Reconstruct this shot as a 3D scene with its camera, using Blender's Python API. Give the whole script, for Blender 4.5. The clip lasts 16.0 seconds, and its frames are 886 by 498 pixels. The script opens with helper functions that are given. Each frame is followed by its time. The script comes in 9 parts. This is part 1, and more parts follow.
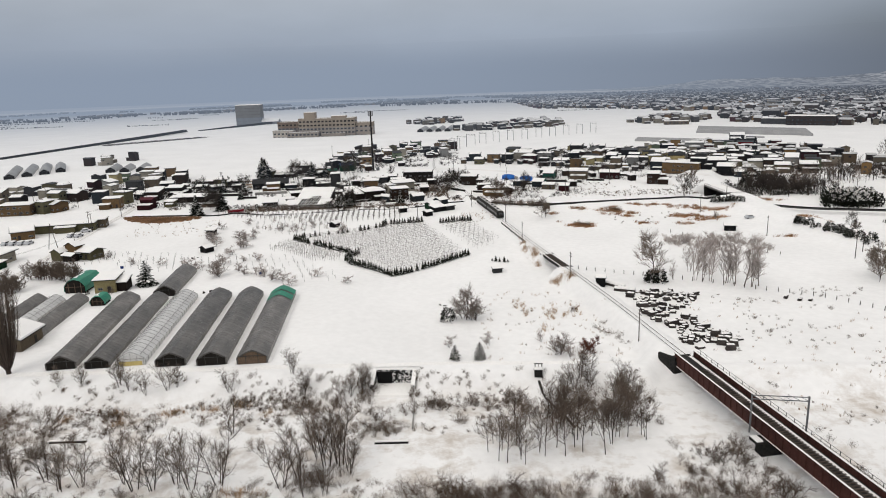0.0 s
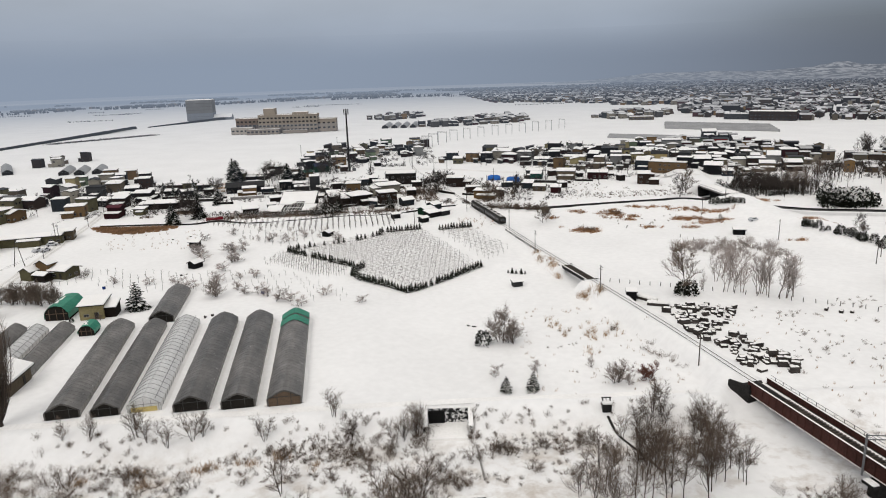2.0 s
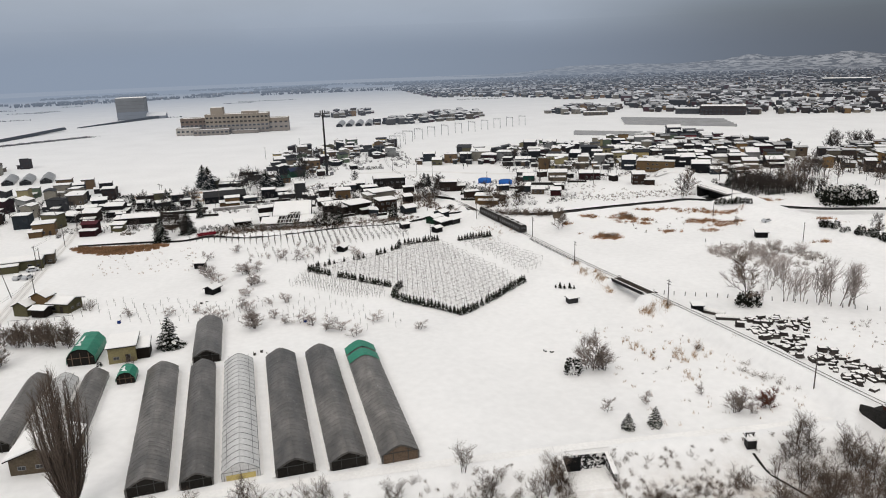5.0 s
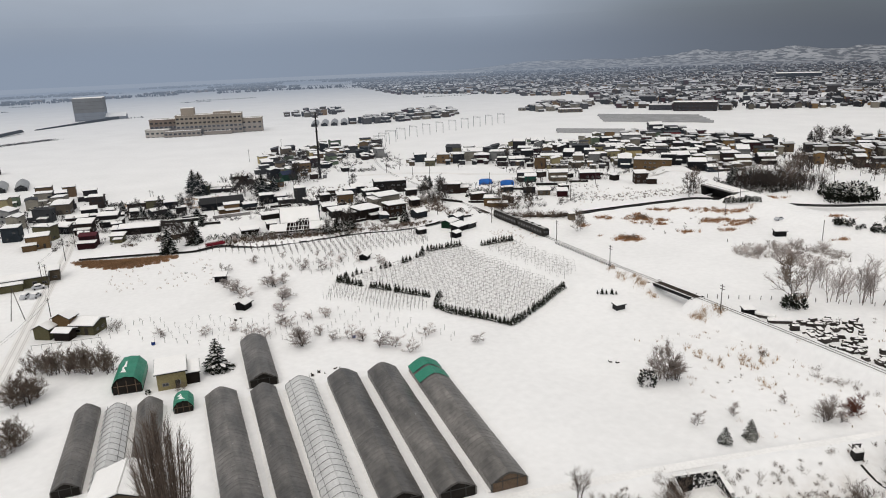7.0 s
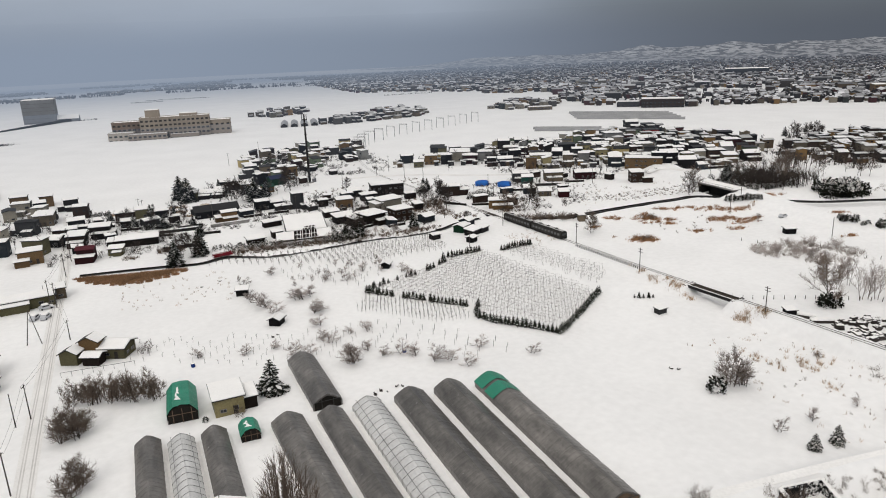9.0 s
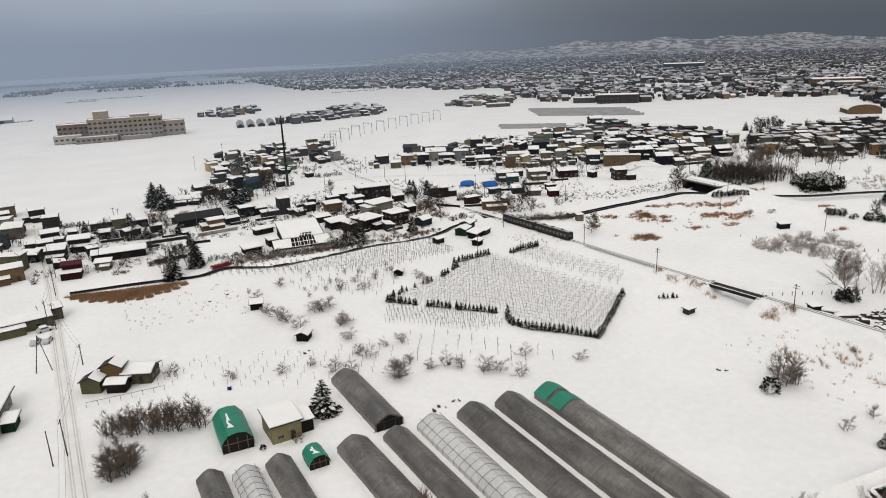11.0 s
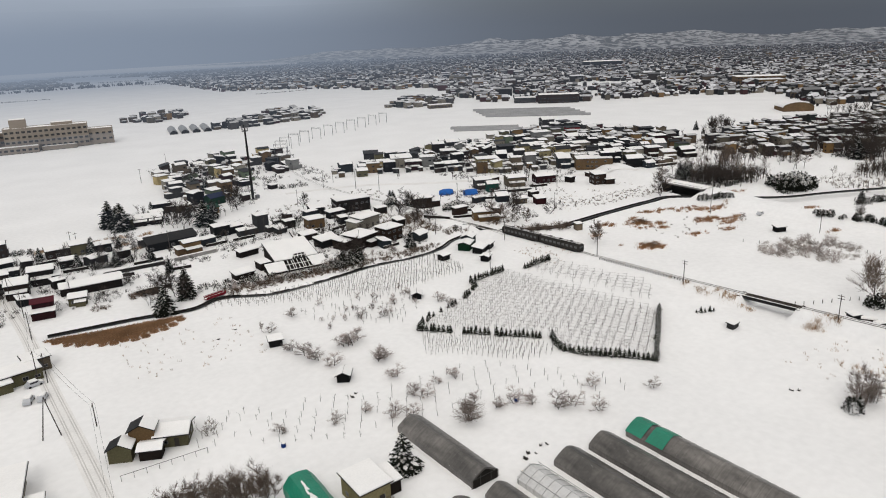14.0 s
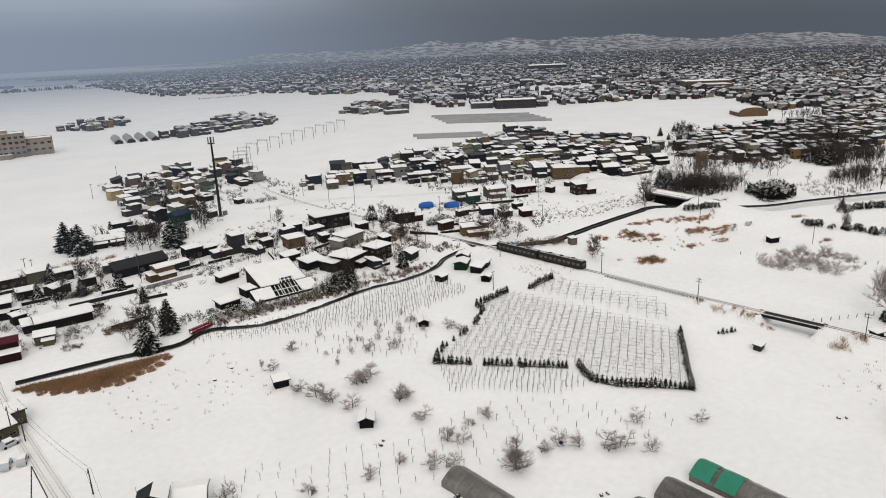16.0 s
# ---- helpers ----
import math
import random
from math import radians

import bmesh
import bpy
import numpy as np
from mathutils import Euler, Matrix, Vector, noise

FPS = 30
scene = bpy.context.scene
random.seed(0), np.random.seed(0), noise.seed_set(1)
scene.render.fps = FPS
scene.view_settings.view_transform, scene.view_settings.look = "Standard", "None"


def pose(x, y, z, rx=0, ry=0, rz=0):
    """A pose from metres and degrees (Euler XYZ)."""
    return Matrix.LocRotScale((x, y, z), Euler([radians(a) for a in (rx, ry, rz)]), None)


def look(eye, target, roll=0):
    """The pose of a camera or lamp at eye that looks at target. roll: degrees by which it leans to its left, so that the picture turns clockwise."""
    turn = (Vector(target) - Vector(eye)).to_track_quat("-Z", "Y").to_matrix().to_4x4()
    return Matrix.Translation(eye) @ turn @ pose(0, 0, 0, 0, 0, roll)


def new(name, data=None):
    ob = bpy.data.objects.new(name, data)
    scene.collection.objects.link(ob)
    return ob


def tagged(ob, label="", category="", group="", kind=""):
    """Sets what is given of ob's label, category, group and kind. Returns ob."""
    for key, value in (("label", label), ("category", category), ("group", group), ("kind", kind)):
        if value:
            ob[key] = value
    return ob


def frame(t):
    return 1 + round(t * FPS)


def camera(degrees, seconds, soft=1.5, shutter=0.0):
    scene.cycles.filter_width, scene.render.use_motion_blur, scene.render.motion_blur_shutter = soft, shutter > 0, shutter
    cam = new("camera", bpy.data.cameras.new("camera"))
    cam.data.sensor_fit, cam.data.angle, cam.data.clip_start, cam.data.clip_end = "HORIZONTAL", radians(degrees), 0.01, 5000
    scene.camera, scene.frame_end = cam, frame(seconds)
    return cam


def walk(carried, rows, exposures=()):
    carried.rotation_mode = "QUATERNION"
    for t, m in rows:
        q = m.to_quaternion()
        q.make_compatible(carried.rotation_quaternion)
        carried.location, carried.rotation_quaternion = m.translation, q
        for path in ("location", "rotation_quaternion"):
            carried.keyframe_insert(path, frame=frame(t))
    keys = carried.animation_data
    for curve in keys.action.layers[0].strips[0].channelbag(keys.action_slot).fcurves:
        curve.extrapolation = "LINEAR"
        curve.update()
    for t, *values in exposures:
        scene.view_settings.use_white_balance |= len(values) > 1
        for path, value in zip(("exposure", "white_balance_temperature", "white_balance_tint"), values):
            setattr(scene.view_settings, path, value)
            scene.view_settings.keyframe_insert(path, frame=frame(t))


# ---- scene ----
cam = camera(64.5, 16.0, 1.0)
METRES, EYE, TILT, LEAN, TURN = 210.0, 61.43, -14.017, 1.883, 0.0
ROWS = [
    (0.0, 0.0, 0.0, 0.0, -0.0, 0.0, 0.0),
    (0.5, -0.024, 0.0189, 0.0078, -1.08, -0.09, 0.25),
    (1.0, -0.0483, 0.0377, 0.0157, -2.16, -0.25, 0.47),
    (1.5, -0.0734, 0.0557, 0.0234, -3.26, -0.45, 0.71),
    (2.0, -0.0998, 0.0725, 0.0309, -4.26, -0.62, 0.92),
    (2.5, -0.1264, 0.0885, 0.0378, -5.28, -0.77, 1.18),
    (3.0, -0.1534, 0.1035, 0.0445, -6.37, -0.92, 1.45),
    (3.5, -0.181, 0.1178, 0.0508, -7.45, -1.02, 1.74),
    (4.0, -0.2087, 0.1316, 0.0572, -8.41, -1.12, 2.01),
    (6.5, -0.3505, 0.1979, 0.0881, -13.19, -1.78, 3.37),
    (7.0, -0.3784, 0.2115, 0.0938, -14.06, -1.9, 3.66),
    (7.5, -0.4063, 0.2251, 0.0997, -14.95, -2.04, 3.95),
    (8.0, -0.4339, 0.2386, 0.1057, -15.88, -2.18, 4.27),
    (8.5, -0.4615, 0.2525, 0.1122, -16.96, -2.33, 4.58),
    (9.0, -0.4891, 0.2666, 0.1185, -18.17, -2.48, 4.89),
    (11.5, -0.6181, 0.3491, 0.152, -24.37, -3.5, 6.48),
    (12.0, -0.6398, 0.3688, 0.1598, -25.46, -3.65, 6.74),
    (12.5, -0.6592, 0.3903, 0.1683, -26.81, -3.83, 7.08),
    (13.0, -0.6768, 0.4133, 0.177, -28.05, -4.02, 7.4),
    (13.5, -0.6923, 0.4376, 0.1859, -29.2, -4.2, 7.66),
    (14.0, -0.7063, 0.4621, 0.1954, -30.3, -4.4, 7.86),
    (14.5, -0.7187, 0.4879, 0.205, -31.42, -4.57, 8.03),
    (15.0, -0.7294, 0.5142, 0.2144, -32.56, -4.68, 8.26),
    (15.5, -0.7394, 0.5412, 0.2243, -33.92, -4.8, 8.49),
    (16.0, -0.749, 0.5685, 0.2345, -35.25, -4.93, 8.67),
]
walk(cam, [(t, pose(0, 0, EYE, TILT, LEAN, TURN) @ pose(METRES * x, METRES * y, METRES * z, 90 + pitch, roll, yaw)) for t, x, y, z, yaw, pitch, roll in ROWS],
     exposures=[(0.0, -0.10), (8.0, -0.15), (16.0, -0.20)])

# ---- world, sun ----
SUN_ELEV, SUN_AZ = 38.0, 215.0          # degrees; the sun stands behind a closed cloud deck
world = bpy.data.worlds.new("overcast_sky")
scene.world = world
world.use_nodes = True
wn, wl = world.node_tree.nodes, world.node_tree.links
wn.clear()
w_out = wn.new("ShaderNodeOutputWorld")
w_bg = wn.new("ShaderNodeBackground")
w_sky = wn.new("ShaderNodeTexSky")
w_sky.sky_type = 'NISHITA'
w_sky.sun_disc = False
w_sky.sun_elevation = radians(SUN_ELEV)
w_sky.sun_rotation = radians(SUN_AZ)
w_dim = wn.new("ShaderNodeMix")
w_dim.data_type = 'RGBA'
w_dim.blend_type = 'MULTIPLY'
w_dim.inputs["Factor"].default_value = 1.0
w_dim.inputs["B"].default_value = (0.08, 0.08, 0.08, 1)
wl.new(w_sky.outputs["Color"], w_dim.inputs["A"])
w_co = wn.new("ShaderNodeTexCoord")
w_sep = wn.new("ShaderNodeSeparateXYZ")
wl.new(w_co.outputs["Generated"], w_sep.inputs[0])
# cloud deck: dim and bluish low down, bright overhead
w_ramp = wn.new("ShaderNodeValToRGB")
wl.new(w_sep.outputs["Z"], w_ramp.inputs["Fac"])
els = w_ramp.color_ramp.elements
els[0].position, els[0].color = 0.0, (0.275, 0.335, 0.44, 1)
els[1].position, els[1].color = 1.0, (1.24, 1.185, 1.115, 1)
e = els.new(0.05)
e.color = (0.355, 0.41, 0.51, 1)
e = els.new(0.11)
e.color = (0.45, 0.49, 0.555, 1)
e = els.new(0.2)
e.color = (0.36, 0.40, 0.455, 1)
e = els.new(0.42)
e.color = (0.72, 0.735, 0.76, 1)
# heavier cloud towards the hills, and soft billows
w_dir = wn.new("ShaderNodeVectorMath")
w_dir.operation = 'DOT_PRODUCT'
w_dir.inputs[1].default_value = (0.80, 0.60, 0.0)
wl.new(w_co.outputs["Generated"], w_dir.inputs[0])
w_map = wn.new("ShaderNodeMapRange")
w_map.interpolation_type = 'SMOOTHSTEP'
w_map.inputs["From Min"].default_value = 0.80
w_map.inputs["From Max"].default_value = 1.0
w_map.inputs["To Min"].default_value = 1.0
w_map.inputs["To Max"].default_value = 0.33
wl.new(w_dir.outputs["Value"], w_map.inputs["Value"])
w_str = wn.new("ShaderNodeVectorMath")
w_str.operation = 'MULTIPLY'
w_str.inputs[1].default_value = (3.0, 3.0, 9.0)
wl.new(w_co.outputs["Generated"], w_str.inputs[0])
w_noise = wn.new("ShaderNodeTexNoise")
w_noise.inputs["Scale"].default_value = 1.6
w_noise.inputs["Detail"].default_value = 5.0
wl.new(w_str.outputs[0], w_noise.inputs["Vector"])
w_nm = wn.new("ShaderNodeMapRange")
w_nm.inputs["From Min"].default_value = 0.3
w_nm.inputs["From Max"].default_value = 0.7
w_nm.inputs["To Min"].default_value = 0.95
w_nm.inputs["To Max"].default_value = 1.06
wl.new(w_noise.outputs["Fac"], w_nm.inputs["Value"])
w_mul = wn.new("ShaderNodeMath")
w_mul.operation = 'MULTIPLY'
# the heavy bank lies low; above it the deck is lighter again
w_lift = wn.new("ShaderNodeMapRange")
w_lift.interpolation_type = 'SMOOTHSTEP'
w_lift.inputs["From Min"].default_value = 0.035
w_lift.inputs["From Max"].default_value = 0.105
w_lift.inputs["To Max"].default_value = 0.62
wl.new(w_sep.outputs["Z"], w_lift.inputs["Value"])
w_bank = wn.new("ShaderNodeMix")
w_bank.inputs["B"].default_value = 1.0
wl.new(w_lift.outputs[0], w_bank.inputs["Factor"])
wl.new(w_map.outputs[0], w_bank.inputs["A"])
wl.new(w_bank.outputs["Result"], w_mul.inputs[0])
wl.new(w_nm.outputs[0], w_mul.inputs[1])
w_cloud = wn.new("ShaderNodeVectorMath")
w_cloud.operation = 'SCALE'
wl.new(w_ramp.outputs["Color"], w_cloud.inputs[0])
wl.new(w_mul.outputs[0], w_cloud.inputs["Scale"])
w_mix = wn.new("ShaderNodeMix")
w_mix.data_type = 'RGBA'
w_mix.inputs["Factor"].default_value = 0.92
wl.new(w_dim.outputs["Result"], w_mix.inputs["A"])
wl.new(w_cloud.outputs[0], w_mix.inputs["B"])
wl.new(w_mix.outputs["Result"], w_bg.inputs["Color"])
w_bg.inputs["Strength"].default_value = 1.0
wl.new(w_bg.outputs[0], w_out.inputs[0])

sun = new("sun", bpy.data.lights.new("sun", 'SUN'))
sun.data.energy = 0.9
sun.data.angle = radians(24)
sun.data.color = (1.0, 0.955, 0.90)
az, el = radians(SUN_AZ), radians(SUN_ELEV)
sun.matrix_world = look((200 * math.sin(az) * math.cos(el), 200 * math.cos(az) * math.cos(el), 200 * math.sin(el)), (0, 0, 0))

# ---- materials ----
MATS = {}


def mat(name, colour, rough=0.8, var=0.25, scale=0.8, bump=0.15, metal=0.0, per=None, spread=0.35, fleck=None, fleck_at=0.66, spec=0.12, alpha=1.0):
    """A procedural surface: two scales of variation, fine relief; per: vary the tone by 'object' or 'island'; fleck: colour of patches."""
    if name in MATS:
        return MATS[name]
    m = bpy.data.materials.new(name)
    m.use_nodes = True
    nd, ln = m.node_tree.nodes, m.node_tree.links
    bsdf = nd["Principled BSDF"]
    bsdf.inputs["Roughness"].default_value = rough
    bsdf.inputs["Metallic"].default_value = metal
    bsdf.inputs["Specular IOR Level"].default_value = spec
    bsdf.inputs["Alpha"].default_value = alpha
    geo = nd.new("ShaderNodeNewGeometry")
    big = nd.new("ShaderNodeTexNoise")
    big.inputs["Scale"].default_value = scale * 0.25
    big.inputs["Detail"].default_value = 3
    fine = nd.new("ShaderNodeTexNoise")
    fine.inputs["Scale"].default_value = scale * 4
    fine.inputs["Detail"].default_value = 6
    for n_ in (big, fine):
        ln.new(geo.outputs["Position"], n_.inputs["Vector"])
    add = nd.new("ShaderNodeMath")
    add.operation = 'ADD'
    ln.new(big.outputs["Fac"], add.inputs[0])
    ln.new(fine.outputs["Fac"], add.inputs[1])
    rng_ = nd.new("ShaderNodeMapRange")
    rng_.inputs["From Min"].default_value = 0.7
    rng_.inputs["From Max"].default_value = 1.3
    rng_.inputs["To Min"].default_value = 1 - var
    rng_.inputs["To Max"].default_value = 1 + var
    ln.new(add.outputs[0], rng_.inputs["Value"])
    tone = rng_.outputs[0]
    if per:
        src = geo.outputs["Random Per Island"]
        if per == 'object':
            src = nd.new("ShaderNodeObjectInfo").outputs["Random"]
        pr = nd.new("ShaderNodeMapRange")
        pr.inputs["To Min"].default_value = 1 - spread
        pr.inputs["To Max"].default_value = 1 + spread
        ln.new(src, pr.inputs["Value"])
        mu = nd.new("ShaderNodeMath")
        mu.operation = 'MULTIPLY'
        ln.new(tone, mu.inputs[0])
        ln.new(pr.outputs[0], mu.inputs[1])
        tone = mu.outputs[0]
    sc = nd.new("ShaderNodeVectorMath")
    sc.operation = 'SCALE'
    sc.inputs[0].default_value = colour
    ln.new(tone, sc.inputs["Scale"])
    col = sc.outputs[0]
    if fleck:
        mx = nd.new("ShaderNodeMix")
        mx.data_type = 'RGBA'
        st = nd.new("ShaderNodeMapRange")
        st.inputs["From Min"].default_value = fleck_at
        st.inputs["From Max"].default_value = fleck_at + 0.06
        f3 = nd.new("ShaderNodeTexNoise")
        f3.inputs["Scale"].default_value = scale * 1.7
        f3.inputs["Detail"].default_value = 8
        f3.inputs["Roughness"].default_value = 0.62
        ln.new(geo.outputs["Position"], f3.inputs["Vector"])
        ln.new(f3.outputs["Fac"], st.inputs["Value"])
        ln.new(st.outputs[0], mx.inputs["Factor"])
        ln.new(col, mx.inputs["A"])
        mx.inputs["B"].default_value = (*fleck, 1)
        col = mx.outputs["Result"]
    ln.new(col, bsdf.inputs["Base Color"])
    if bump:
        bp = nd.new("ShaderNodeBump")
        bp.inputs["Strength"].default_value = bump
        bp.inputs["Distance"].default_value = 0.3 / max(scale, 0.1)
        ln.new(add.outputs[0], bp.inputs["Height"])
        ln.new(bp.outputs[0], bsdf.inputs["Normal"])
    MATS[name] = m
    return m


SNOW = mat("snow", (0.885, 0.87, 0.85), 0.75, 0.07, 0.4, 0.2)
ROOF_SNOW = mat("roof_snow", (0.885, 0.872, 0.855), 0.75, 0.05, 0.8, 0.2)
BARK = mat("bark", (0.055, 0.043, 0.037), 0.9, 0.3, 1.0, 0, per='object', spread=0.3)
TWIG_GREY = mat("twig_grey", (0.21, 0.175, 0.155), 0.9, 0.3, 1.0, 0, per='object', spread=0.2)
PALE_BARK = mat("pale_bark", (0.20, 0.17, 0.15), 0.9, 0.35, 1.0, 0, per='object', spread=0.2)
TWIG = mat("twig", (0.135, 0.105, 0.085), 0.9, 0.3, 1.0, 0, per='object', spread=0.3)
TWIG_DARK = mat("twig_dark", (0.048, 0.039, 0.034), 0.9, 0.3, 1.0, 0, per='island', spread=0.4)
PALE_TWIG = mat("pale_twig", (0.34, 0.305, 0.28), 0.9, 0.3, 1.0, 0, per='island', spread=0.3)
TWIG_SNOWY = mat("twig_snowy", (0.37, 0.325, 0.305), 0.9, 0.35, 1.0, 0, per='object', spread=0.25)
NEEDLE = mat("needles", (0.016, 0.018, 0.013), 0.85, 0.4, 1.5, 0, per='object', spread=0.3)
BRUSH = mat("brush_twig", (0.13, 0.095, 0.072), 0.9, 0.35, 0.5, 0, per='island', spread=0.4)
BRUSH_DARK = mat("garden_twig", (0.05, 0.042, 0.038), 0.9, 0.35, 0.5, 0, per='island', spread=0.5)
BUSH = mat("dark_bush", (0.024, 0.023, 0.019), 0.9, 0.4, 0.6, 0, per='island', spread=0.6)
DRY = mat("dry_grass", (0.36, 0.245, 0.15), 0.9, 0.3, 0.6, 0, per='island', spread=0.4)
REED = mat("reed", (0.29, 0.17, 0.095), 0.9, 0.35, 0.6, 0, per='island', spread=0.4)
WEED = mat("weed", (0.30, 0.20, 0.13), 0.9, 0.35, 0.6, 0, per='island', spread=0.5)
def film_mat():
    """Old greenhouse film: smudges, fine cross ribs, streaks and flecks of frozen snow, each house a little different."""
    m = mat("greenhouse_film_old", (0.092, 0.085, 0.078), 0.34, 0.30, 0.3, 0, spec=0.5, per='object', spread=0.22)
    nd, ln = m.node_tree.nodes, m.node_tree.links
    bs = nd["Principled BSDF"]
    co = nd.new("ShaderNodeTexCoord")

    def noise_at(scale, stretch, lo, hi, to_lo, to_hi, detail=5.0):
        mp = nd.new("ShaderNodeVectorMath")
        mp.operation = 'MULTIPLY'
        mp.inputs[1].default_value = stretch
        ln.new(co.outputs["Object"], mp.inputs[0])
        no = nd.new("ShaderNodeTexNoise")
        no.inputs["Scale"].default_value = scale
        no.inputs["Detail"].default_value = detail
        ln.new(mp.outputs[0], no.inputs["Vector"])
        rg = nd.new("ShaderNodeMapRange")
        for key, v in (("From Min", lo), ("From Max", hi), ("To Min", to_lo), ("To Max", to_hi)):
            rg.inputs[key].default_value = v
        ln.new(no.outputs["Fac"], rg.inputs["Value"])
        return rg.outputs[0]

    ribs = noise_at(1.0, (0.05, 4.2, 0.05), 0.35, 0.65, 0.87, 1.13, 1.0)
    smudge = noise_at(0.35, (1.0, 0.35, 1.0), 0.35, 0.68, 0.72, 1.7)
    mul = nd.new("ShaderNodeMath")
    mul.operation = 'MULTIPLY'
    ln.new(ribs, mul.inputs[0])
    ln.new(smudge, mul.inputs[1])
    sc = nd.new("ShaderNodeVectorMath")
    sc.operation = 'SCALE'
    ln.new(bs.inputs["Base Color"].links[0].from_socket, sc.inputs[0])
    ln.new(mul.outputs[0], sc.inputs["Scale"])
    mx = nd.new("ShaderNodeMix")
    mx.data_type = 'RGBA'
    mx.inputs["B"].default_value = (0.62, 0.61, 0.59, 1)
    ln.new(noise_at(1.5, (1.0, 0.7, 1.0), 0.70, 0.76, 0.0, 0.9), mx.inputs["Factor"])
    ln.new(sc.outputs[0], mx.inputs["A"])
    ln.new(mx.outputs["Result"], bs.inputs["Base Color"])
    bp = nd.new("ShaderNodeBump")
    bp.inputs["Strength"].default_value = 0.25
    bp.inputs["Distance"].default_value = 0.15
    ln.new(ribs, bp.inputs["Height"])
    ln.new(bp.outputs[0], bs.inputs["Normal"])
    return m


FILM = film_mat()
FILM_RIB = mat("film_rib", (0.12, 0.112, 0.104), 0.4, 0.2, 0.6, 0)
FILM_CLEAR = mat("clear_film", (0.60, 0.595, 0.585), 0.3, 0.16, 0.5, 0.1, spec=0.5)
PIPE = mat("galvanised_pipe", (0.16, 0.16, 0.155), 0.45, 0.2, 1.0, 0, metal=0.3)
TARP_GREEN = mat("green_tarpaulin", (0.006, 0.20, 0.12), 0.45, 0.2, 0.8, 0.3, spec=0.5)
TARP_BLUE = mat("blue_tarpaulin", (0.02, 0.12, 0.42), 0.5, 0.2, 0.8, 0.3)
# also painted on solid panels that stand in for shaded openings
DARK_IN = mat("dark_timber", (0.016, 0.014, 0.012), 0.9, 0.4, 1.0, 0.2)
PLANK = mat("weathered_plank", (0.12, 0.085, 0.06), 0.85, 0.35, 1.0, 0.3, per='object')
YELLOW_WOOD = mat("yellow_board", (0.5, 0.40, 0.16), 0.7, 0.25, 1.0, 0.2)
GLASS = mat("window_glass", (0.015, 0.017, 0.02), 0.12, 0.2, 0.4, 0, spec=0.6)
FRAME = mat("window_frame", (0.22, 0.215, 0.21), 0.5, 0.2, 1.0, 0)
ROOF_DARK = mat("dark_sheet_roof", (0.02, 0.0195, 0.02), 0.5, 0.3, 0.8, 0.1, per='object')
CONCRETE = mat("concrete", (0.27, 0.26, 0.25), 0.9, 0.3, 0.5, 0.3)
# also on dark parts added to paint the shade under the road bridge
DARK_WALL = mat("wet_concrete", (0.022, 0.021, 0.02), 0.8, 0.45, 0.6, 0.3)
WATER = mat("dark_water", (0.012, 0.012, 0.013), 0.3, 0.3, 0.5, 0.15, spec=0.2)
STEEL_RED = mat("rusty_red_steel", (0.055, 0.022, 0.018), 0.7, 0.45, 0.7, 0.2)
STEEL_DARK = mat("dark_steel", (0.02, 0.019, 0.019), 0.6, 0.35, 0.8, 0.1)
RAIL = mat("rail_steel", (0.10, 0.085, 0.075), 0.45, 0.3, 1.0, 0, metal=0.6)
SLEEPER = mat("sleeper", (0.08, 0.065, 0.055), 0.9, 0.4, 1.0, 0, per='object')
POLE = mat("pole_timber", (0.07, 0.06, 0.055), 0.85, 0.3, 1.0, 0, per='object')
POLE_GREY = mat("pole_steel", (0.14, 0.14, 0.145), 0.55, 0.25, 1.0, 0)
STAKE = mat("stake", (0.09, 0.076, 0.068), 0.85, 0.3, 1.0, 0, per='island', spread=0.4)
WIRE = mat("vine_wire", (0.22, 0.20, 0.195), 0.7, 0.3, 1.0, 0)
TRAIN = mat("train_paint", (0.020, 0.018, 0.016), 0.7, 0.3, 0.6, 0.05, spec=0.2)
SCRAP = mat("rusty_scrap", (0.045, 0.039, 0.036), 0.8, 0.6, 1.2, 0.3, per='object')
CAR_WHITE = mat("car_paint", (0.45, 0.46, 0.48), 0.3, 0.1, 1.0, 0, spec=0.5)
RUBBER = mat("rubber", (0.02, 0.02, 0.02), 0.9, 0.2, 1.0, 0)
RED_PAINT = mat("red_paint", (0.16, 0.012, 0.02), 0.5, 0.25, 1.0, 0.1)
HOSP_BEIGE = mat("beige_render", (0.26, 0.225, 0.19), 0.85, 0.12, 0.3, 0.1)
HOSP_BROWN = mat("brown_render", (0.175, 0.14, 0.12), 0.85, 0.12, 0.3, 0.1)
GREY_BLOCK = mat("grey_cladding", (0.19, 0.20, 0.215), 0.7, 0.12, 0.3, 0.1)
TOWN_SNOW = mat("town_roof_snow", (0.44, 0.44, 0.45), 0.8, 0.15, 0.3, 0, per='island', spread=0.85)


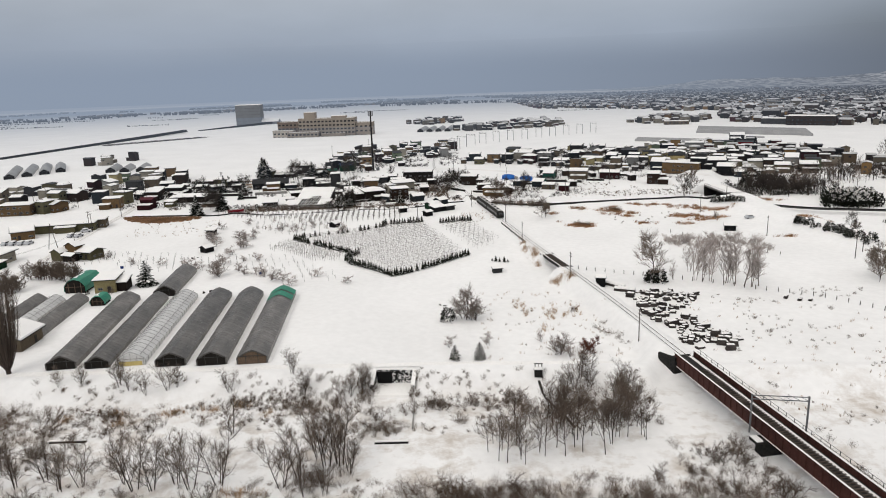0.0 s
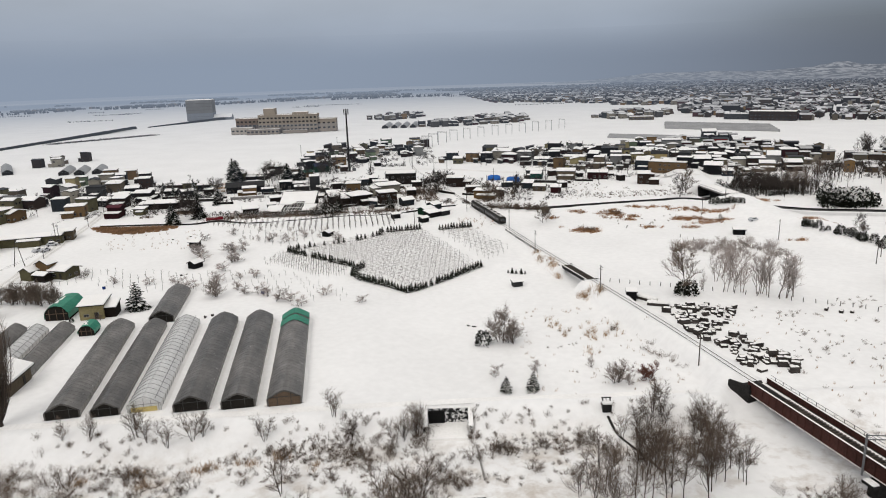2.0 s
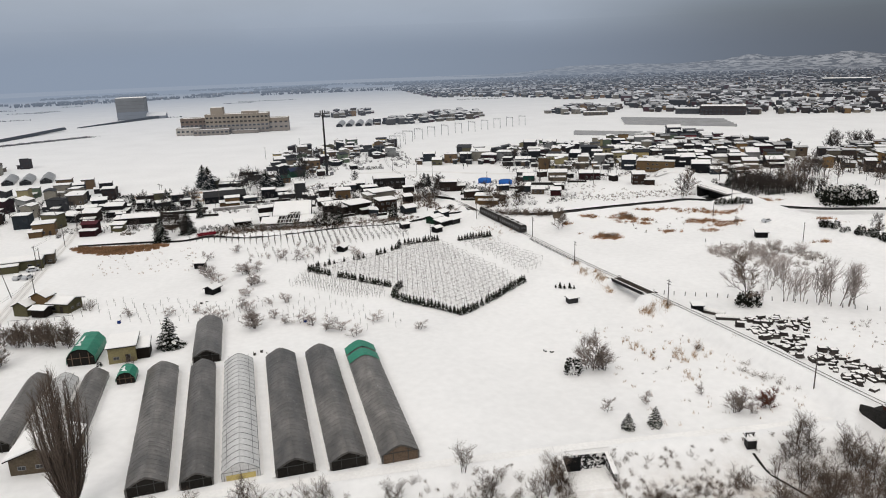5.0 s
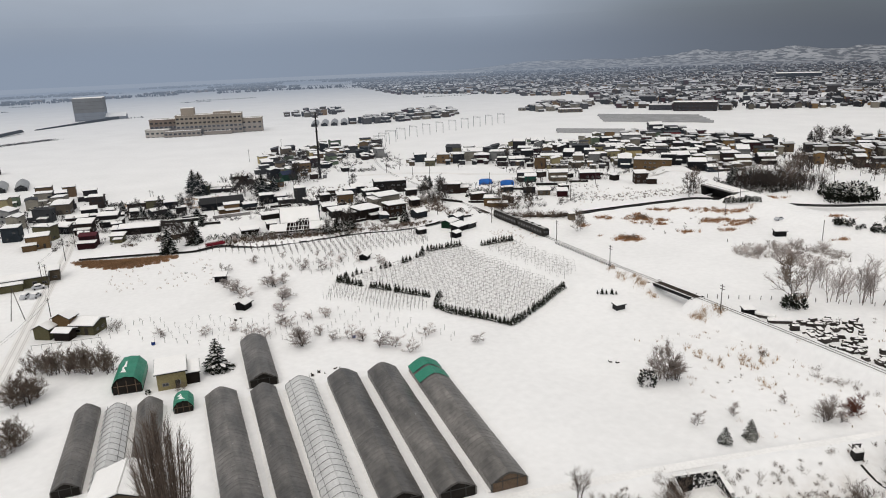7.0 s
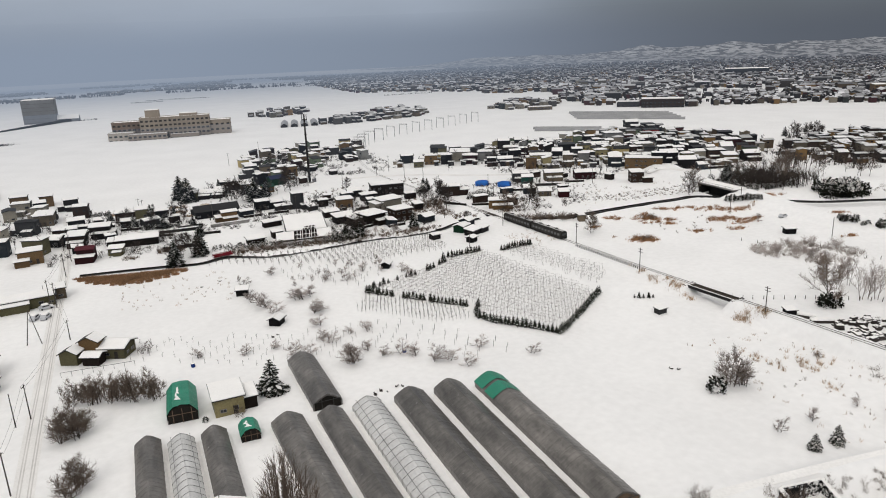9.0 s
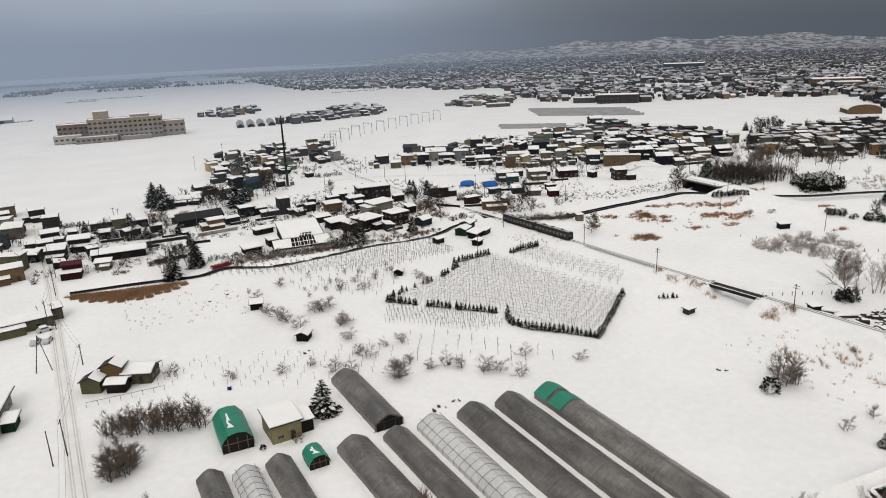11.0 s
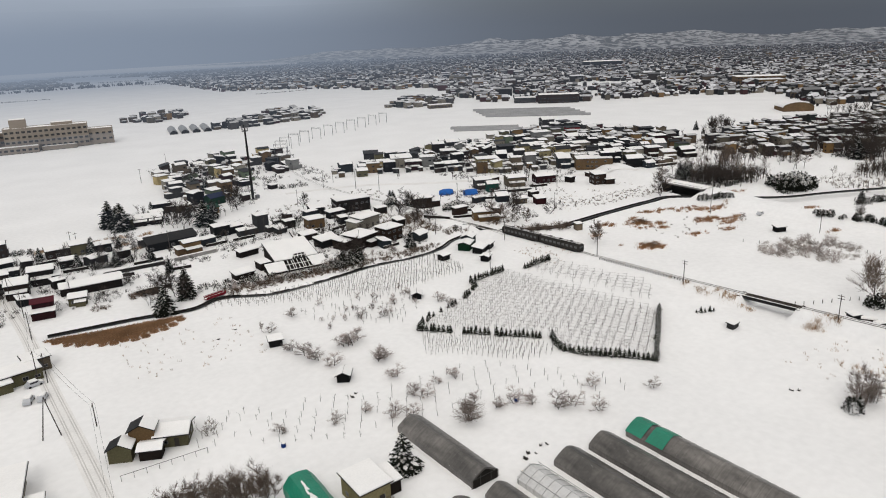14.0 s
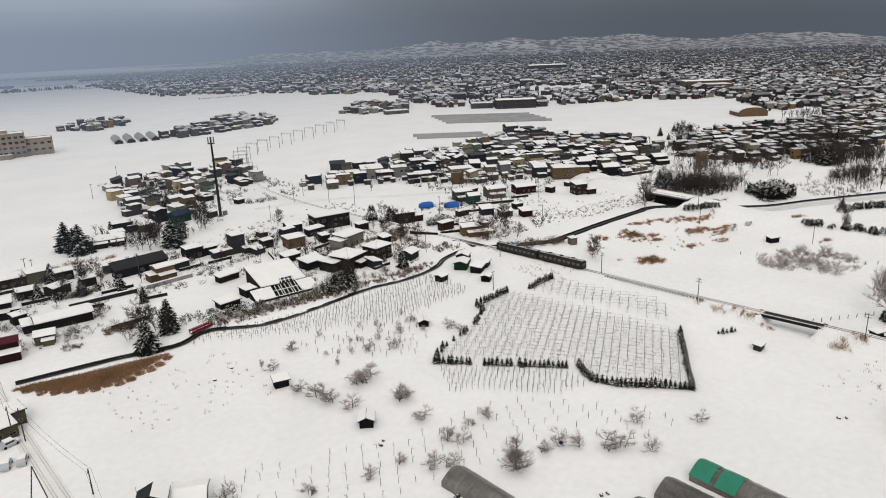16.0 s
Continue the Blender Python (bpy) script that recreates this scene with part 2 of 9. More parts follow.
def town_wall():
    """Walls of many houses: each picks one of some paint colours."""
    m = mat("town_wall", (0.05, 0.042, 0.038), 0.85, 0.25, 0.4, 0)
    nd, ln = m.node_tree.nodes, m.node_tree.links
    geo = nd.new("ShaderNodeNewGeometry")
    ramp = nd.new("ShaderNodeValToRGB")
    ramp.color_ramp.interpolation = 'CONSTANT'
    cols = [(0.012, 0.011, 0.011), (0.045, 0.030, 0.022), (0.028, 0.021, 0.018), (0.085, 0.060, 0.036), (0.020, 0.020, 0.022), (0.065, 0.062, 0.060), (0.11, 0.095, 0.07), (0.035, 0.036, 0.040), (0.05, 0.012, 0.014), (0.22, 0.13, 0.05), (0.24, 0.215, 0.17), (0.022, 0.028, 0.026)]
    e = ramp.color_ramp.elements
    for i, c in enumerate(cols):
        q = e[i] if i < 2 else e.new(i / len(cols))
        q.position, q.color = i / len(cols), (*c, 1)
    ln.new(geo.outputs["Random Per Island"], ramp.inputs["Fac"])
    mx = nd.new("ShaderNodeMix")
    mx.data_type = 'RGBA'
    mx.inputs["Factor"].default_value = 0.85
    bs = nd["Principled BSDF"]
    ln.new(bs.inputs["Base Color"].links[0].from_socket, mx.inputs["A"])
    ln.new(ramp.outputs["Color"], mx.inputs["B"])
    ln.new(mx.outputs["Result"], bs.inputs["Base Color"])
    return m


TOWN_WALL = town_wall()
FILM_FAR = mat("far_film", (0.30, 0.30, 0.30), 0.4, 0.2, 0.3, 0.05)
ROAD_SNOW = mat("trodden_snow", (0.81, 0.795, 0.775), 0.8, 0.10, 0.5, 0.25)
FAR_WOOD = mat("far_wood", (0.03, 0.027, 0.026), 0.95, 0.3, 0.3, 0, per='island', spread=0.4)

WALLS = {
    "dark brown": (0.0248, 0.0174, 0.0136), "brown": (0.0527, 0.0310, 0.0211), "ochre": (0.1240, 0.0775, 0.0372), "tan": (0.1054, 0.0837, 0.0589),
    "olive": (0.0806, 0.0732, 0.0403), "grey": (0.0682, 0.0682, 0.0701), "charcoal": (0.0136, 0.0136, 0.0149), "cream": (0.2232, 0.2046, 0.1674),
    "red": (0.16, 0.015, 0.015), "sage": (0.10, 0.13, 0.085), "sky blue": (0.10, 0.15, 0.20), "pale olive": (0.24, 0.205, 0.105), "pale grey": (0.19, 0.19, 0.185), "maroon": (0.0465, 0.0087, 0.0112), "teal": (0.0124, 0.0744, 0.0589), "blue-grey": (0.0372, 0.0484, 0.0589), "green": (0.0124, 0.0620, 0.0310), "yellow": (0.33, 0.26, 0.12),
}


def wall_mat(colour):
    return mat("siding_" + colour.replace(" ", "_").replace("-", "_"), tuple(0.46 * v if colour not in ("cream", "tan", "olive", "ochre", "yellow", "teal", "pale olive", "red", "sage", "sky blue", "pale grey") else v for v in WALLS[colour]), 0.8, 0.28, 0.7, 0.2, per='object', spread=0.22)

# ---- mesh tools ----
class Shape:
    """Collects points and faces of one mesh."""

    def __init__(self):
        self.v, self.f = [], []

    def add(self, pts, faces):
        n = len(self.v)
        self.v.extend(tuple(p) for p in pts)
        self.f.extend(tuple(i + n for i in q) for q in faces)
        return self

    def box(self, x, y, z, w, d, h, rot=0.0, taper=1.0):
        """A box on its base centre (x, y, z)."""
        c, s = math.cos(radians(rot)), math.sin(radians(rot))
        pts = []
        for zz, k in ((z, 1.0), (z + h, taper)):
            for sx, sy in ((-1, -1), (1, -1), (1, 1), (-1, 1)):
                a, b = sx * w / 2 * k, sy * d / 2 * k
                pts.append((x + a * c - b * s, y + a * s + b * c, zz))
        return self.add(pts, [(3, 2, 1, 0), (4, 5, 6, 7), (0, 1, 5, 4), (1, 2, 6, 5), (2, 3, 7, 6), (3, 0, 4, 7)])

    def slab(self, quad, t, inset=0.0):
        """A plate t thick on a quad (anticlockwise from above); inset rounds its upper edge off."""
        q = [Vector(p) for p in quad]
        c = sum(q, Vector()) / 4
        rings = [q, [p + Vector((0, 0, t * (0.55 if inset else 1))) for p in q]]
        if inset:
            rings.append([p + (c - p).normalized() * inset * 1.4 + Vector((0, 0, t)) for p in q])
        pts = [p for r in rings for p in r]
        faces = [(3, 2, 1, 0)]
        for k in range(len(rings) - 1):
            for i in range(4):
                j = (i + 1) % 4
                faces.append((4 * k + i, 4 * k + j, 4 * k + 4 + j, 4 * k + 4 + i))
        k = 4 * (len(rings) - 1)
        faces.append((k, k + 1, k + 2, k + 3))
        return self.add(pts, faces)

    def tube(self, a, b, ra, rb, n=4, caps=False):
        a, b = Vector(a), Vector(b)
        d = (b - a)
        if d.length < 1e-6:
            return self
        d.normalize()
        u = d.orthogonal().normalized()
        w = d.cross(u)
        pts = []
        for p, r in ((a, ra), (b, rb)):
            for i in range(n):
                t = 2 * math.pi * i / n
                pts.append(p + u * (r * math.cos(t)) + w * (r * math.sin(t)))
        faces = [(i, (i + 1) % n, n + (i + 1) % n, n + i) for i in range(n)]
        if caps:
            faces += [tuple(range(n - 1, -1, -1)), tuple(range(n, 2 * n))]
        return self.add(pts, faces)

    def pipe(self, pts, r, n=4):
        """One connected tube along a line of points."""
        pts = [Vector(p) for p in pts]
        rings = []
        for i, p in enumerate(pts):
            d = (pts[min(i + 1, len(pts) - 1)] - pts[max(i - 1, 0)]).normalized()
            u = d.cross(Vector((0.31, 0.95, 0.02))).normalized()
            w = d.cross(u)
            rings += [p + u * (r * math.cos(6.2832 * k / n)) + w * (r * math.sin(6.2832 * k / n)) for k in range(n)]
        return self.add(rings, [(i * n + k, i * n + (k + 1) % n, (i + 1) * n + (k + 1) % n, (i + 1) * n + k) for i in range(len(pts) - 1) for k in range(n)])

    def mesh(self, name, material, smooth=False):
        me = bpy.data.meshes.new(name)
        me.from_pydata(self.v, [], self.f)
        me.materials.append(material)
        if smooth:
            me.polygons.foreach_set("use_smooth", [True] * len(me.polygons))
        me.update()
        return me


def part(name, shape, material, parent=None, label="", smooth=False):
    """Links a shape (or a ready mesh) as one mesh object under a thing or a part."""
    me = shape if isinstance(shape, bpy.types.Mesh) else shape.mesh(name, material, smooth)
    ob = new(name, me)
    ob.parent = parent
    if label:
        tagged(ob, label)
    return ob


def thing(name, x, y, z=0.0, rot=0.0, label="", category="", group="", kind=""):
    ob = new(name)
    ob.empty_display_size = 0.3
    ob.matrix_basis = pose(x, y, z, 0, 0, rot)
    return tagged(ob, label, category, group, kind)


def smooth_step(a, b, x):
    t = min(1.0, max(0.0, (x - a) / (b - a)))
    return t * t * (3 - 2 * t)


def along(line, step):
    """Points and headings every step metres along a polyline."""
    out, left = [], 0.0
    for (x0, y0), (x1, y1) in zip(line, line[1:]):
        n = math.hypot(x1 - x0, y1 - y0)
        while left <= n:
            k = left / n
            out.append((x0 + (x1 - x0) * k, y0 + (y1 - y0) * k, math.degrees(math.atan2(y1 - y0, x1 - x0))))
            left += step
        left -= n
    return out


def to_line(line, x, y):
    """Distance from a point to a polyline."""
    best = 1e9
    for (x0, y0), (x1, y1) in zip(line, line[1:]):
        dx, dy = x1 - x0, y1 - y0
        k = max(0.0, min(1.0, ((x - x0) * dx + (y - y0) * dy) / (dx * dx + dy * dy)))
        best = min(best, math.hypot(x - x0 - dx * k, y - y0 - dy * k))
    return best


def inside(poly, x, y):
    hit = False
    for (x0, y0), (x1, y1) in zip(poly, poly[1:] + poly[:1]):
        if (y0 > y) != (y1 > y) and x < (x1 - x0) * (y - y0) / (y1 - y0) + x0:
            hit = not hit
    return hit


def bezier_line(pts, n=6):
    """A smooth line through points (Catmull-Rom)."""
    p = [pts[0]] + list(pts) + [pts[-1]]
    out = []
    for i in range(1, len(p) - 2):
        for k in range(n):
            t = k / n
            out.append(tuple(0.5 * (2 * p[i][c] + (p[i + 1][c] - p[i - 1][c]) * t + (2 * p[i - 1][c] - 5 * p[i][c] + 4 * p[i + 1][c] - p[i + 2][c]) * t * t
                                    + (3 * p[i][c] - p[i - 1][c] - 3 * p[i + 1][c] + p[i + 2][c]) * t ** 3) for c in (0, 1)))
    out.append(tuple(pts[-1]))
    return out


# ---- the lie of the land ----
RAIL_LINE = bezier_line([(78, -35), (66, 40), (58.5, 87), (49.6, 140), (44.6, 171.8), (38.6, 204.4), (30.0, 247.3), (21.2, 298.8), (13.4, 342.8), (3.2, 401.2), (-8, 470), (-4, 540), (23, 621), (92, 674), (178, 722), (330, 790)])
CREEK = bezier_line([(-152, 331), (-128, 329.5), (-111, 327), (-100, 331.5), (-84.5, 325), (-66, 326.5), (-45.5, 330.5), (-28, 330), (-13, 333.5), (-3, 340), (12, 343), (27, 335), (42, 328.5), (53, 329.5), (76, 332.5), (104, 335), (121, 333.5), (154, 303), (185, 291), (240, 268)])
ROAD_EAST = bezier_line([(160, 440), (143, 393), (134, 350), (134, 330), (139, 299), (147, 257), (160, 200), (180, 120)])
RAIL_NEAR = [p for p in RAIL_LINE if p[1] > 60 and p[1] < 430]
LEVEE_Y = 141.5


def ground_z(x, y):
    """Height of the snow: the flat plain, the levee's river side, the railway bank, the creek and the road bank."""
    d0 = math.hypot(x, y)
    z = 0.0
    crest = LEVEE_Y - 0.07 * max(0.0, x) + 5.5 * (1 - smooth_step(2.5, 6.0, abs(x - 46.5)))
    if y < crest:
        z -= 3.4 * smooth_step(0, 9, crest - y) + 2.2 * smooth_step(40, 62, crest - y)
        z += 0.25 * noise.noise((x * 0.11, y * 0.11, 0)) * smooth_step(0, 8, crest - y)
    if abs(x + 12.6) < 6 and 110 < y < 142.2:
        z = z + (min(z, -3.7) - z) * (1 - smooth_step(3.6, 5.0, abs(x + 12.6))) * smooth_step(112, 124, y) * (1 - smooth_step(141.0, 142.2, y))
    # low field behind the levee and east of the railway
    side = smooth_step(-34, -8, x) * smooth_step(crest + 0.5, crest + 7, y)
    if side > 0:
        rail_x = 39.5 - 0.19 * (y - 200)
        far = 1 - smooth_step(204, 264, y) if x < rail_x else 1 - smooth_step(296, 330, y)
        z -= 2.4 * side * far
    if abs(x) < 260 and -40 < y < 470:
        if y > crest + 1 and x > -40:
            if not (214.8 < y < 229.6):
                w = 1 - smooth_step(2.2, 5.6, to_line(RAIL_NEAR, x, y))
                z += (1.15 - z) * w
        if 255 < y < 365:
            dc = to_line(CREEK, x, y)
            if dc < 8:
                z -= 0.9 * (1 - smooth_step(1.5 if 28 < x < 126 else 0.9, 3.6 if 28 < x < 126 else 3.0, dc))
        if x > 100:
            if 327.0 < y < 349.0:
                z -= 3.2 * (1 - smooth_step(6, 9, abs(x - 134)))
            else:
                z += 3.0 * (1 - smooth_step(4.5, 13, to_line(ROAD_EAST, x, y))) * smooth_step(190, 290, y)
        if 120 < y < 430:
            z += 0.10 * noise.noise((x * 0.06, y * 0.06, 3)) + 0.022 * noise.noise((x * 0.3, y * 0.3, 5))
    if d0 > 600:
        z -= 0.0172 * (d0 - 600) * smooth_step(600, 1500, d0)
    return z


def axis(lo, hi, step, far_lo, far_hi):
    a = [lo + i * step for i in range(int((hi - lo) / step) + 1)]
    s, v = step, a[-1]
    while v < far_hi:
        s *= 1.18
        v += s
        a.append(min(v, far_hi))
    s, v = step, lo
    while v > far_lo:
        s *= 1.18
        v -= s
        a.insert(0, max(v, far_lo))
    return a


def build_ground():
    xs, ys = axis(-215, 215, 1.6, -4900, 4900), axis(78, 420, 1.6, -3200, 4900)
    pts = [(x, y, ground_z(x, y)) for y in ys for x in xs]
    n = len(xs)
    faces = [(j * n + i, j * n + i + 1, (j + 1) * n + i + 1, (j + 1) * n + i) for j in range(len(ys) - 1) for i in range(n - 1)]
    m = mat("snow_ground", (0.865, 0.858, 0.85), 0.78, 0.05, 0.14, 0.05)
    nd, ln = m.node_tree.nodes, m.node_tree.links
    bs = nd["Principled BSDF"]
    geo, sep, no = nd.new("ShaderNodeNewGeometry"), nd.new("ShaderNodeSeparateXYZ"), nd.new("ShaderNodeTexNoise")
    ln.new(geo.outputs["Position"], sep.inputs[0])
    ln.new(geo.outputs["Position"], no.inputs["Vector"])
    no.inputs["Scale"].default_value = 0.16
    no.inputs["Detail"].default_value = 9
    no.inputs["Roughness"].default_value = 0.68
    bank, thin, both, mx = nd.new("ShaderNodeMapRange"), nd.new("ShaderNodeMapRange"), nd.new("ShaderNodeMath"), nd.new("ShaderNodeMix")
    bank.inputs["From Min"].default_value, bank.inputs["From Max"].default_value = 139.0, 128.0
    thin.inputs["From Min"].default_value, thin.inputs["From Max"].default_value, thin.inputs["To Max"].default_value = 0.47, 0.72, 0.75
    both.operation = 'MULTIPLY'
    ln.new(sep.outputs["Y"], bank.inputs["Value"])
    ln.new(no.outputs["Fac"], thin.inputs["Value"])
    ln.new(bank.outputs[0], both.inputs[0])
    ln.new(thin.outputs[0], both.inputs[1])
    mx.data_type = 'RGBA'
    ln.new(both.outputs[0], mx.inputs["Factor"])
    ln.new(bs.inputs["Base Color"].links[0].from_socket, mx.inputs["A"])
    mx.inputs["B"].default_value = (0.36, 0.28, 0.20, 1)
    ln.new(mx.outputs["Result"], bs.inputs["Base Color"])
    ob = part("ground", Shape().add(pts, faces), m, smooth=True)
    tagged(ob, "snow-covered flat farmland reaching to the misty horizon", "ground", kind="structure")


build_ground()


# ---- greenhouses ----
def arch(w, h, n=10):
    """Profile of a hoop house: upright sides, then a pointed arch with a ridge."""
    side = h * 0.46
    pts = [(-w / 2, 0.0), (-w / 2 * 1.01, side)]
    for i in range(1, n):
        x = -1 + 2 * i / n
        x = math.copysign(abs(x) ** 0.85, x)
        pts.append((x * w / 2, side + (h - side) * (1 - abs(x) ** 1.45)))
    return pts + [(w / 2 * 1.01, side), (w / 2, 0.0)]


def greenhouse(front, back, w, h, label, film=FILM, bare=False, front_end="dark", green_from=None, hoops=True):
    fx, fy = front
    bx, by = back
    length = math.hypot(bx - fx, by - fy)
    rot = math.degrees(math.atan2(by - fy, bx - fx)) - 90
    g = thing("greenhouse", fx, fy, ground_z(fx, fy + 3) - 0.05, rot, label, "greenhouse", "hoop greenhouses in the field")
    prof = arch(w, h)
    n = len(prof)
    rows = max(6, int(length / 1.5))
    cover = Shape()
    rnd = random.Random(int(fx * 10))
    for k in range(rows + 1):
        y = length * k / rows
        sag = -0.025 if k % 2 else 0.0
        cover.v.extend((x * (1 + 0.012 * rnd.uniform(-1, 1)), y, z + (sag + 0.02 * rnd.uniform(-1, 1)) * (z > 0.1)) for x, z in prof)
    for k in range(rows):
        for i in range(n - 1):
            cover.f.append((k * n + i, k * n + i + 1, (k + 1) * n + i + 1, (k + 1) * n + i))
    part("film_cover", cover, FILM_CLEAR if bare else film, g, "snow-dusted clear film" if bare else "grey weathered plastic film", smooth=False)
    # hoops just outside the film
    hoop = Shape()
    r = 0.04 if bare else 0.017
    big = [(x * 1.012, z * 1.012 + 0.02) for x, z in prof]
    hoop.pipe([(x0, 0, z0) for x0, z0 in big], r)
    hm = hoop.mesh("hoop", PIPE if bare else FILM_RIB)
    step = 2.1 if bare else 1.5
    for k in range(int(length / step) + 1 if hoops else 0):
        o = part("hoop", hm, None, g)
        o.location.y = min(length, k * step)
    ridge = Shape()
    ridge.tube((0, 0, h + 0.06), (0, length, h + 0.06), r, r, 4)
    part("ridge_pipe", ridge, mat("pale_strip", (0.5, 0.5, 0.5), 0.6) if bare else PIPE, g)
    if bare:
        for sx in (-1, 1):
            q = Shape()
            q.tube((sx * w * 0.36, 0, h * 0.83), (sx * w * 0.36, length, h * 0.83), 0.05, 0.05, 4)
            part("purlin", q, PIPE, g)
    # end walls
    for y, d in ((0.0, -1), (length, 1)):
        wall = Shape()
        pts = [(x * 0.985, y + d * 0.02, z * 0.985) for x, z in prof] + [(x * 0.985, y - d * 0.10, z * 0.985) for x, z in prof]
        f_ = [tuple(range(n)), tuple(range(2 * n - 1, n - 1, -1))]
        m = film
        if bare:
            m = FILM_CLEAR
        elif d < 0:
            m = film
        wall.add(pts, f_)
        part("end_wall", wall, m, g)
        # without planks, this solid panel's near-black colour stands in for the shaded inside
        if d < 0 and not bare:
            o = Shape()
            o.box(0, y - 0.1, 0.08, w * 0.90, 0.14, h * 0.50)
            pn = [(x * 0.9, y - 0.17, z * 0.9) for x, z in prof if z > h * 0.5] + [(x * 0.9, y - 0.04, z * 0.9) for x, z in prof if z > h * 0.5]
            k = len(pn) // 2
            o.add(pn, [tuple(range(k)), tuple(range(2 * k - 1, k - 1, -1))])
            part("end_opening", o, PLANK if front_end == "plank" else DARK_IN, g, "brown planked end" if front_end == "plank" else "black panel painted as the shaded open end")
            b = Shape()
            for sx in (-1, 1):
                b.box(sx * w * 0.2, y - 0.2, 0.0, 0.10, 0.10, h * 0.8)
            b.box(0, y - 0.2, h * 0.58, w * 0.9, 0.10, 0.10)
            part("end_frame", b, mat("end_pipe", (0.05, 0.05, 0.048), 0.5, 0.2, 1.0, 0), g)
        if bare and d < 0:
            part("end_board", Shape().box(0, y - 0.1, 0.1, w * 0.78, 0.12, h * 0.30), YELLOW_WOOD, g, "yellow timber board")
        if bare:
            for sx in ((-1, 1) if d > 0 else ()):
                part("end_board", Shape().box(sx * w * 0.2, y + 0.1, h * 0.3, w * 0.14, 0.12, h * 0.46), YELLOW_WOOD, g, "yellow timber board")
            for k in range(5):
                hh = h * (0.5 + 0.44 * (1 - abs(k - 2) / 2) ** 0.7)
                part("end_pipe", Shape().box((k - 2) * w * 0.22, y + d * 0.06, 0.0, 0.06, 0.06, hh), PIPE, g)
            part("end_pipe", Shape().box(0, y + d * 0.08, h * 0.5, w * 0.95, 0.06, 0.06), PIPE, g)
    # snow lying along the foot of both sides
    for sx in (-1, 1):
        drift = Shape()
        a, b = sx * w / 2, sx * (w / 2 + 0.9)
        for k in range(12):
            y0, y1 = length * k / 12, length * (k + 1) / 12
            t0 = 0.28 + 0.1 * rnd.random()
            drift.add([(a, y0, t0), (a, y1, t0), (b, y1, -0.06), (b, y0, -0.06)], [(0, 1, 2, 3) if sx < 0 else (3, 2, 1, 0)])
        part("snow_drift", drift, SNOW, g)
    if green_from is not None:
        tp = Shape()
        rows = 9
        for k in range(rows + 1):
            y = green_from + (length + 0.15 - green_from) * k / rows
            tp.v.extend((x * 1.035, y, z * 1.03 + 0.03) for x, z in prof[1:-1])
        m_ = n - 2
        for k in range(rows):
            if k == 4:
                continue
            for i in range(m_ - 1):
                tp.f.append((k * m_ + i, k * m_ + i + 1, (k + 1) * m_ + i + 1, (k + 1) * m_ + i))
        part("green_tarpaulin", tp, TARP_GREEN, g, "green tarpaulin over the far end")
    return g


GREY_GH = "long hoop greenhouse covered in grey weathered plastic film"
greenhouse((-87.5, 146), (-93.8, 195.3), 6.6, 3.3, GREY_GH)
greenhouse((-79.4, 146), (-84.8, 195.0), 5.5, 2.9, GREY_GH)
greenhouse((-72.2, 147), (-76.8, 195.5), 6.3, 3.2, "long hoop greenhouse with bare pipe frame and pale clear film", bare=True)
greenhouse((-62.9, 146), (-67.2, 196.0), 6.8, 3.3, GREY_GH)
greenhouse((-53.7, 146), (-58.0, 196.3), 6.7, 3.3, GREY_GH)
greenhouse((-44.6, 146), (-48.4, 195.5), 6.8, 3.3, "long grey hoop greenhouse with a green tarpaulin at one end", front_end="plank", green_from=40.5)
greenhouse((-84.6, 199), (-87.0, 224.2), 6.5, 3.4, "short hoop greenhouse covered in grey weathered plastic film")
greenhouse((-118.4, 166.5), (-121.0, 197.0), 4.9, 2.9, "narrow hoop greenhouse covered in dark grey film")
greenhouse((-112.0, 165.5), (-114.7, 195.2), 5.0, 3.0, "narrow hoop greenhouse with bare pipe frame and pale film", bare=True)
greenhouse((-105.6, 166.0), (-108.4, 196.0), 5.0, 3.0, "narrow hoop greenhouse covered in dark grey film")


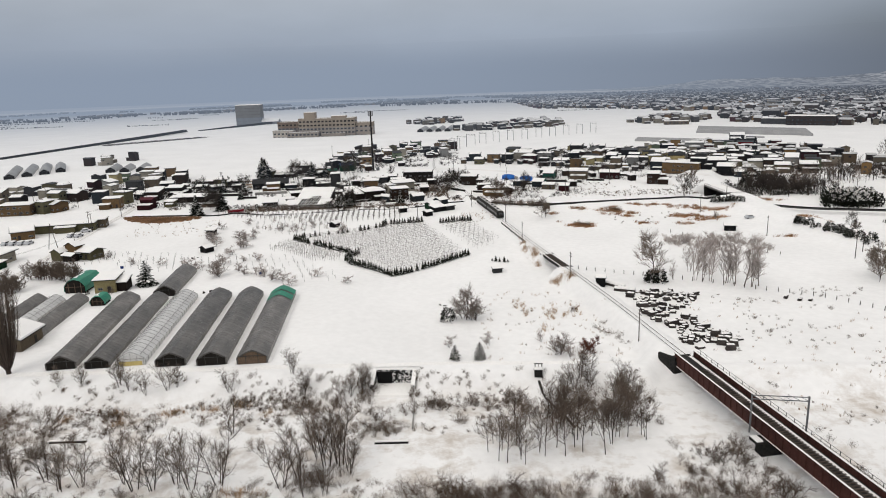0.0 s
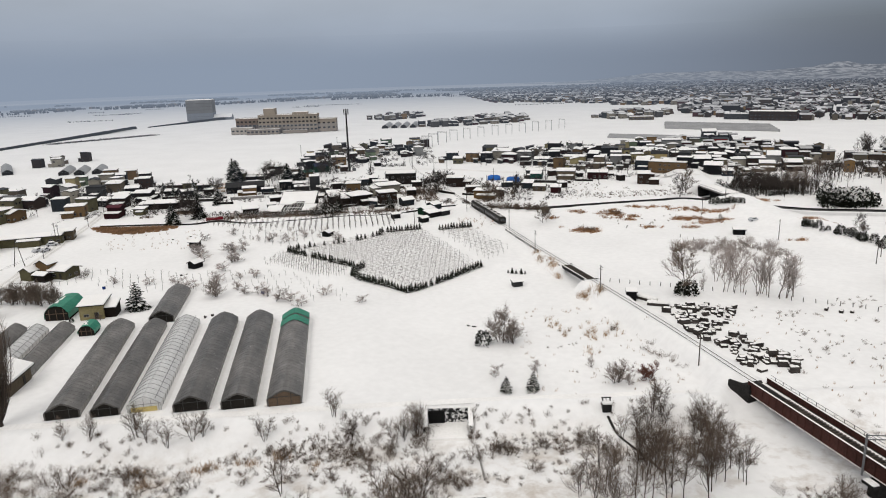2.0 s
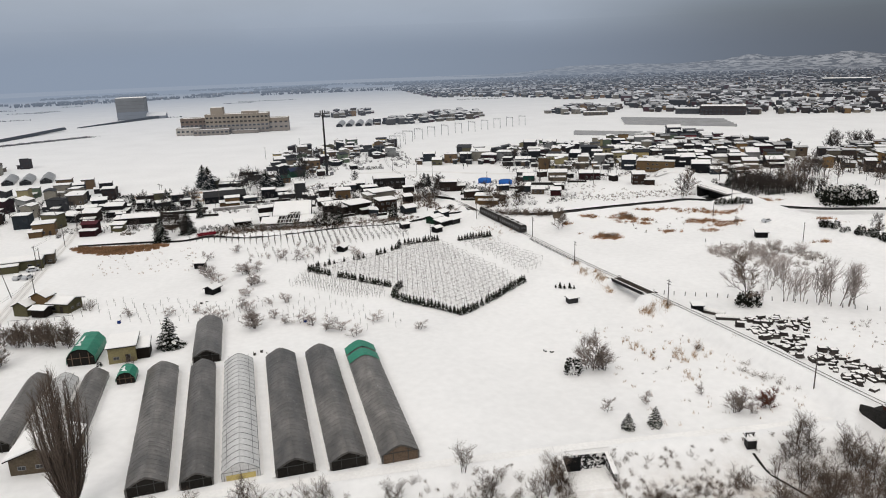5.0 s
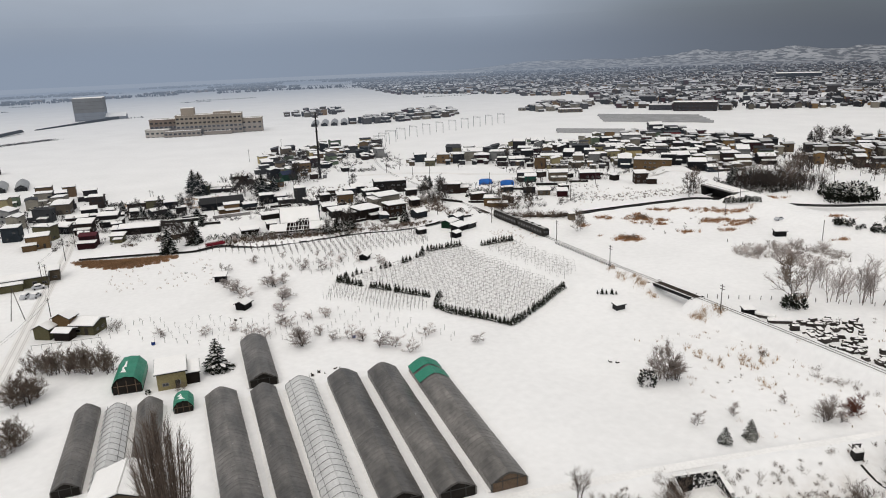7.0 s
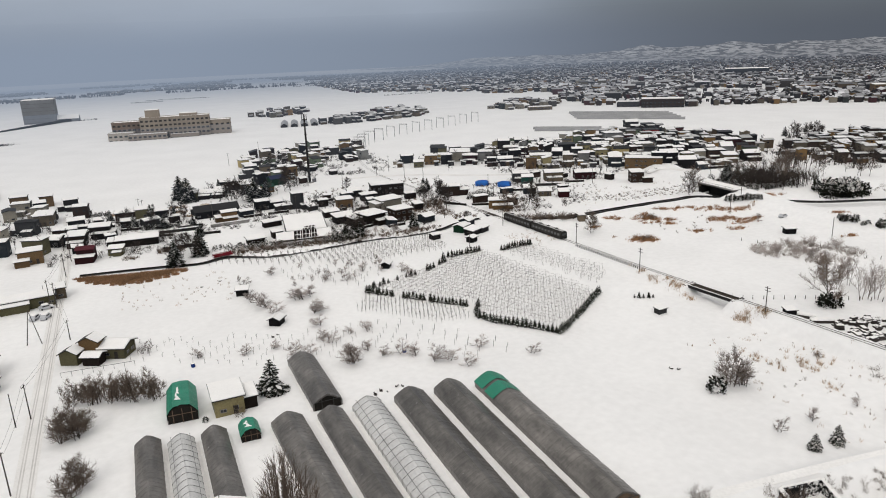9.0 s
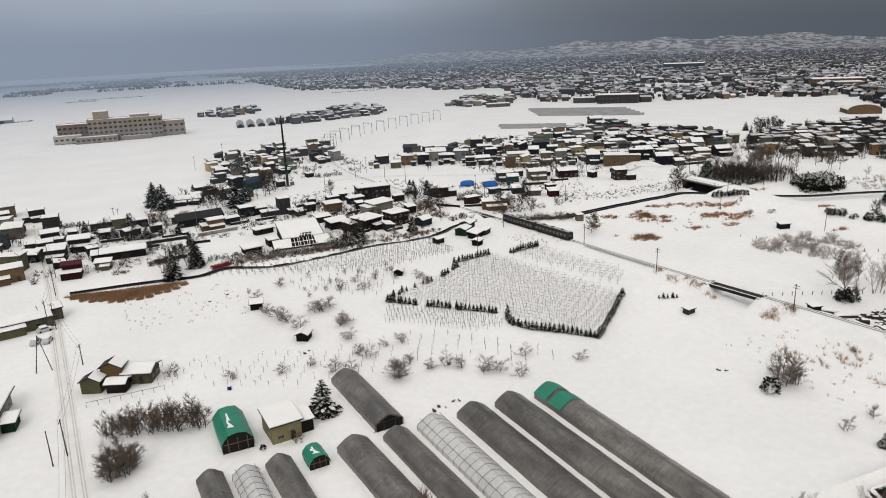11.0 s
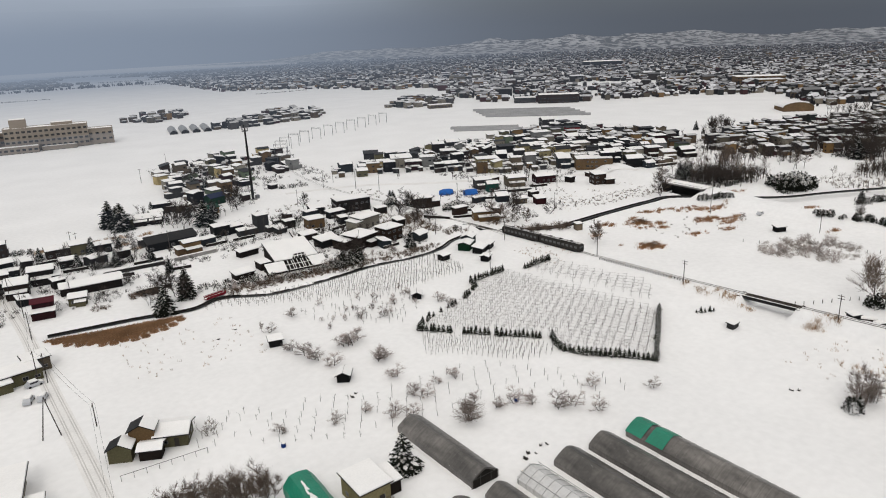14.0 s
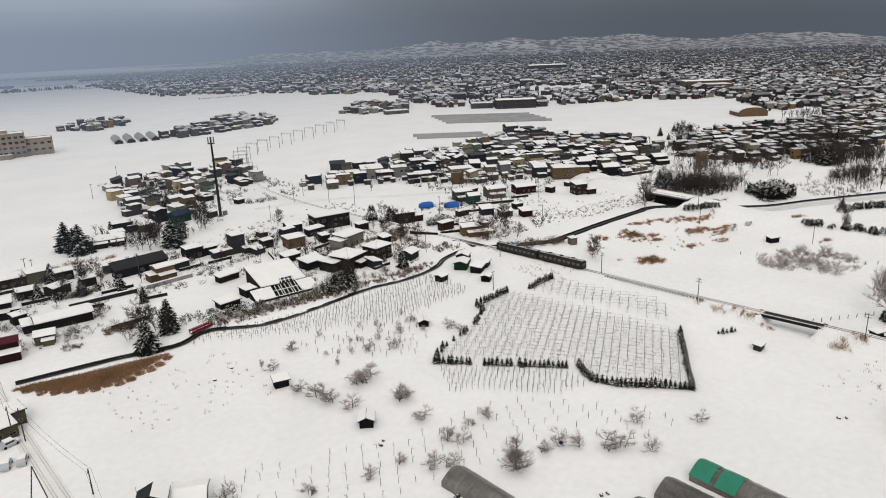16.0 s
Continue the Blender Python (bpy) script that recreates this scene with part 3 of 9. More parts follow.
def tarp_shed(x, y, w, d, h, rot, label):
    t = thing("tarp_shed", x, y, -0.05, rot, label, "shed")
    prof = [(-w / 2 - 0.05, 0.6), (-w / 2, h * 0.52), (-w * 0.40, h * 0.72), (-w * 0.27, h * 0.93), (0, h), (w * 0.27, h * 0.93), (w * 0.40, h * 0.72), (w / 2, h * 0.52), (w / 2 + 0.05, 0.6)]
    c, n = Shape(), 9
    rnd = random.Random(int(w * 10))
    for k in range(8):
        c.v.extend((px + rnd.uniform(-0.05, 0.05), -0.3 + (d + 0.6) * k / 7, pz + rnd.uniform(-0.06, 0.06)) for px, pz in prof)
    for k in range(7):
        for i in range(n - 1):
            c.f.append((k * n + i, k * n + i + 1, (k + 1) * n + i + 1, (k + 1) * n + i))
    part("tarpaulin", c, TARP_GREEN, t, "creased green tarpaulin")
    # closed block; its near-black colour paints the shaded inside of the shed
    b = Shape()
    inner = [(-w / 2 + 0.08, 0), (-w / 2 + 0.1, h * 0.5), (-w * 0.34, h * 0.77), (0, h * 0.96), (w * 0.34, h * 0.77), (w / 2 - 0.1, h * 0.5), (w / 2 - 0.08, 0)]
    k = len(inner)
    b.add([(px, 0, pz) for px, pz in inner] + [(px, d, pz) for px, pz in inner], [tuple(range(k)), tuple(range(2 * k - 1, k - 1, -1))] + [(i, k + i, k + i + 1, i + 1) for i in range(k - 1)])
    part("body", b, DARK_IN, t, "solid dark block painted as shaded open end with stacked timber")
    for sx in (-0.3, 0.0, 0.3):
        part("post", Shape().box(sx * w, -0.08, 0, 0.14, 0.12, h * 0.75), PLANK, t)
    part("crossbeam", Shape().box(0, -0.1, h * 0.45, w * 0.9, 0.1, 0.14), PLANK, t)
    s = Shape()
    for k in range(4):
        y0 = d * (0.22 + 0.13 * k)
        x0 = -0.12 * w + rnd.uniform(-0.3, 0.3)
        wd = rnd.uniform(0.15, 0.5) * (1.6 if k == 0 else 1)
        s.slab([(x0 - wd, y0, h - 0.02), (x0 + wd, y0 - 0.3, h - 0.02), (x0 + 0.1, y0 + d * 0.15, h + 0.0), (x0 - 0.2, y0 + d * 0.12, h - 0.02)], 0.07, 0.2)
    part("snow_patch", s, SNOW, t)


tarp_shed(-114.5, 205.2, 6.3, 11.5, 4.3, 2, "round-topped shed under a bright green tarpaulin on the snow")
tarp_shed(-101.3, 191.8, 4.0, 4.5, 2.9, 4, "small shed under a bright green tarpaulin beside the greenhouses")

# ---- houses ----
WIN_MESH = {}


def window_meshes(w, h):
    key = (w, h)
    if key not in WIN_MESH:
        f = Shape()
        t = 0.09
        for sx in (-1, 1):
            f.box(sx * (w / 2), 0, 0, t, 0.12, h)
        for zz in (0, h - t):
            f.box(0, 0, zz, w, 0.12, t)
        f.box(0, 0, 0, t * 0.7, 0.10, h)
        WIN_MESH[key] = (f.mesh("window", FRAME), Shape().box(0, 0.0, t / 2, w - 0.02, 0.05, h - t).mesh("pane", GLASS))
    return WIN_MESH[key]


def add_window(house, x, y, z, rot, w=1.5, h=1.2, full=True):
    a, b = window_meshes(w, h)
    if not full:
        part("window", b, None, house).matrix_basis = pose(x, y, z, 0, 0, rot)
        return
    o = part("window", a, None, house)
    o.matrix_basis = pose(x, y, z, 0, 0, rot)
    part("pane", b, None, o, "dark glass pane")


def roof_planes(kind, w, d, h, pitch, over):
    """Quads of the roof's planes and the gable points of the walls."""
    W, D = w / 2 + over, d / 2 + over
    if kind == 'gable':
        r = h + pitch * d / 2
        e = h - pitch * over
        return [[(-W, -D, e), (W, -D, e), (W, 0, r), (-W, 0, r)], [(-W, 0, r), (W, 0, r), (W, D, e), (-W, D, e)]], r
    if kind == 'shed':
        r = h + pitch * d
        return [[(-W, -D, h - pitch * over), (W, -D, h - pitch * over), (W, D, r + pitch * over), (-W, D, r + pitch * over)]], r
    if kind == 'hip':
        r = h + pitch * d / 2
        e = h - pitch * over
        k = max(0.3, W - D)
        return [[(-W, -D, e), (W, -D, e), (k, 0, r), (-k, 0, r)], [(-k, 0, r), (k, 0, r), (W, D, e), (-W, D, e)],
                [(W, -D, e), (W, D, e), (k, 0.01, r), (k, -0.01, r)], [(-W, D, e), (-W, -D, e), (-k, -0.01, r), (-k, 0.01, r)]], r
    return [[(-W, -D, h), (W, -D, h), (W, D, h + 0.2), (-W, D, h + 0.2)]], h + 0.2


def walls_shape(kind, w, d, h, pitch):
    s = Shape()
    x, y = w / 2, d / 2
    if kind == 'gable':
        r = h + pitch * y
        s.add([(-x, -y, -0.6), (x, -y, -0.6), (x, y, -0.6), (-x, y, -0.6), (-x, -y, h), (x, -y, h), (x, y, h), (-x, y, h), (-x, 0, r), (x, 0, r)],
              [(0, 1, 5, 4), (2, 3, 7, 6), (1, 2, 6, 9, 5), (3, 0, 4, 8, 7), (4, 5, 9, 8), (6, 7, 8, 9), (3, 2, 1, 0)])
    elif kind == 'shed':
        r = h + pitch * d
        s.add([(-x, -y, -0.6), (x, -y, -0.6), (x, y, -0.6), (-x, y, -0.6), (-x, -y, h), (x, -y, h), (x, y, r), (-x, y, r)],
              [(0, 1, 5, 4), (2, 3, 7, 6), (1, 2, 6, 5), (3, 0, 4, 7), (4, 5, 6, 7), (3, 2, 1, 0)])
    else:
        s.box(0, 0, -0.6, w, d, h + 0.6)
    return s


def house(x, y, w, d, h, rot, colour, kind='gable', pitch=0.3, over=0.45, snow=0.26, wings=(), windows=True, name="house", seed=None, roof_colour=None, group="", label="", full=True, thin=1.0, bare=-1, glazed=0.0):
    """A house of one main block and low wings (x, y, w, d, h), each with its roof and snow."""
    rnd = random.Random(seed if seed is not None else int(x * 7 + y * 13))
    storeys = "two-storey" if h > 4.4 else "single-storey"
    roof_word = {'gable': "gabled", 'shed': "sloping", 'hip': "hipped", 'flat': "flat"}[kind]
    lab = label or f"{colour}-walled {storeys} {name.replace('_', ' ')} with a snow-covered {roof_word} roof" + (" and low wing" if wings else "")
    t = thing(name, x, y, ground_z(x, y), rot, lab, name.replace("_", " "), group)
    m = wall_mat(colour)
    part("wall", walls_shape(kind, w, d, h, pitch), m, t)
    r, s = Shape(), Shape()
    for side_, q in enumerate(roof_planes(kind, w, d, h, pitch, over)[0]):
        r.slab(q, 0.2)
        if side_ == bare:
            continue
        c = sum((Vector(p) for p in q), Vector()) / 4
        k = rnd.uniform(0.01, 0.06) if full else rnd.uniform(0.04, 0.16)
        q2 = [(Vector(p) + (c - Vector(p)) * rnd.uniform(0.01, k + 0.01) + Vector((0, 0, 0.205))) for p in q]
        s.slab(q2, snow * thin * rnd.uniform(0.85, 1.15), 0.12)
    roof = part("roof", r, roof_colour or ROOF_DARK, t)
    if snow:
        part("snow_cover", s, ROOF_SNOW, roof, "clean snow")
    for ax, ay, aw, ad, ah in wings:
        b = Shape().box(ax, ay, -0.6, aw, ad, ah + 0.6)
        e = 0.35
        q = [(ax - aw / 2 - e, ay - ad / 2 - e, ah), (ax + aw / 2 + e, ay - ad / 2 - e, ah), (ax + aw / 2 + e, ay + ad / 2 + e, ah + 0.3), (ax - aw / 2 - e, ay + ad / 2 + e, ah + 0.3)]
        wing = part("wing", b, m, t, "low lean-to wing")
        part("wing_roof", Shape().slab(q, 0.16), ROOF_DARK, wing)
        part("wing_snow", Shape().slab([(u, v, z + 0.165) for u, v, z in q], max(0.2, snow), 0.12), ROOF_SNOW, wing)
    if windows:
        n = max(1, int(h / 2.6))
        for k in range(n):
            z = 0.9 + k * 2.55
            for side, span in ((0, w), (1, d), (2, w), (3, d)):
                if math.sin(radians(rot + 90 * side - 90)) > 0.4:
                    continue
                cnt = max(1, int(span / 2.6))
                for i in range(cnt):
                    if rnd.random() > (glazed or (0.7 if full else 0.3)):
                        continue
                    u = (i + 0.5) * span / cnt - span / 2 + rnd.uniform(-0.2, 0.2)
                    wide = rnd.choice((0.9, 1.3, 1.3, 1.7))
                    hi = rnd.choice((0.8, 1.1))
                    if z + hi > h - 0.1:
                        continue
                    if side in (0, 2):
                        add_window(t, u, (-1 if side == 0 else 1) * (d / 2 + 0.03), z, 0 if side == 0 else 180, wide, hi, full)
                    else:
                        add_window(t, (1 if side == 1 else -1) * (w / 2 + 0.03), u * 0.85, z, 90 if side == 1 else 270, wide, hi, full)
    if full and windows:
        dr = part("door", Shape().box(0, 0, 0, 0.95, 0.1, 2.0), mat("door_dark", (0.035, 0.03, 0.027), 0.6), t)
        dr.location = (rnd.uniform(-0.3, 0.3) * w, -d / 2 - 0.04, 0.05)
    return t


# beside the greenhouses
house(-105.2, 208.0, 6.2, 7.4, 4.0, 6, "pale olive", 'shed', 0.06, 0.5, 0.26, label="small olive-walled two-storey house with a snow-covered roof")
house(-100.8, 208.2, 3.2, 5.0, 2.7, 6, "dark brown", 'shed', 0.15, 0.35, 0.26, windows=False, name="shed")
house(-107.8, 162.0, 9.4, 9.6, 3.2, 90, "tan", 'gable', 0.34, 0.7, 0.4, label="wide tan farm building with a snow-covered gabled roof")
# farmhouse by the lane
house(-137.2, 250.0, 3.6, 5.0, 5.0, 68, "ochre", 'gable', 0.5, 0.45, 0.2, bare=1, label="narrow ochre two-storey farmhouse with a partly bare steep roof")
house(-131.2, 249.4, 6.4, 6.0, 3.0, -22, "olive", 'gable', 0.3, 0.7, 0.3, label="low olive farmhouse wing with a snow-covered roof")
house(-136.6, 245.6, 4.4, 3.2, 2.4, -22, "dark brown", 'gable', 0.35, 0.5, 0.26, windows=False, name="shed")
house(-142.0, 248.2, 3.4, 4.6, 3.1, 68, "olive", 'gable', 0.5, 0.4, 0.2, bare=1, windows=False, name="shed", label="small olive shed with a partly bare dark roof")
# sheds in the orchard
for sx, sy, w, d, h, r, kd in ((-89.8, 253.5, 3.8, 3.1, 1.9, 58, 'gable'), (-97.6, 283.2, 3.6, 2.4, 2.0, -10, 'shed'), (-47.9, 291.4, 3.8, 2.9, 1.6, 62, 'gable')):
    house(sx, sy, w, d, h, r, "charcoal", kd, 0.46 if kd == 'gable' else 0.2, 0.45, 0.22, windows=False, name="shed", label="dark timber orchard shed with a thick cap of snow", group="sheds in the orchard")
# lane side
house(-168, 300.0, 27, 6.0, 3.2, 12, "olive", 'flat', 0, 0.6, 0.35, wings=((2, -4, 8, 2.6, 2.4),), label="long low olive workshop with a flat snow-covered roof")
house(-155.5, 307.5, 6, 5.5, 3.6, 12, "tan", 'flat', 0, 0.4, 0.35)
house(-178.5, 287.5, 8.5, 7, 3.4, 30, "ochre", 'shed', 0.15, 0.5, 0.35, name="barn")
house(-165.0, 241, 9, 20, 3.6, -6, "cream", 'flat', 0, 1.0, 0.35, label="cream flat-roofed store under thick snow")
house(-158.2, 238.0, 2.6, 4.6, 2.2, -6, "green", 'flat', 0, 0.5, 0.26, windows=False, name="porch", label="small green porch with a snow-covered flat roof")
house(-214, 345, 15, 8, 5.2, 4, "ochre", 'flat', 0, 0.4, 0.35)
house(-200.5, 352, 11, 9, 4.2, -18, "ochre", 'gable', 0.25, 0.6, 0.35)
house(-205, 384, 9, 8, 4.6, -15, "brown", 'gable', 0.3, 0.6, 0.35)
house(-172, 357, 8.5, 6.5, 5.0, 10, "ochre", 'flat', 0, 0.4, 0.3, wings=((-3, -4.6, 5, 2.8, 2.4),))
house(-167, 381, 6.5, 6, 3.2, -25, "charcoal", 'gable', 0.4, 0.5, 0.3)
house(-179, 426, 8, 7, 5.0, 0, "tan", 'shed', 0.1, 0.5, 0.3)
house(-151.6, 351.5, 6.0, 5.0, 4.8, -5, "maroon", 'gable', 0.3, 0.5, 0.0, wings=((0, -4.0, 6.6, 3.0, 2.4),), roof_colour=mat("maroon_sheet_roof", (0.07, 0.006, 0.012), 0.5, 0.2, 0.8, 0.1), label="maroon two-storey house with a bare red roof and lean-to")
house(-141.5, 354.5, 5.4, 3.6, 2.7, -8, "olive", 'shed', 0.12, 0.45, 0.26, name="shed", wings=((0.8, -2.6, 3.0, 1.6, 1.6),))
house(-134.5, 368.0, 16, 7.5, 3.0, 0, "dark brown", 'gable', 0.24, 0.7, 0.35, wings=((-9.5, 0.5, 4, 6, 2.5),), windows=False, label="long dark brown barn with a wide snow-covered roof", name="barn")
house(-150.5, 389, 8, 6.5, 5.0, -5, "dark brown", 'gable', 0.28, 0.6, 0.26, wings=((4.6, -2, 3, 5, 2.6), (0, -4.4, 6, 2.6, 2.4)))
house(-158.5, 377, 7, 6, 4.6, -5, "brown", 'shed', 0.15, 0.5, 0.26, wings=((0, -4, 6, 2.6, 2.4),))
house(-143.5, 420.5, 9, 6, 3.4, 3, "brown", 'shed', 0.08, 0.5, 0.26)
house(-135, 419.5, 8, 6, 4.4, 3, "olive", 'shed', 0.08, 0.5, 0.26)
house(-127, 416, 6, 5, 3.6, 3, "charcoal", 'gable', 0.2, 0.5, 0.26)
house(-131.5, 399.5, 7, 5, 3.2, 30, "grey", 'gable', 0.25, 0.5, 0.3, windows=False)
house(-141, 403, 6, 5, 3.0, 0, "dark brown", 'gable', 0.3, 0.5, 0.26)
house(-163, 408, 7, 6, 4.8, 10, "charcoal", 'gable', 0.3, 0.5, 0.26, wings=((0, -4.2, 5, 2.6, 2.3),))
# long shelter and the ochre house behind its garden wall
house(-102.0, 405.0, 20, 4.6, 3.4, 8, "charcoal", 'shed', 0.38, 0.5, 0.0, name="barn", label="long charcoal row house with a steep dark bare roof")
house(-97.0, 391.0, 6.8, 5.0, 4.8, 8, "ochre", 'gable', 0.22, 0.5, 0.26, wings=((-4.5, 0, 3, 4.5, 2.6), (0, -3.6, 6, 2.2, 2.4)), label="ochre two-storey house with snowy balconies behind a garden wall")
house(-80.5, 409.5, 7, 6, 4.4, 5, "charcoal", 'flat', 0, 0.3, 0.12, wings=((6.5, 0, 6, 5, 3.2),))
house(-71.0, 402.5, 8, 3.4, 2.4, 8, "grey", 'shed', 0.1, 0.4, 0.26, windows=False, name="shed")
house(-64.0, 404.0, 5.4, 5.4, 7.6, 5, "grey", 'flat', 0, 0.25, 0.26, windows=False, name="barn", wings=((2.5, -4.2, 3, 2.4, 2.2),), label="tall narrow grey tin barn with a flat snowy roof")
house(-42.5, 395.0, 7.4, 6.6, 4.4, 0, "ochre", 'hip', 0.25, 0.6, 0.26)
house(-16.5, 413, 17, 8, 6.0, -4, "dark brown", 'flat', 0, 0.4, 0.35, name="warehouse", label="tall dark brown warehouse with a flat snow-covered roof")
house(-33, 417, 7, 6, 3.6, -4, "charcoal", 'gable', 0.3, 0.5, 0.12)
house(-28, 405.5, 8, 4, 3.0, 8, "charcoal", 'shed', 0.06, 0.5, 0.26)
house(-24.0, 381.0, 11.5, 6.5, 4.8, 20, "cream", 'shed', 0.08, 0.6, 0.3, wings=((-7.2, -0.5, 4, 6, 4.0),))
house(-38.0, 356.5, 9.5, 9, 5.0, 22, "dark brown", 'hip', 0.28, 0.8, 0.3, wings=((-6.4, 3, 5, 7, 3.4), (2.5, -5.6, 6, 2.4, 2.2)), label="dark brown two-storey house with a hipped snowy roof and balcony")
house(-24.5, 357.0, 8.4, 7.6, 5.4, 14, "brown", 'hip', 0.16, 0.5, 0.3)
house(-15.0, 348.5, 5.6, 5.0, 2.8, 24, "blue-grey", 'gable', 0.4, 0.5, 0.26, windows=False)
house(-49, 365, 8, 6, 3.0, 12, "charcoal", 'shed', 0.08, 0.6, 0.3, windows=False)
# great roof beside the creek, with its broken lower roof
house(-67.0, 357.2, 16.5, 15.5, 2.2, -2, "dark brown", 'shed', 0.20, 0.5, 0.35, windows=False, name="barn", label="old brown barn with a huge snow-covered sloping roof")
house(-88.5, 347.0, 7, 4.0, 1.9, 10, "dark brown", 'shed', 0.12, 0.5, 0.3, windows=False, name="shed")
house(-79.5, 352.0, 4, 5.0, 2.6, 8, "dark brown", 'flat', 0.1, 0.3, 0.26, windows=False, name="shed")
house(-79.5, 372.5, 8, 3.4, 2.2, 14, "dark brown", 'shed', 0.1, 0.5, 0.26, windows=False, name="shed")


def collapsed_lean_to(x, y, rot):
    t = thing("collapsed_lean_to", x, y, 0, rot, "collapsed lean-to with dark gaps between snow-covered rafters", "shed")

    def top(v):
        return 1.0 + 0.2 * (v + 3.6)

    part("floor", Shape().slab([(-11, -3.4, 0.25), (11, -3.4, 0.25), (11, 3.4, 0.8), (-11, 3.4, 0.8)], 0.1), DARK_IN, t)
    part("back_wall", Shape().box(0, 3.4, 0, 22, 0.25, 2.2), DARK_IN, t)
    part("side_wall", Shape().box(-10.9, 0, -0.3, 0.25, 6.8, 1.6), DARK_IN, t)
    for i in range(8):
        u = -4.4 + i * 1.2 + 0.2 * (i % 3)
        part("rafter", Shape().slab([(u, -3.5, top(-3.5)), (u + 0.2, -3.5, top(-3.5)), (u + 1.1, 3.5, top(3.5)), (u + 0.9, 3.5, top(3.5))], 0.15, 0.04), ROOF_SNOW, t)
    for v in (-3.2, 0.6):
        part("beam", Shape().slab([(-5, v - 0.12, top(v) - 0.22), (6, v - 0.12, top(v) - 0.22), (6, v + 0.12, top(v) - 0.2), (-5, v + 0.12, top(v) - 0.2)], 0.15, 0.04), ROOF_SNOW, t)
    for u0, u1 in ((-11.2, -4.2), (5.4, 11.2)):
        part("snow_panel", Shape().slab([(u0, -3.7, top(-3.7)), (u1, -3.7, top(-3.7)), (u1 + 0.9, 3.5, top(3.5)), (u0 + 0.5, 3.5, top(3.5))], 0.3, 0.1), ROOF_SNOW, t)
    for i in range(7):
        part("post", Shape().box(-10.5 + i * 3.5, -3.4, -0.3, 0.2, 0.2, 1.4), DARK_IN, t)
    # torn edge of the great roof above: a dark slab paints the shaded hole
    hole = part("torn_roof", Shape().slab([(0.2, 3.9, 2.62), (5.6, 3.9, 2.62), (6.2, 7.2, 3.3), (1.6, 7.2, 3.3)], 0.06), DARK_IN, t, "dark slab painted as the shaded gap in the torn roof")
    for i in range(4):
        u = 0.9 + i * 1.4
        part("lath", Shape().slab([(u, 3.9, 2.70), (u + 0.22, 3.9, 2.70), (u + 1.1, 7.2, 3.38), (u + 0.88, 7.2, 3.38)], 0.1), ROOF_SNOW, hole)
    part("lath", Shape().slab([(0.6, 5.4, 3.0), (6.0, 5.4, 3.0), (6.0, 5.7, 3.06), (0.6, 5.7, 3.06)], 0.1), ROOF_SNOW, hole)


collapsed_lean_to(-69.5, 344.6, -1)
# homestead behind the ochre house
house(-104, 454, 15, 5.5, 2.8, -8, "dark brown", 'shed', 0.14, 0.6, 0.3, wings=((-3, -4, 6, 2.8, 2.0), (4, -3.8, 5, 2.6, 2.0)), label="long dark brown homestead with low snowy lean-tos")
house(-112.5, 451, 4.4, 5, 4.2, -8, "olive", 'flat', 0, 0.3, 0.3)
house(-74, 453, 6, 5, 3.2, 20, "ochre", 'gable', 0.4, 0.5, 0.0, roof_colour=mat("green_sheet_roof", (0.01, 0.055, 0.035), 0.5, 0.2, 0.8, 0.1), label="small ochre house with a bare green sheet roof")
house(-67, 473, 9, 6, 4.0, 20, "green", 'gable', 0.5, 0.4, 0.0, roof_colour=mat("blue_sheet_roof", (0.012, 0.02, 0.055), 0.5, 0.2, 0.8, 0.1), label="green house with a bare steep dark blue roof")
house(-94, 472, 9, 6, 4.8, 0, "charcoal", 'flat', 0, 0.3, 0.12, wings=((5.5, -1, 6, 5, 3.0),))
house(-84, 468, 7, 5, 3.0, 10, "tan", 'shed', 0.1, 0.4, 0.26)
# low sheds and lean-tos crowding the yards
rs = random.Random(64)
for x, y in ((-160, 403), (-164, 396), (-165, 388), (-170, 402), (-155, 414), (-148, 398), (-157, 366), (-146, 378), (-121, 402), (-112, 412), (-89, 399), (-76, 414), (-58, 396), (-52, 402), (-47, 419), (-38, 412), (-30, 392), (-46, 372), (-52, 378), (-36, 368), (-31, 349), (-12, 372), (-8, 398), (20, 372), (32, 362), (40, 386), (68, 378), (72, 418), (86, 412), (104, 392), (122, 396), (-31, 489), (-52, 470), (-98, 462), (-80, 444)):
    w = rs.uniform(3.2, 7.0)
    house(x, y, w, rs.uniform(2.6, 4.4), rs.uniform(1.9, 3.4), rs.choice((0, 8, 95, 15)) + rs.uniform(-6, 6), rs.choice(("charcoal", "dark brown", "grey", "brown", "blue-grey", "dark brown")), rs.choice(('shed', 'flat', 'gable')), 0.14, 0.35, 0.24, windows=False, name="shed", seed=rs.randrange(9999), group="sheds in the village")


def board_fence(x, y, n, rot):
    t = thing("board_fence", x, y, ground_z(x, y) - 0.2, rot, "low dark board fence capped with snow", "fence", "board fences in the village")
    part("board_panel", Shape().box(0, 0, 0, n, 0.12, 1.3), DARK_IN, t)
    part("snow_cap", Shape().box(0, 0, 1.3, n, 0.2, 0.12), SNOW, t)
    for k in range(3):
        part("post", Shape().box((k - 1) * n * 0.46, -0.12, 0, 0.14, 0.14, 1.45), DARK_IN, t)


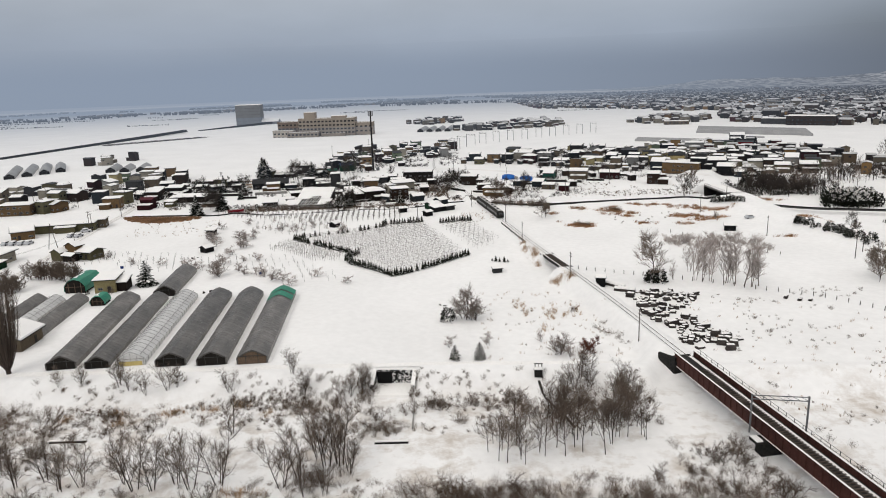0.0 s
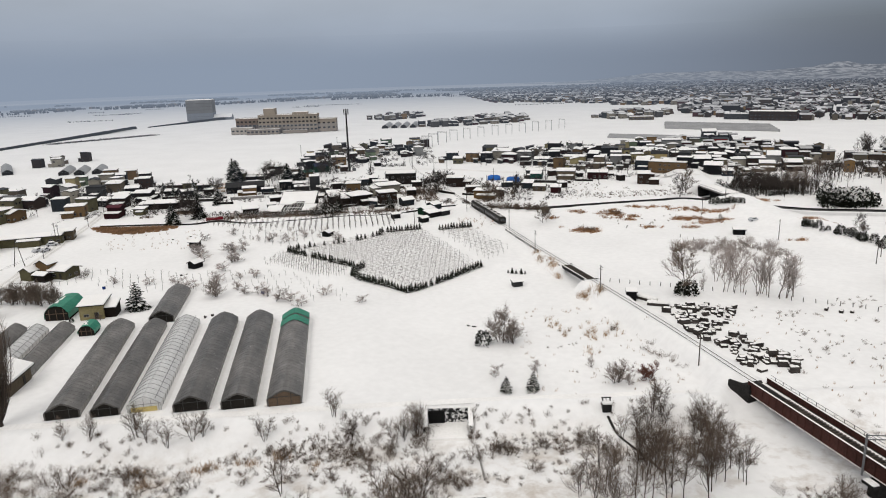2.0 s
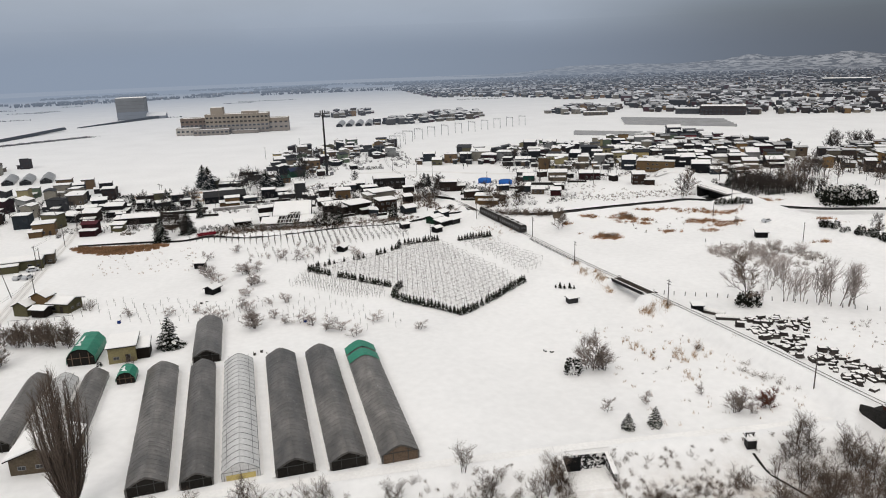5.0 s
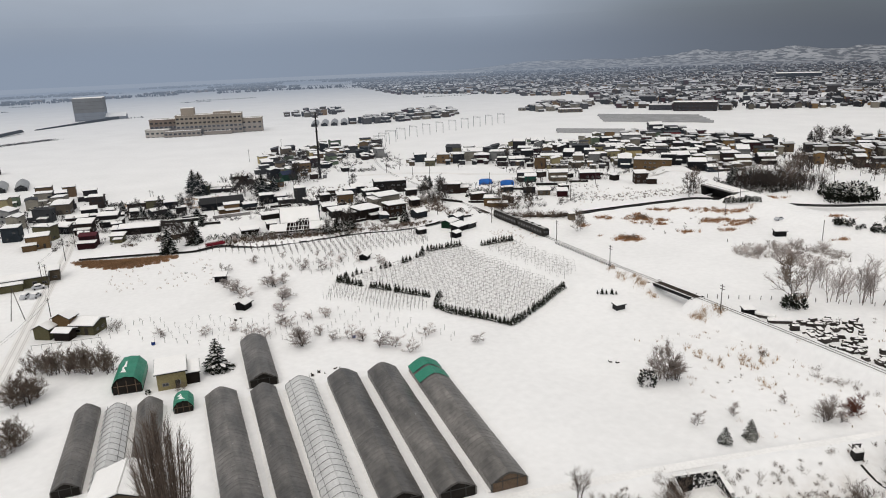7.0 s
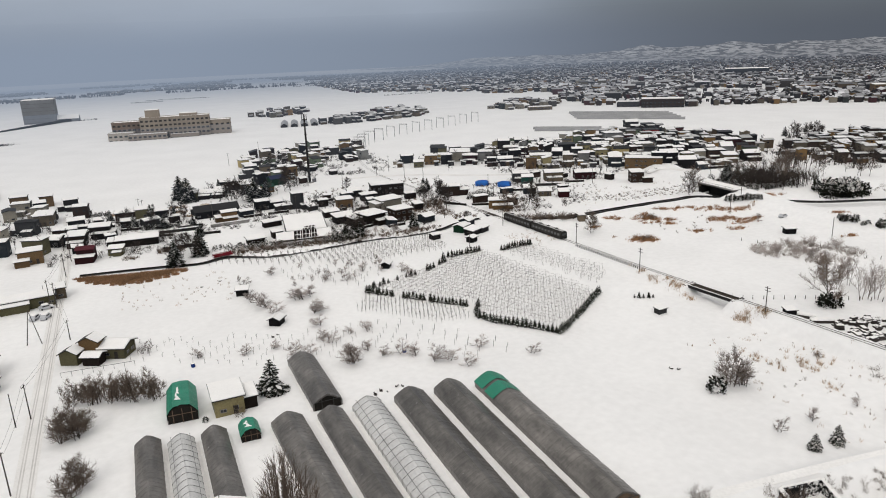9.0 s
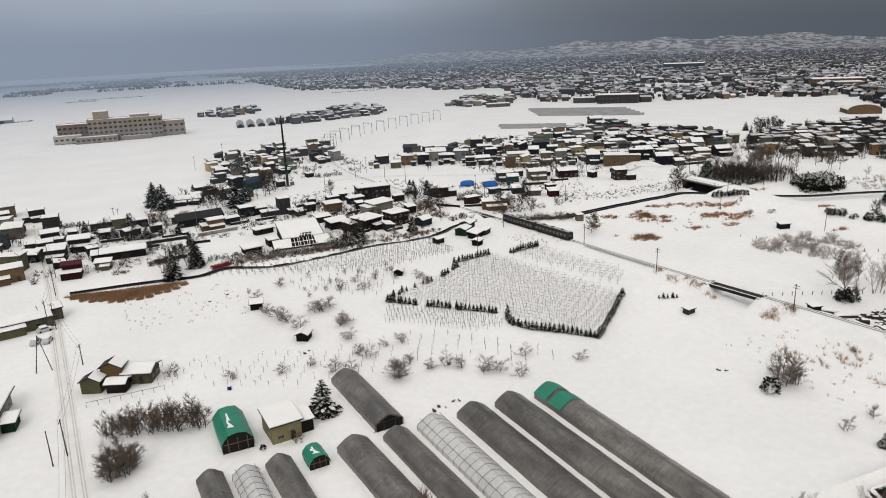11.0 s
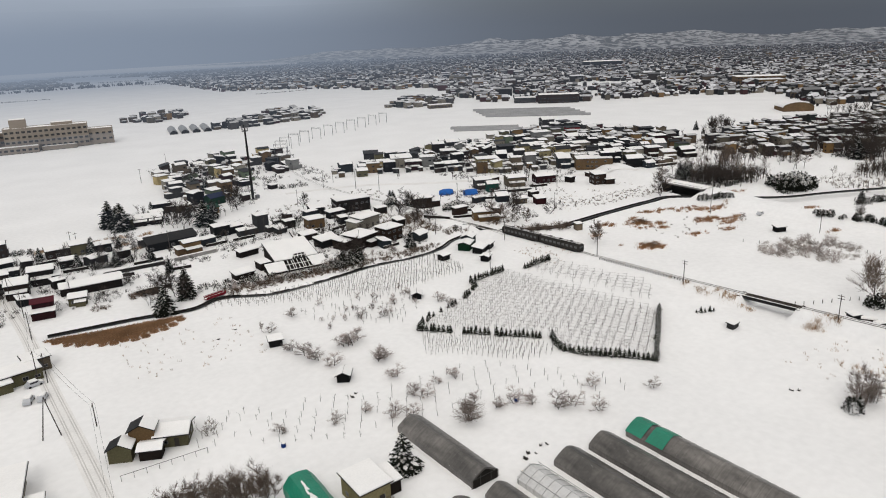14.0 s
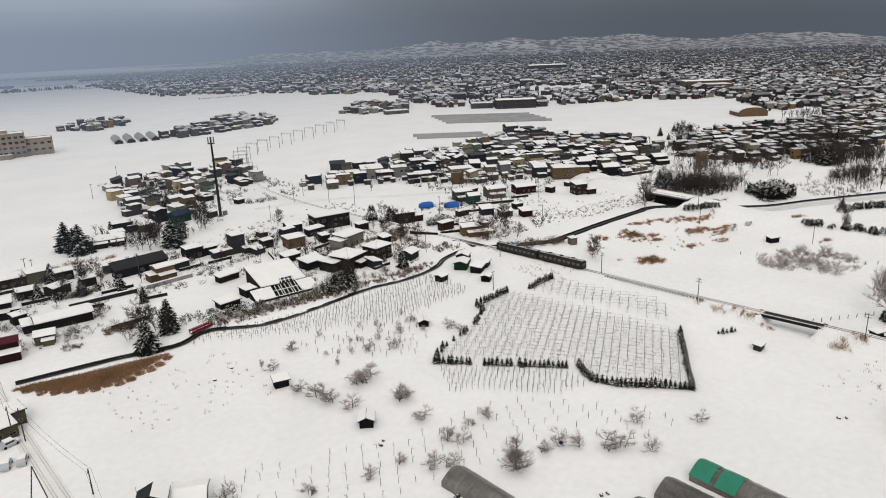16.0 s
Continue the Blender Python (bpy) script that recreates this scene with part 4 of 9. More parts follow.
for x, y, n, a in ((-157, 399, 10, 80), (-146, 412, 12, 5), (-139, 394, 9, 0), (-114, 388, 11, 4), (-86, 395, 9, 8), (-74, 396, 10, 6), (-56, 388, 10, 80), (-47, 388, 9, 5), (-33, 386, 12, 20), (-20, 396, 10, 10), (-43, 349, 9, 20), (-29, 346, 8, 12), (-50, 413, 12, 0), (18, 366, 9, -20), (30, 373, 10, -20), (48, 388, 10, -18), (66, 396, 12, -18), (84, 394, 10, -18), (100, 410, 12, -18), (-152, 360, 8, 85), (-127, 376, 12, -8), (-106, 371, 9, -4), (-62, 378, 11, -12), (6, 369, 13, -55)):
    board_fence(x, y, n, a)
# by the railway bridge over the creek
house(-6.8, 325.5, 6.0, 4.6, 2.6, 40, "green", 'gable', 0.3, 0.4, 0.26, windows=False, name="barn")
house(-3.0, 329.5, 5.0, 4.6, 3.6, 40, "blue-grey", 'gable', 0.4, 0.3, 0.2)
house(-4.4, 319.0, 6.4, 4.0, 2.0, 35, "charcoal", 'shed', 0.15, 0.4, 0.3, windows=False, name="shed")
house(0.6, 321.5, 4.6, 3.6, 2.0, 35, "grey", 'gable', 0.2, 0.4, 0.3, windows=False, name="shed")
house(-8.8, 308.8, 3.4, 3.0, 1.9, 35, "charcoal", 'gable', 0.3, 0.35, 0.26, windows=False, name="shed")
house(-20.6, 319.5, 3.6, 3.0, 1.9, 15, "charcoal", 'gable', 0.25, 0.35, 0.26, windows=False, name="shed")
# between the track and the main road
house(23.2, 358.5, 8, 5.2, 3.8, -22, "ochre", 'shed', 0.06, 0.5, 0.26, wings=((2.5, -3.8, 9, 2.6, 2.0),))
house(13.0, 395.5, 9, 6.5, 5.0, -15, "brown", 'gable', 0.22, 0.5, 0.26, wings=((6.5, 0, 4.5, 5, 2.8),))
house(50.0, 380, 6, 5, 3.0, -20, "blue-grey", 'shed', 0.2, 0.4, 0.12, windows=False)
house(54.5, 371.5, 6, 4.6, 2.6, -20, "tan", 'gable', 0.3, 0.5, 0.26)
house(61.5, 365.0, 5, 5, 2.8, -18, "maroon", 'shed', 0.12, 0.4, 0.26, windows=False)
house(59.0, 401.5, 6, 5.5, 4.4, -20, "teal", 'gable', 0.35, 0.4, 0.26)
house(60, 412, 9, 6, 4.6, -18, "grey", 'shed', 0.08, 0.4, 0.26, wings=((0, -4, 7, 2.6, 2.2),))
house(77, 406, 10, 7, 4.6, -18, "tan", 'gable', 0.3, 0.5, 0.26, wings=((0, -4.6, 8, 2.6, 2.2),))
house(94, 402, 11, 7.5, 3.8, -18, "maroon", 'gable', 0.24, 0.5, 0.26)
house(112.5, 379.5, 6.5, 7, 5.4, -18, "brown", 'shed', 0.08, 0.35, 0.26, wings=((5.2, -2.5, 5, 5, 2.6),))
house(138.5, 411, 21, 9, 5.6, -34, "ochre", 'flat', 0, 0.3, 0.3, label="long ochre two-storey block with a flat snow-covered roof")
house(111.5, 271.5, 4.2, 2.8, 2.0, -18, "charcoal", 'shed', 0.1, 0.4, 0.3, windows=False, name="shed")
house(45.6, 203.4, 2.8, 2.4, 2.7, -15, "charcoal", 'flat', 0, 0.3, 0.26, windows=False, name="trackside_hut", label="dark trackside hut with a cap of snow")
house(15.6, 220.6, 3.0, 2.0, 1.4, 10, "grey", 'shed', 0.1, 0.3, 0.3, windows=False, name="trailer", label="grey covered trailer under snow in the field")
house(46.0, 320, 2.8, 2.6, 2.6, -10, "tan", 'shed', 0.05, 0.25, 0.26, windows=False, name="pump_house", label="small tan pump house beside the creek")


# ---- trees ----
def spike(out, a, b, r):
    """A tapering twig."""
    d = (b - a).normalized()
    u = d.orthogonal().normalized() * r
    w = d.cross(u)
    n = len(out.v)
    out.v.extend((tuple(a + u), tuple(a - u * 0.5 + w * 0.87), tuple(a - u * 0.5 - w * 0.87), tuple(b)))
    out.f.extend(((n, n + 1, n + 3), (n + 1, n + 2, n + 3), (n + 2, n, n + 3)))


def bare_tree(seed, h, stems=1, spread=0.5, limbs=9, boughs=5, twigs=13, start=0.25, twig_r=0.035, twig_l=0.11, low=False):
    """Trunk and crown meshes of a leafless tree: stems, limbs, boughs and a haze of fine twigs."""
    rnd = random.Random(seed)
    trunk, crown = Shape(), Shape()

    def line(p, d, length, n, wob, lift, out, r0, r1, sides):
        pts = [p]
        for i in range(n):
            d = (d + Vector((rnd.uniform(-1, 1), rnd.uniform(-1, 1), rnd.uniform(-1, 1))) * wob + Vector((0, 0, lift))).normalized()
            q = p + d * (length / n)
            out.tube(p, q, r0 + (r1 - r0) * i / n, r0 + (r1 - r0) * (i + 1) / n, sides)
            p = q
            pts.append(q)
        return pts, d

    def on(pts, t):
        n = len(pts) - 1
        i = min(n - 1, int(t * n))
        return pts[i].lerp(pts[i + 1], t * n - i)

    def away(d, s):
        a = rnd.uniform(0, 2 * math.pi)
        v = Vector((math.cos(a), math.sin(a), rnd.uniform(-0.2, 0.5)))
        v = (v - d * v.dot(d)).normalized()
        return (d * (1 - s) + v * s).normalized()

    def bough_twigs(pts, d, length):
        for k in range(twigs):
            t = 0.15 + 0.85 * (k + rnd.random()) / twigs
            p = on(pts, min(0.999, t))
            v = (away(d, rnd.uniform(0.3, 0.75)) + Vector((0, 0, 0.25))).normalized()
            spike(crown, p, p + v * length * rnd.uniform(0.6, 1.3), twig_r * rnd.uniform(0.7, 1.1))

    for s in range(stems):
        a = rnd.uniform(0, 2 * math.pi)
        lean = 0.05 if stems == 1 else rnd.uniform(0.08, 0.30 if not low else 0.7)
        d = Vector((math.cos(a) * lean, math.sin(a) * lean, 1)).normalized()
        hh = h * (1 if s == 0 else rnd.uniform(0.65, 0.95))
        base = Vector((math.cos(a), math.sin(a), 0)) * (0.0 if stems == 1 else 0.3 + 0.08 * stems * rnd.random()) + Vector((0, 0, -0.3))
        r = 0.0075 * hh + 0.03
        if low:
            pts, d2 = line(base, d, hh * 0.8, 4, 0.10, 0.02, crown, 0.035, 0.02, 3)
            for k in range(limbs):
                p = on(pts, 0.15 + 0.84 * (k + rnd.random()) / limbs)
                bp, bd = line(p, away(d2, rnd.uniform(0.4, 0.7)), hh * rnd.uniform(0.22, 0.4), 2, 0.15, 0.04, crown, 0.024, 0.016, 3)
                bough_twigs(bp, bd, h * twig_l)
            continue
        pts, d2 = line(base, d, hh * 0.86, 6, 0.06, 0.02, trunk, r, r * 0.25, 6)
        for k in range(limbs):
            t = start + (0.99 - start) * (k + rnd.random()) / limbs
            ln = hh * rnd.uniform(0.28, 0.42) * (1.25 - 0.65 * t)
            lp, ld = line(on(pts, t), away(d2, spread * rnd.uniform(0.8, 1.3)), ln, 3, 0.14, 0.10, trunk, r * (0.62 - 0.4 * t), 0.03, 4)
            for j in range(boughs):
                u = 0.2 + 0.79 * (j + rnd.random()) / boughs
                bp, bd = line(on(lp, u), away(ld, rnd.uniform(0.35, 0.6)), ln * rnd.uniform(0.35, 0.6), 2, 0.14, 0.06, crown, 0.032, 0.02, 3)
                bough_twigs(bp, bd, h * twig_l)
        bough_twigs(pts[-2:], d2, h * twig_l)
    return trunk, crown


def poplar_tree(seed, h):
    """A fan of many upright limbs."""
    rnd = random.Random(seed)
    trunk, crown = Shape(), Shape()
    trunk.tube((0, 0, -0.3), (0, 0, h * 0.2), 0.55, 0.3, 8)
    for k in range(84):
        a = rnd.uniform(0, 2 * math.pi)
        reach = h * 0.18 * rnd.random() ** 0.75
        top = Vector((reach * math.cos(a), reach * math.sin(a), h * (1.0 - 1.5 * (reach / h) * rnd.uniform(0.8, 1.7))))
        p = Vector((0, 0, h * rnd.uniform(0.0, 0.06)))
        mid = Vector((top.x * 0.85, top.y * 0.85, h * rnd.uniform(0.12, 0.3)))
        prev = p
        for i in range(1, 7):
            t = i / 6
            q = p * (1 - t) ** 2 + mid * 2 * t * (1 - t) + top * t * t
            trunk.tube(prev, q, 0.1 * (1 - t) + 0.035, 0.1 * (1 - t - 0.15) + 0.032, 4)
            if i > 0:
                for j in range(20):
                    b = prev.lerp(q, rnd.random())
                    v = Vector((rnd.uniform(-0.5, 0.5) + 0.25 * math.cos(a), rnd.uniform(-0.5, 0.5) + 0.25 * math.sin(a), 1.0)).normalized()
                    spike(crown, b, b + v * h * rnd.uniform(0.05, 0.11), 0.03)
            prev = q
    return trunk, crown


def conifer(seed, h, width, tiers=11, snow=0.5, round_=0.7, sprays=5, core=0.13):
    """Trunk, needle crown and snow lying on the branches: whorls of drooping boughs with side sprays."""
    rnd = random.Random(seed)
    trunk, crown, cap = Shape(), Shape(), Shape()
    trunk.tube((0, 0, -0.2), (0, 0, h * 0.95), 0.03 * h * 0.6 + 0.04, 0.03, 6)
    crown.tube((0, 0, h * 0.1), (0, 0, h * 0.98), width * core, 0.012 * h, 7)
    for k in range(tiers):
        f = k / (tiers - 1)
        z = h * (0.07 + 0.89 * f)
        reach = width / 2 * (1 - f) ** round_ * rnd.uniform(0.85, 1.15) + 0.035 * h
        n = max(6, int(13 * (1 - 0.45 * f)))
        for i in range(n):
            a = 2 * math.pi * (i + rnd.random() * 0.8) / n
            rr = reach * rnd.uniform(0.65, 1.15)
            out = Vector((math.cos(a), math.sin(a), 0))
            side = Vector((-out.y, out.x, 0))
            root = Vector((0, 0, z + 0.02 * h))
            tip = out * rr + Vector((0, 0, z - rr * rnd.uniform(0.12, 0.38) + 0.03 * h * f))
            mid = root.lerp(tip, 0.5) + Vector((0, 0, rr * 0.10))
            for j in range(sprays):
                t = 0.22 + 0.7 * (j + rnd.random() * 0.6) / sprays
                p = root * (1 - t) ** 2 + mid * (2 * t * (1 - t)) + tip * t * t
                ln = rr * (0.46 - 0.26 * t) * rnd.uniform(0.75, 1.25) + 0.02 * h
                for sd in (-1, 1):
                    q = p + side * (sd * ln * 0.8) + out * (ln * 0.55) - Vector((0, 0, ln * rnd.uniform(0.15, 0.45)))
                    crown.add([p - out * (ln * 0.22), q, p + out * (ln * 0.3)], [(0, 1, 2) if sd < 0 else (2, 1, 0)])
            crown.add([mid - side * (rr * 0.09), mid + side * (rr * 0.09), tip, root], [(0, 1, 2), (3, 1, 0)])
            if rnd.random() < snow:
                e = Vector((0, 0, 0.012 * h + 0.02))
                w = side * (rr * rnd.uniform(0.07, 0.16) + 0.02)
                p, q = root.lerp(mid, rnd.uniform(0.5, 1.0)) + e, mid.lerp(tip, rnd.uniform(0.4, 0.9)) + e
                cap.add([p - w * 0.6, p.lerp(q, 0.5) - w, q, p.lerp(q, 0.5) + w, p + w * 0.6], [(0, 1, 2, 3, 4)])
    return trunk, crown, cap


def spray_dome(s, sn, r, x, y, z, h, w, n, white, fine=0.6):
    """A ragged dome of small leafy sprays, some of them under snow."""
    for k in range(int(n * 2.4)):
        a, e = r.uniform(0, 6.283), r.random()
        q = math.sqrt(max(0.0, 1 - (e * 0.9) ** 2)) * r.uniform(0.55, 1.1)
        c = Vector((x + w * q * math.cos(a), y + w * q * math.sin(a), z + h * e * r.uniform(0.8, 1.1)))
        d = Vector((math.cos(a) * 0.6, math.sin(a) * 0.6, r.uniform(0.1, 1.0))).normalized() * h * r.uniform(0.13, 0.3) * fine
        u = d.cross(Vector((r.uniform(-1, 1), r.uniform(-1, 1), r.uniform(-1, 1)))).normalized() * h * r.uniform(0.06, 0.13) * fine
        t = sn if e > 0.45 and r.random() < white else s
        t.add([tuple(c - d * 0.5 - u * 0.4), tuple(c - d * 0.3 + u), tuple(c + d * 0.7), tuple(c + u * -0.9)], [(0, 1, 2), (0, 2, 3)])


KINDS = {}


def kind_of(key):
    """Meshes of a kind of plant, made once: (trunk, crown[, snow])."""
    if key in KINDS:
        return KINDS[key]
    fam, i = key
    if fam == 'tall':
        t, c = bare_tree(100 + i, 11, 3 + i % 2, 0.46, 9, 4, 9, 0.16, 0.014, 0.13)
    elif fam == 'slim':
        t, c = bare_tree(200 + i, 11, 1, 0.46, 12, 4, 9, 0.28, 0.015, 0.12)
    elif fam == 'redbush':
        t, c = bare_tree(280, 3.4, 5, 0.6, 8, 5, 11, 0.1, 0.018, 0.14)
        KINDS[key] = [t.mesh("trunk", BARK), c.mesh("crown", mat("dry_leaves", (0.13, 0.05, 0.035), 0.9, 0.4, 1.0, 0))]
        return KINDS[key]
    elif fam == 'dome':
        t, c = bare_tree(270 + i, 6.2, 5, 0.6, 8, 5, 10, 0.08, 0.016, 0.16)
    elif fam == 'birch':
        t, c = bare_tree(250 + i, 11, 2, 0.36, 12, 4, 9, 0.2, 0.016, 0.11)
    elif fam == 'broad':
        t, c = bare_tree(300 + i, 12, 1, 0.58, 17, 6, 13, 0.12, 0.034, 0.12)
    elif fam == 'yard':
        t, c = bare_tree(350 + i, 12, 2, 0.56, 9, 5, 10, 0.12, 0.04, 0.13)
    elif fam == 'orchard':
        t, c = bare_tree(400 + i, 3.6, 2, 0.62, 8, 5, 8, 0.14, 0.011, 0.17)
    elif fam == 'shrub':
        t, c = bare_tree(500 + i, 3.2, 8, 0.5, 6, 0, 7, 0.1, 0.018, 0.25, low=True)
    elif fam == 'young':
        t, c = bare_tree(600 + i, 5, 1, 0.50, 10, 5, 11, 0.16, 0.018, 0.15)
    elif fam == 'poplar':
        t, c = poplar_tree(7, 24)
    elif fam == 'spruce':
        KINDS[key] = [s.mesh(n, m) for s, n, m in zip(conifer(700 + i, 8, 4.5, 19, 0.7, 0.8, 5, 0.15) if i < 3 else conifer(700 + i, 8, 4.5, 11, 1.0, 0.75, 4, 0.06), ("trunk", "crown", "snow"), (BARK, NEEDLE, SNOW))]
        return KINDS[key]
    elif fam == 'snowbush':
        c, sn = Shape(), Shape()
        spray_dome(c, sn, random.Random(950 + i), 0, 0, -0.05, 1.9, 1.15, 150, 0.6)
        KINDS[key] = [c.mesh("evergreen_bush", NEEDLE), sn.mesh("snow", SNOW)]
        return KINDS[key]
    elif fam == 'evergreen':
        c, sn = Shape(), Shape()
        spray_dome(c, sn, random.Random(900 + i), 0, 0, -0.05, 1.9, 1.15, 150, 0.08)
        KINDS[key] = [c.mesh("evergreen_bush", NEEDLE), sn.mesh("snow", SNOW)]
        return KINDS[key]
    elif fam == 'hedge':
        tr, c, sn = conifer(800 + i, 2.0, 1.6, 6, 0.45, 0.55, 3, 0.3)
        KINDS[key] = [c.mesh("hedge_conifer", NEEDLE), sn.mesh("snow", SNOW)]
        return KINDS[key]
    if fam == 'shrub':
        KINDS[key] = [c.mesh("shrub", TWIG_SNOWY if i >= 2 else TWIG)]
        return KINDS[key]
    KINDS[key] = [t.mesh("trunk", PALE_BARK if fam == 'birch' else BARK), c.mesh("crown", TWIG_SNOWY if fam in ('orchard', 'birch') else TWIG_GREY if fam == 'dome' and i < 4 else (TWIG_DARK if fam == 'yard' else TWIG))]
    return KINDS[key]


def plant(fam, i, x, y, k=1.0, label="", group="", name=None, rot=None, squash=1.0, z=None):
    names = {'poplar': "poplar_tree", 'spruce': "conifer_tree", 'hedge': "hedge_conifer", 'evergreen': "evergreen_bush", 'snowbush': "evergreen_bush", 'shrub': "shrub", 'orchard': "fruit_tree", 'redbush': "leafy_shrub"}
    rot = (x * 37 + y * 91) % 360 if rot is None else rot
    meshes = kind_of((fam, i))
    z = ground_z(x, y) - 0.05 if z is None else z
    if fam in ('shrub', 'hedge', 'evergreen', 'snowbush'):
        t = new(names[fam], meshes[0])
        t.matrix_basis = pose(x, y, z, 0, 0, rot)
        tagged(t, label, "tree" if fam == 'hedge' else "shrub", group)
        meshes = meshes[1:]
    else:
        t = thing(name or names.get(fam, "bare_tree"), x, y, z, rot, label, "tree", group)
    t.scale = (k * squash, k * squash, k)
    for me in meshes:
        o = part(me.name.split(".")[0], me, None, t)
        if o.name.startswith("snow"):
            tagged(o, kind="stuff")
    return t


L_BARE = "tall leafless tree with dark forked stems on the snowy riverbank"
rnd = random.Random(31)
# riverbank trees below the levee
for x, y, k in ((-52.7, 102.3, 1.0), (-50.0, 102.6, 0.9), (-43.5, 102.2, 0.95), (-39.3, 103.3, 1.0), (-46.5, 104, 0.8), (-55.5, 104.5, 0.75), (-65.5, 103.0, 0.8), (-62.5, 104, 0.75), (-73.8, 104.3, 0.75), (-78.5, 108, 0.7), (-69.5, 106, 0.7)):
    plant('tall', rnd.randrange(4), x, y, k, L_BARE, "bare trees on the riverbank")
for x, y, k in ((-28.6, 102.2, 0.95), (-26.2, 104.5, 0.8), (-22.0, 107.8, 1.05), (-20.0, 108.6, 1.1), (-23.8, 110.5, 0.95), (-18.0, 106, 0.8), (-21.0, 99.5, 0.55), (-24.5, 99.5, 0.5)):
    plant('tall', rnd.randrange(4), x, y, k, L_BARE, "bare trees on the riverbank")
for i in range(48):
    u = rnd.random()
    x = 5.5 + 29 * u
    y = 106.0 + 6.0 * u * u + 14 * rnd.random()
    plant('slim', rnd.randrange(4), x, y, rnd.uniform(0.5, 0.78) + 0.12 * (0.35 < u < 0.8), "slender leafless tree in a grove on the riverbank", "grove on the riverbank")
for i in range(18):
    x = 17 + 20 * rnd.random()
    y = 124 + 12 * rnd.random()
    plant('tall', rnd.randrange(4), x, y, rnd.uniform(0.45, 0.7), "low leafless tree on the levee slope", "grove on the riverbank")
# trees and bushes on the levee slope
for x, y, k in ((-84.3, 138.6, 0.85), (-79.5, 138.8, 1.0), (-71.1, 138.3, 1.2), (-68.9, 137.5, 1.25), (-64.9, 136.2, 1.1), (-60.5, 137.2, 1.25), (-58.7, 138.0, 1.0), (-47.1, 136.3, 1.1), (-41.8, 120.3, 1.5), (-34.4, 140.2, 1.1), (-31.2, 135.2, 1.15), (-21.3, 134.6, 1.2), (-18.8, 135.6, 1.2), (-23.0, 133.4, 1.0)):
    plant('tall', rnd.randrange(4), x, y, k * 0.5, "small leafless tree on the snowy levee slope", "small trees on the levee")
for x, y, k in ((-24.3, 130.5, 1.1), (-2.5, 128.2, 1.2), (-4.5, 129.5, 1.0), (11.6, 129.6, 1.25), (13.5, 130.5, 1.0), (-14.5, 124.0, 1.0), (4.0, 129.0, 0.8), (7.0, 127.5, 0.8), (-9.0, 127.0, 1.0), (-17.0, 127.0, 0.8), (-43, 131.8, 0.7), (-29, 129, 0.9), (-27, 126, 0.9), (-34, 123, 0.9), (16, 123, 1.2), (20, 121, 1.3), (1, 122, 0.9), (9, 119, 1.0), (-8, 134, 0.7), (29, 122, 1.2), (33, 121, 1.1), (26, 127, 1.2),
                (-76, 113, 1.3), (-72, 118, 1.2), (-78, 122, 1.3), (-80, 128, 1.2), (-66, 121, 0.9), (-61, 117, 0.8), (-58, 122, 0.9), (-55, 116, 0.7), (-49, 124, 0.7), (-36, 114, 0.9), (-31, 118, 0.9), (-30, 111, 1.0), (-69, 128, 1.1)):
    plant('shrub', rnd.randrange(2), x, y, k, "dense leafless shrub on the snowy riverbank", "riverbank shrubs")
for i in range(46):
    x = -12 + 82 * rnd.random()
    y = 96 - 0.05 * x + rnd.uniform(-6, 3.0)
    if to_line(RAIL_LINE, x, y) < 4.5:
        continue
    plant('shrub', rnd.randrange(2), x, y, rnd.uniform(0.8, 1.5), "dense leafless shrub on the snowy riverbank", "riverbank shrubs")
for i in range(26):
    x = 32 + 32 * rnd.random()
    y = 96 + 16 * rnd.random()
    if to_line(RAIL_LINE, x, y) < 4.5:
        continue
    plant('shrub', rnd.randrange(2), x, y, rnd.uniform(0.6, 1.2), "dense leafless shrub on the snowy riverbank", "riverbank shrubs")
for i in range(16):
    x = -85 + 62 * rnd.random()
    y = 96 + rnd.uniform(-4, 4)
    plant('shrub', rnd.randrange(2), x, y, rnd.uniform(0.7, 1.3), "dense leafless shrub on the snowy riverbank", "riverbank shrubs")
# open field
plant('dome', 1, 4.0, 177.6, 1.5, "bushy leafless tree standing alone in the field", squash=0.95)
plant('dome', 2, 6.0, 176.2, 0.95, "bushy leafless tree standing alone in the field", squash=1.3)
plant('evergreen', 0, -0.6, 176.8, 1.9, "dark bushy evergreen beside a bare tree")
for x, y, k in ((-1.1, 157.7, 0.72), (8.9, 158.3, 0.72), (27.4, 150.4, 0.8), (22.0, 159.5, 0.6)):
    plant('orchard', rnd.randrange(4), x, y, k * 1.5, "small leafless fruit tree in the snowy field", "small trees in the field")
plant('dome', 3, 24.6, 151.4, 0.9, "rounded leafless tree dusted with snow in the field", squash=1.2)
plant('redbush', 0, 32.0, 152.2, 1.3, "rounded red-brown shrub keeping its dry leaves")
plant('spruce', 3, 0.7, 150.5, 0.45, "small snow-dusted conifer in the field", squash=1.35)
plant('spruce', 4, 6.4, 150.6, 0.52, "small snow-dusted conifer in the field", squash=1.35)
plant('spruce', 5, -95.3, 211.8, 1.0, "snow-dusted conifer behind the greenhouses", squash=1.5)
plant('poplar', 0, -98.4, 144.5, 1.04, "tall narrow leafless poplar at the end of the greenhouses")
plant('shrub', 0, -102.9, 203.0, 0.8, "leafless shrub against the olive house")
plant('evergreen', 1, -110.0, 203.5, 0.6, "small round evergreen bush by the house")
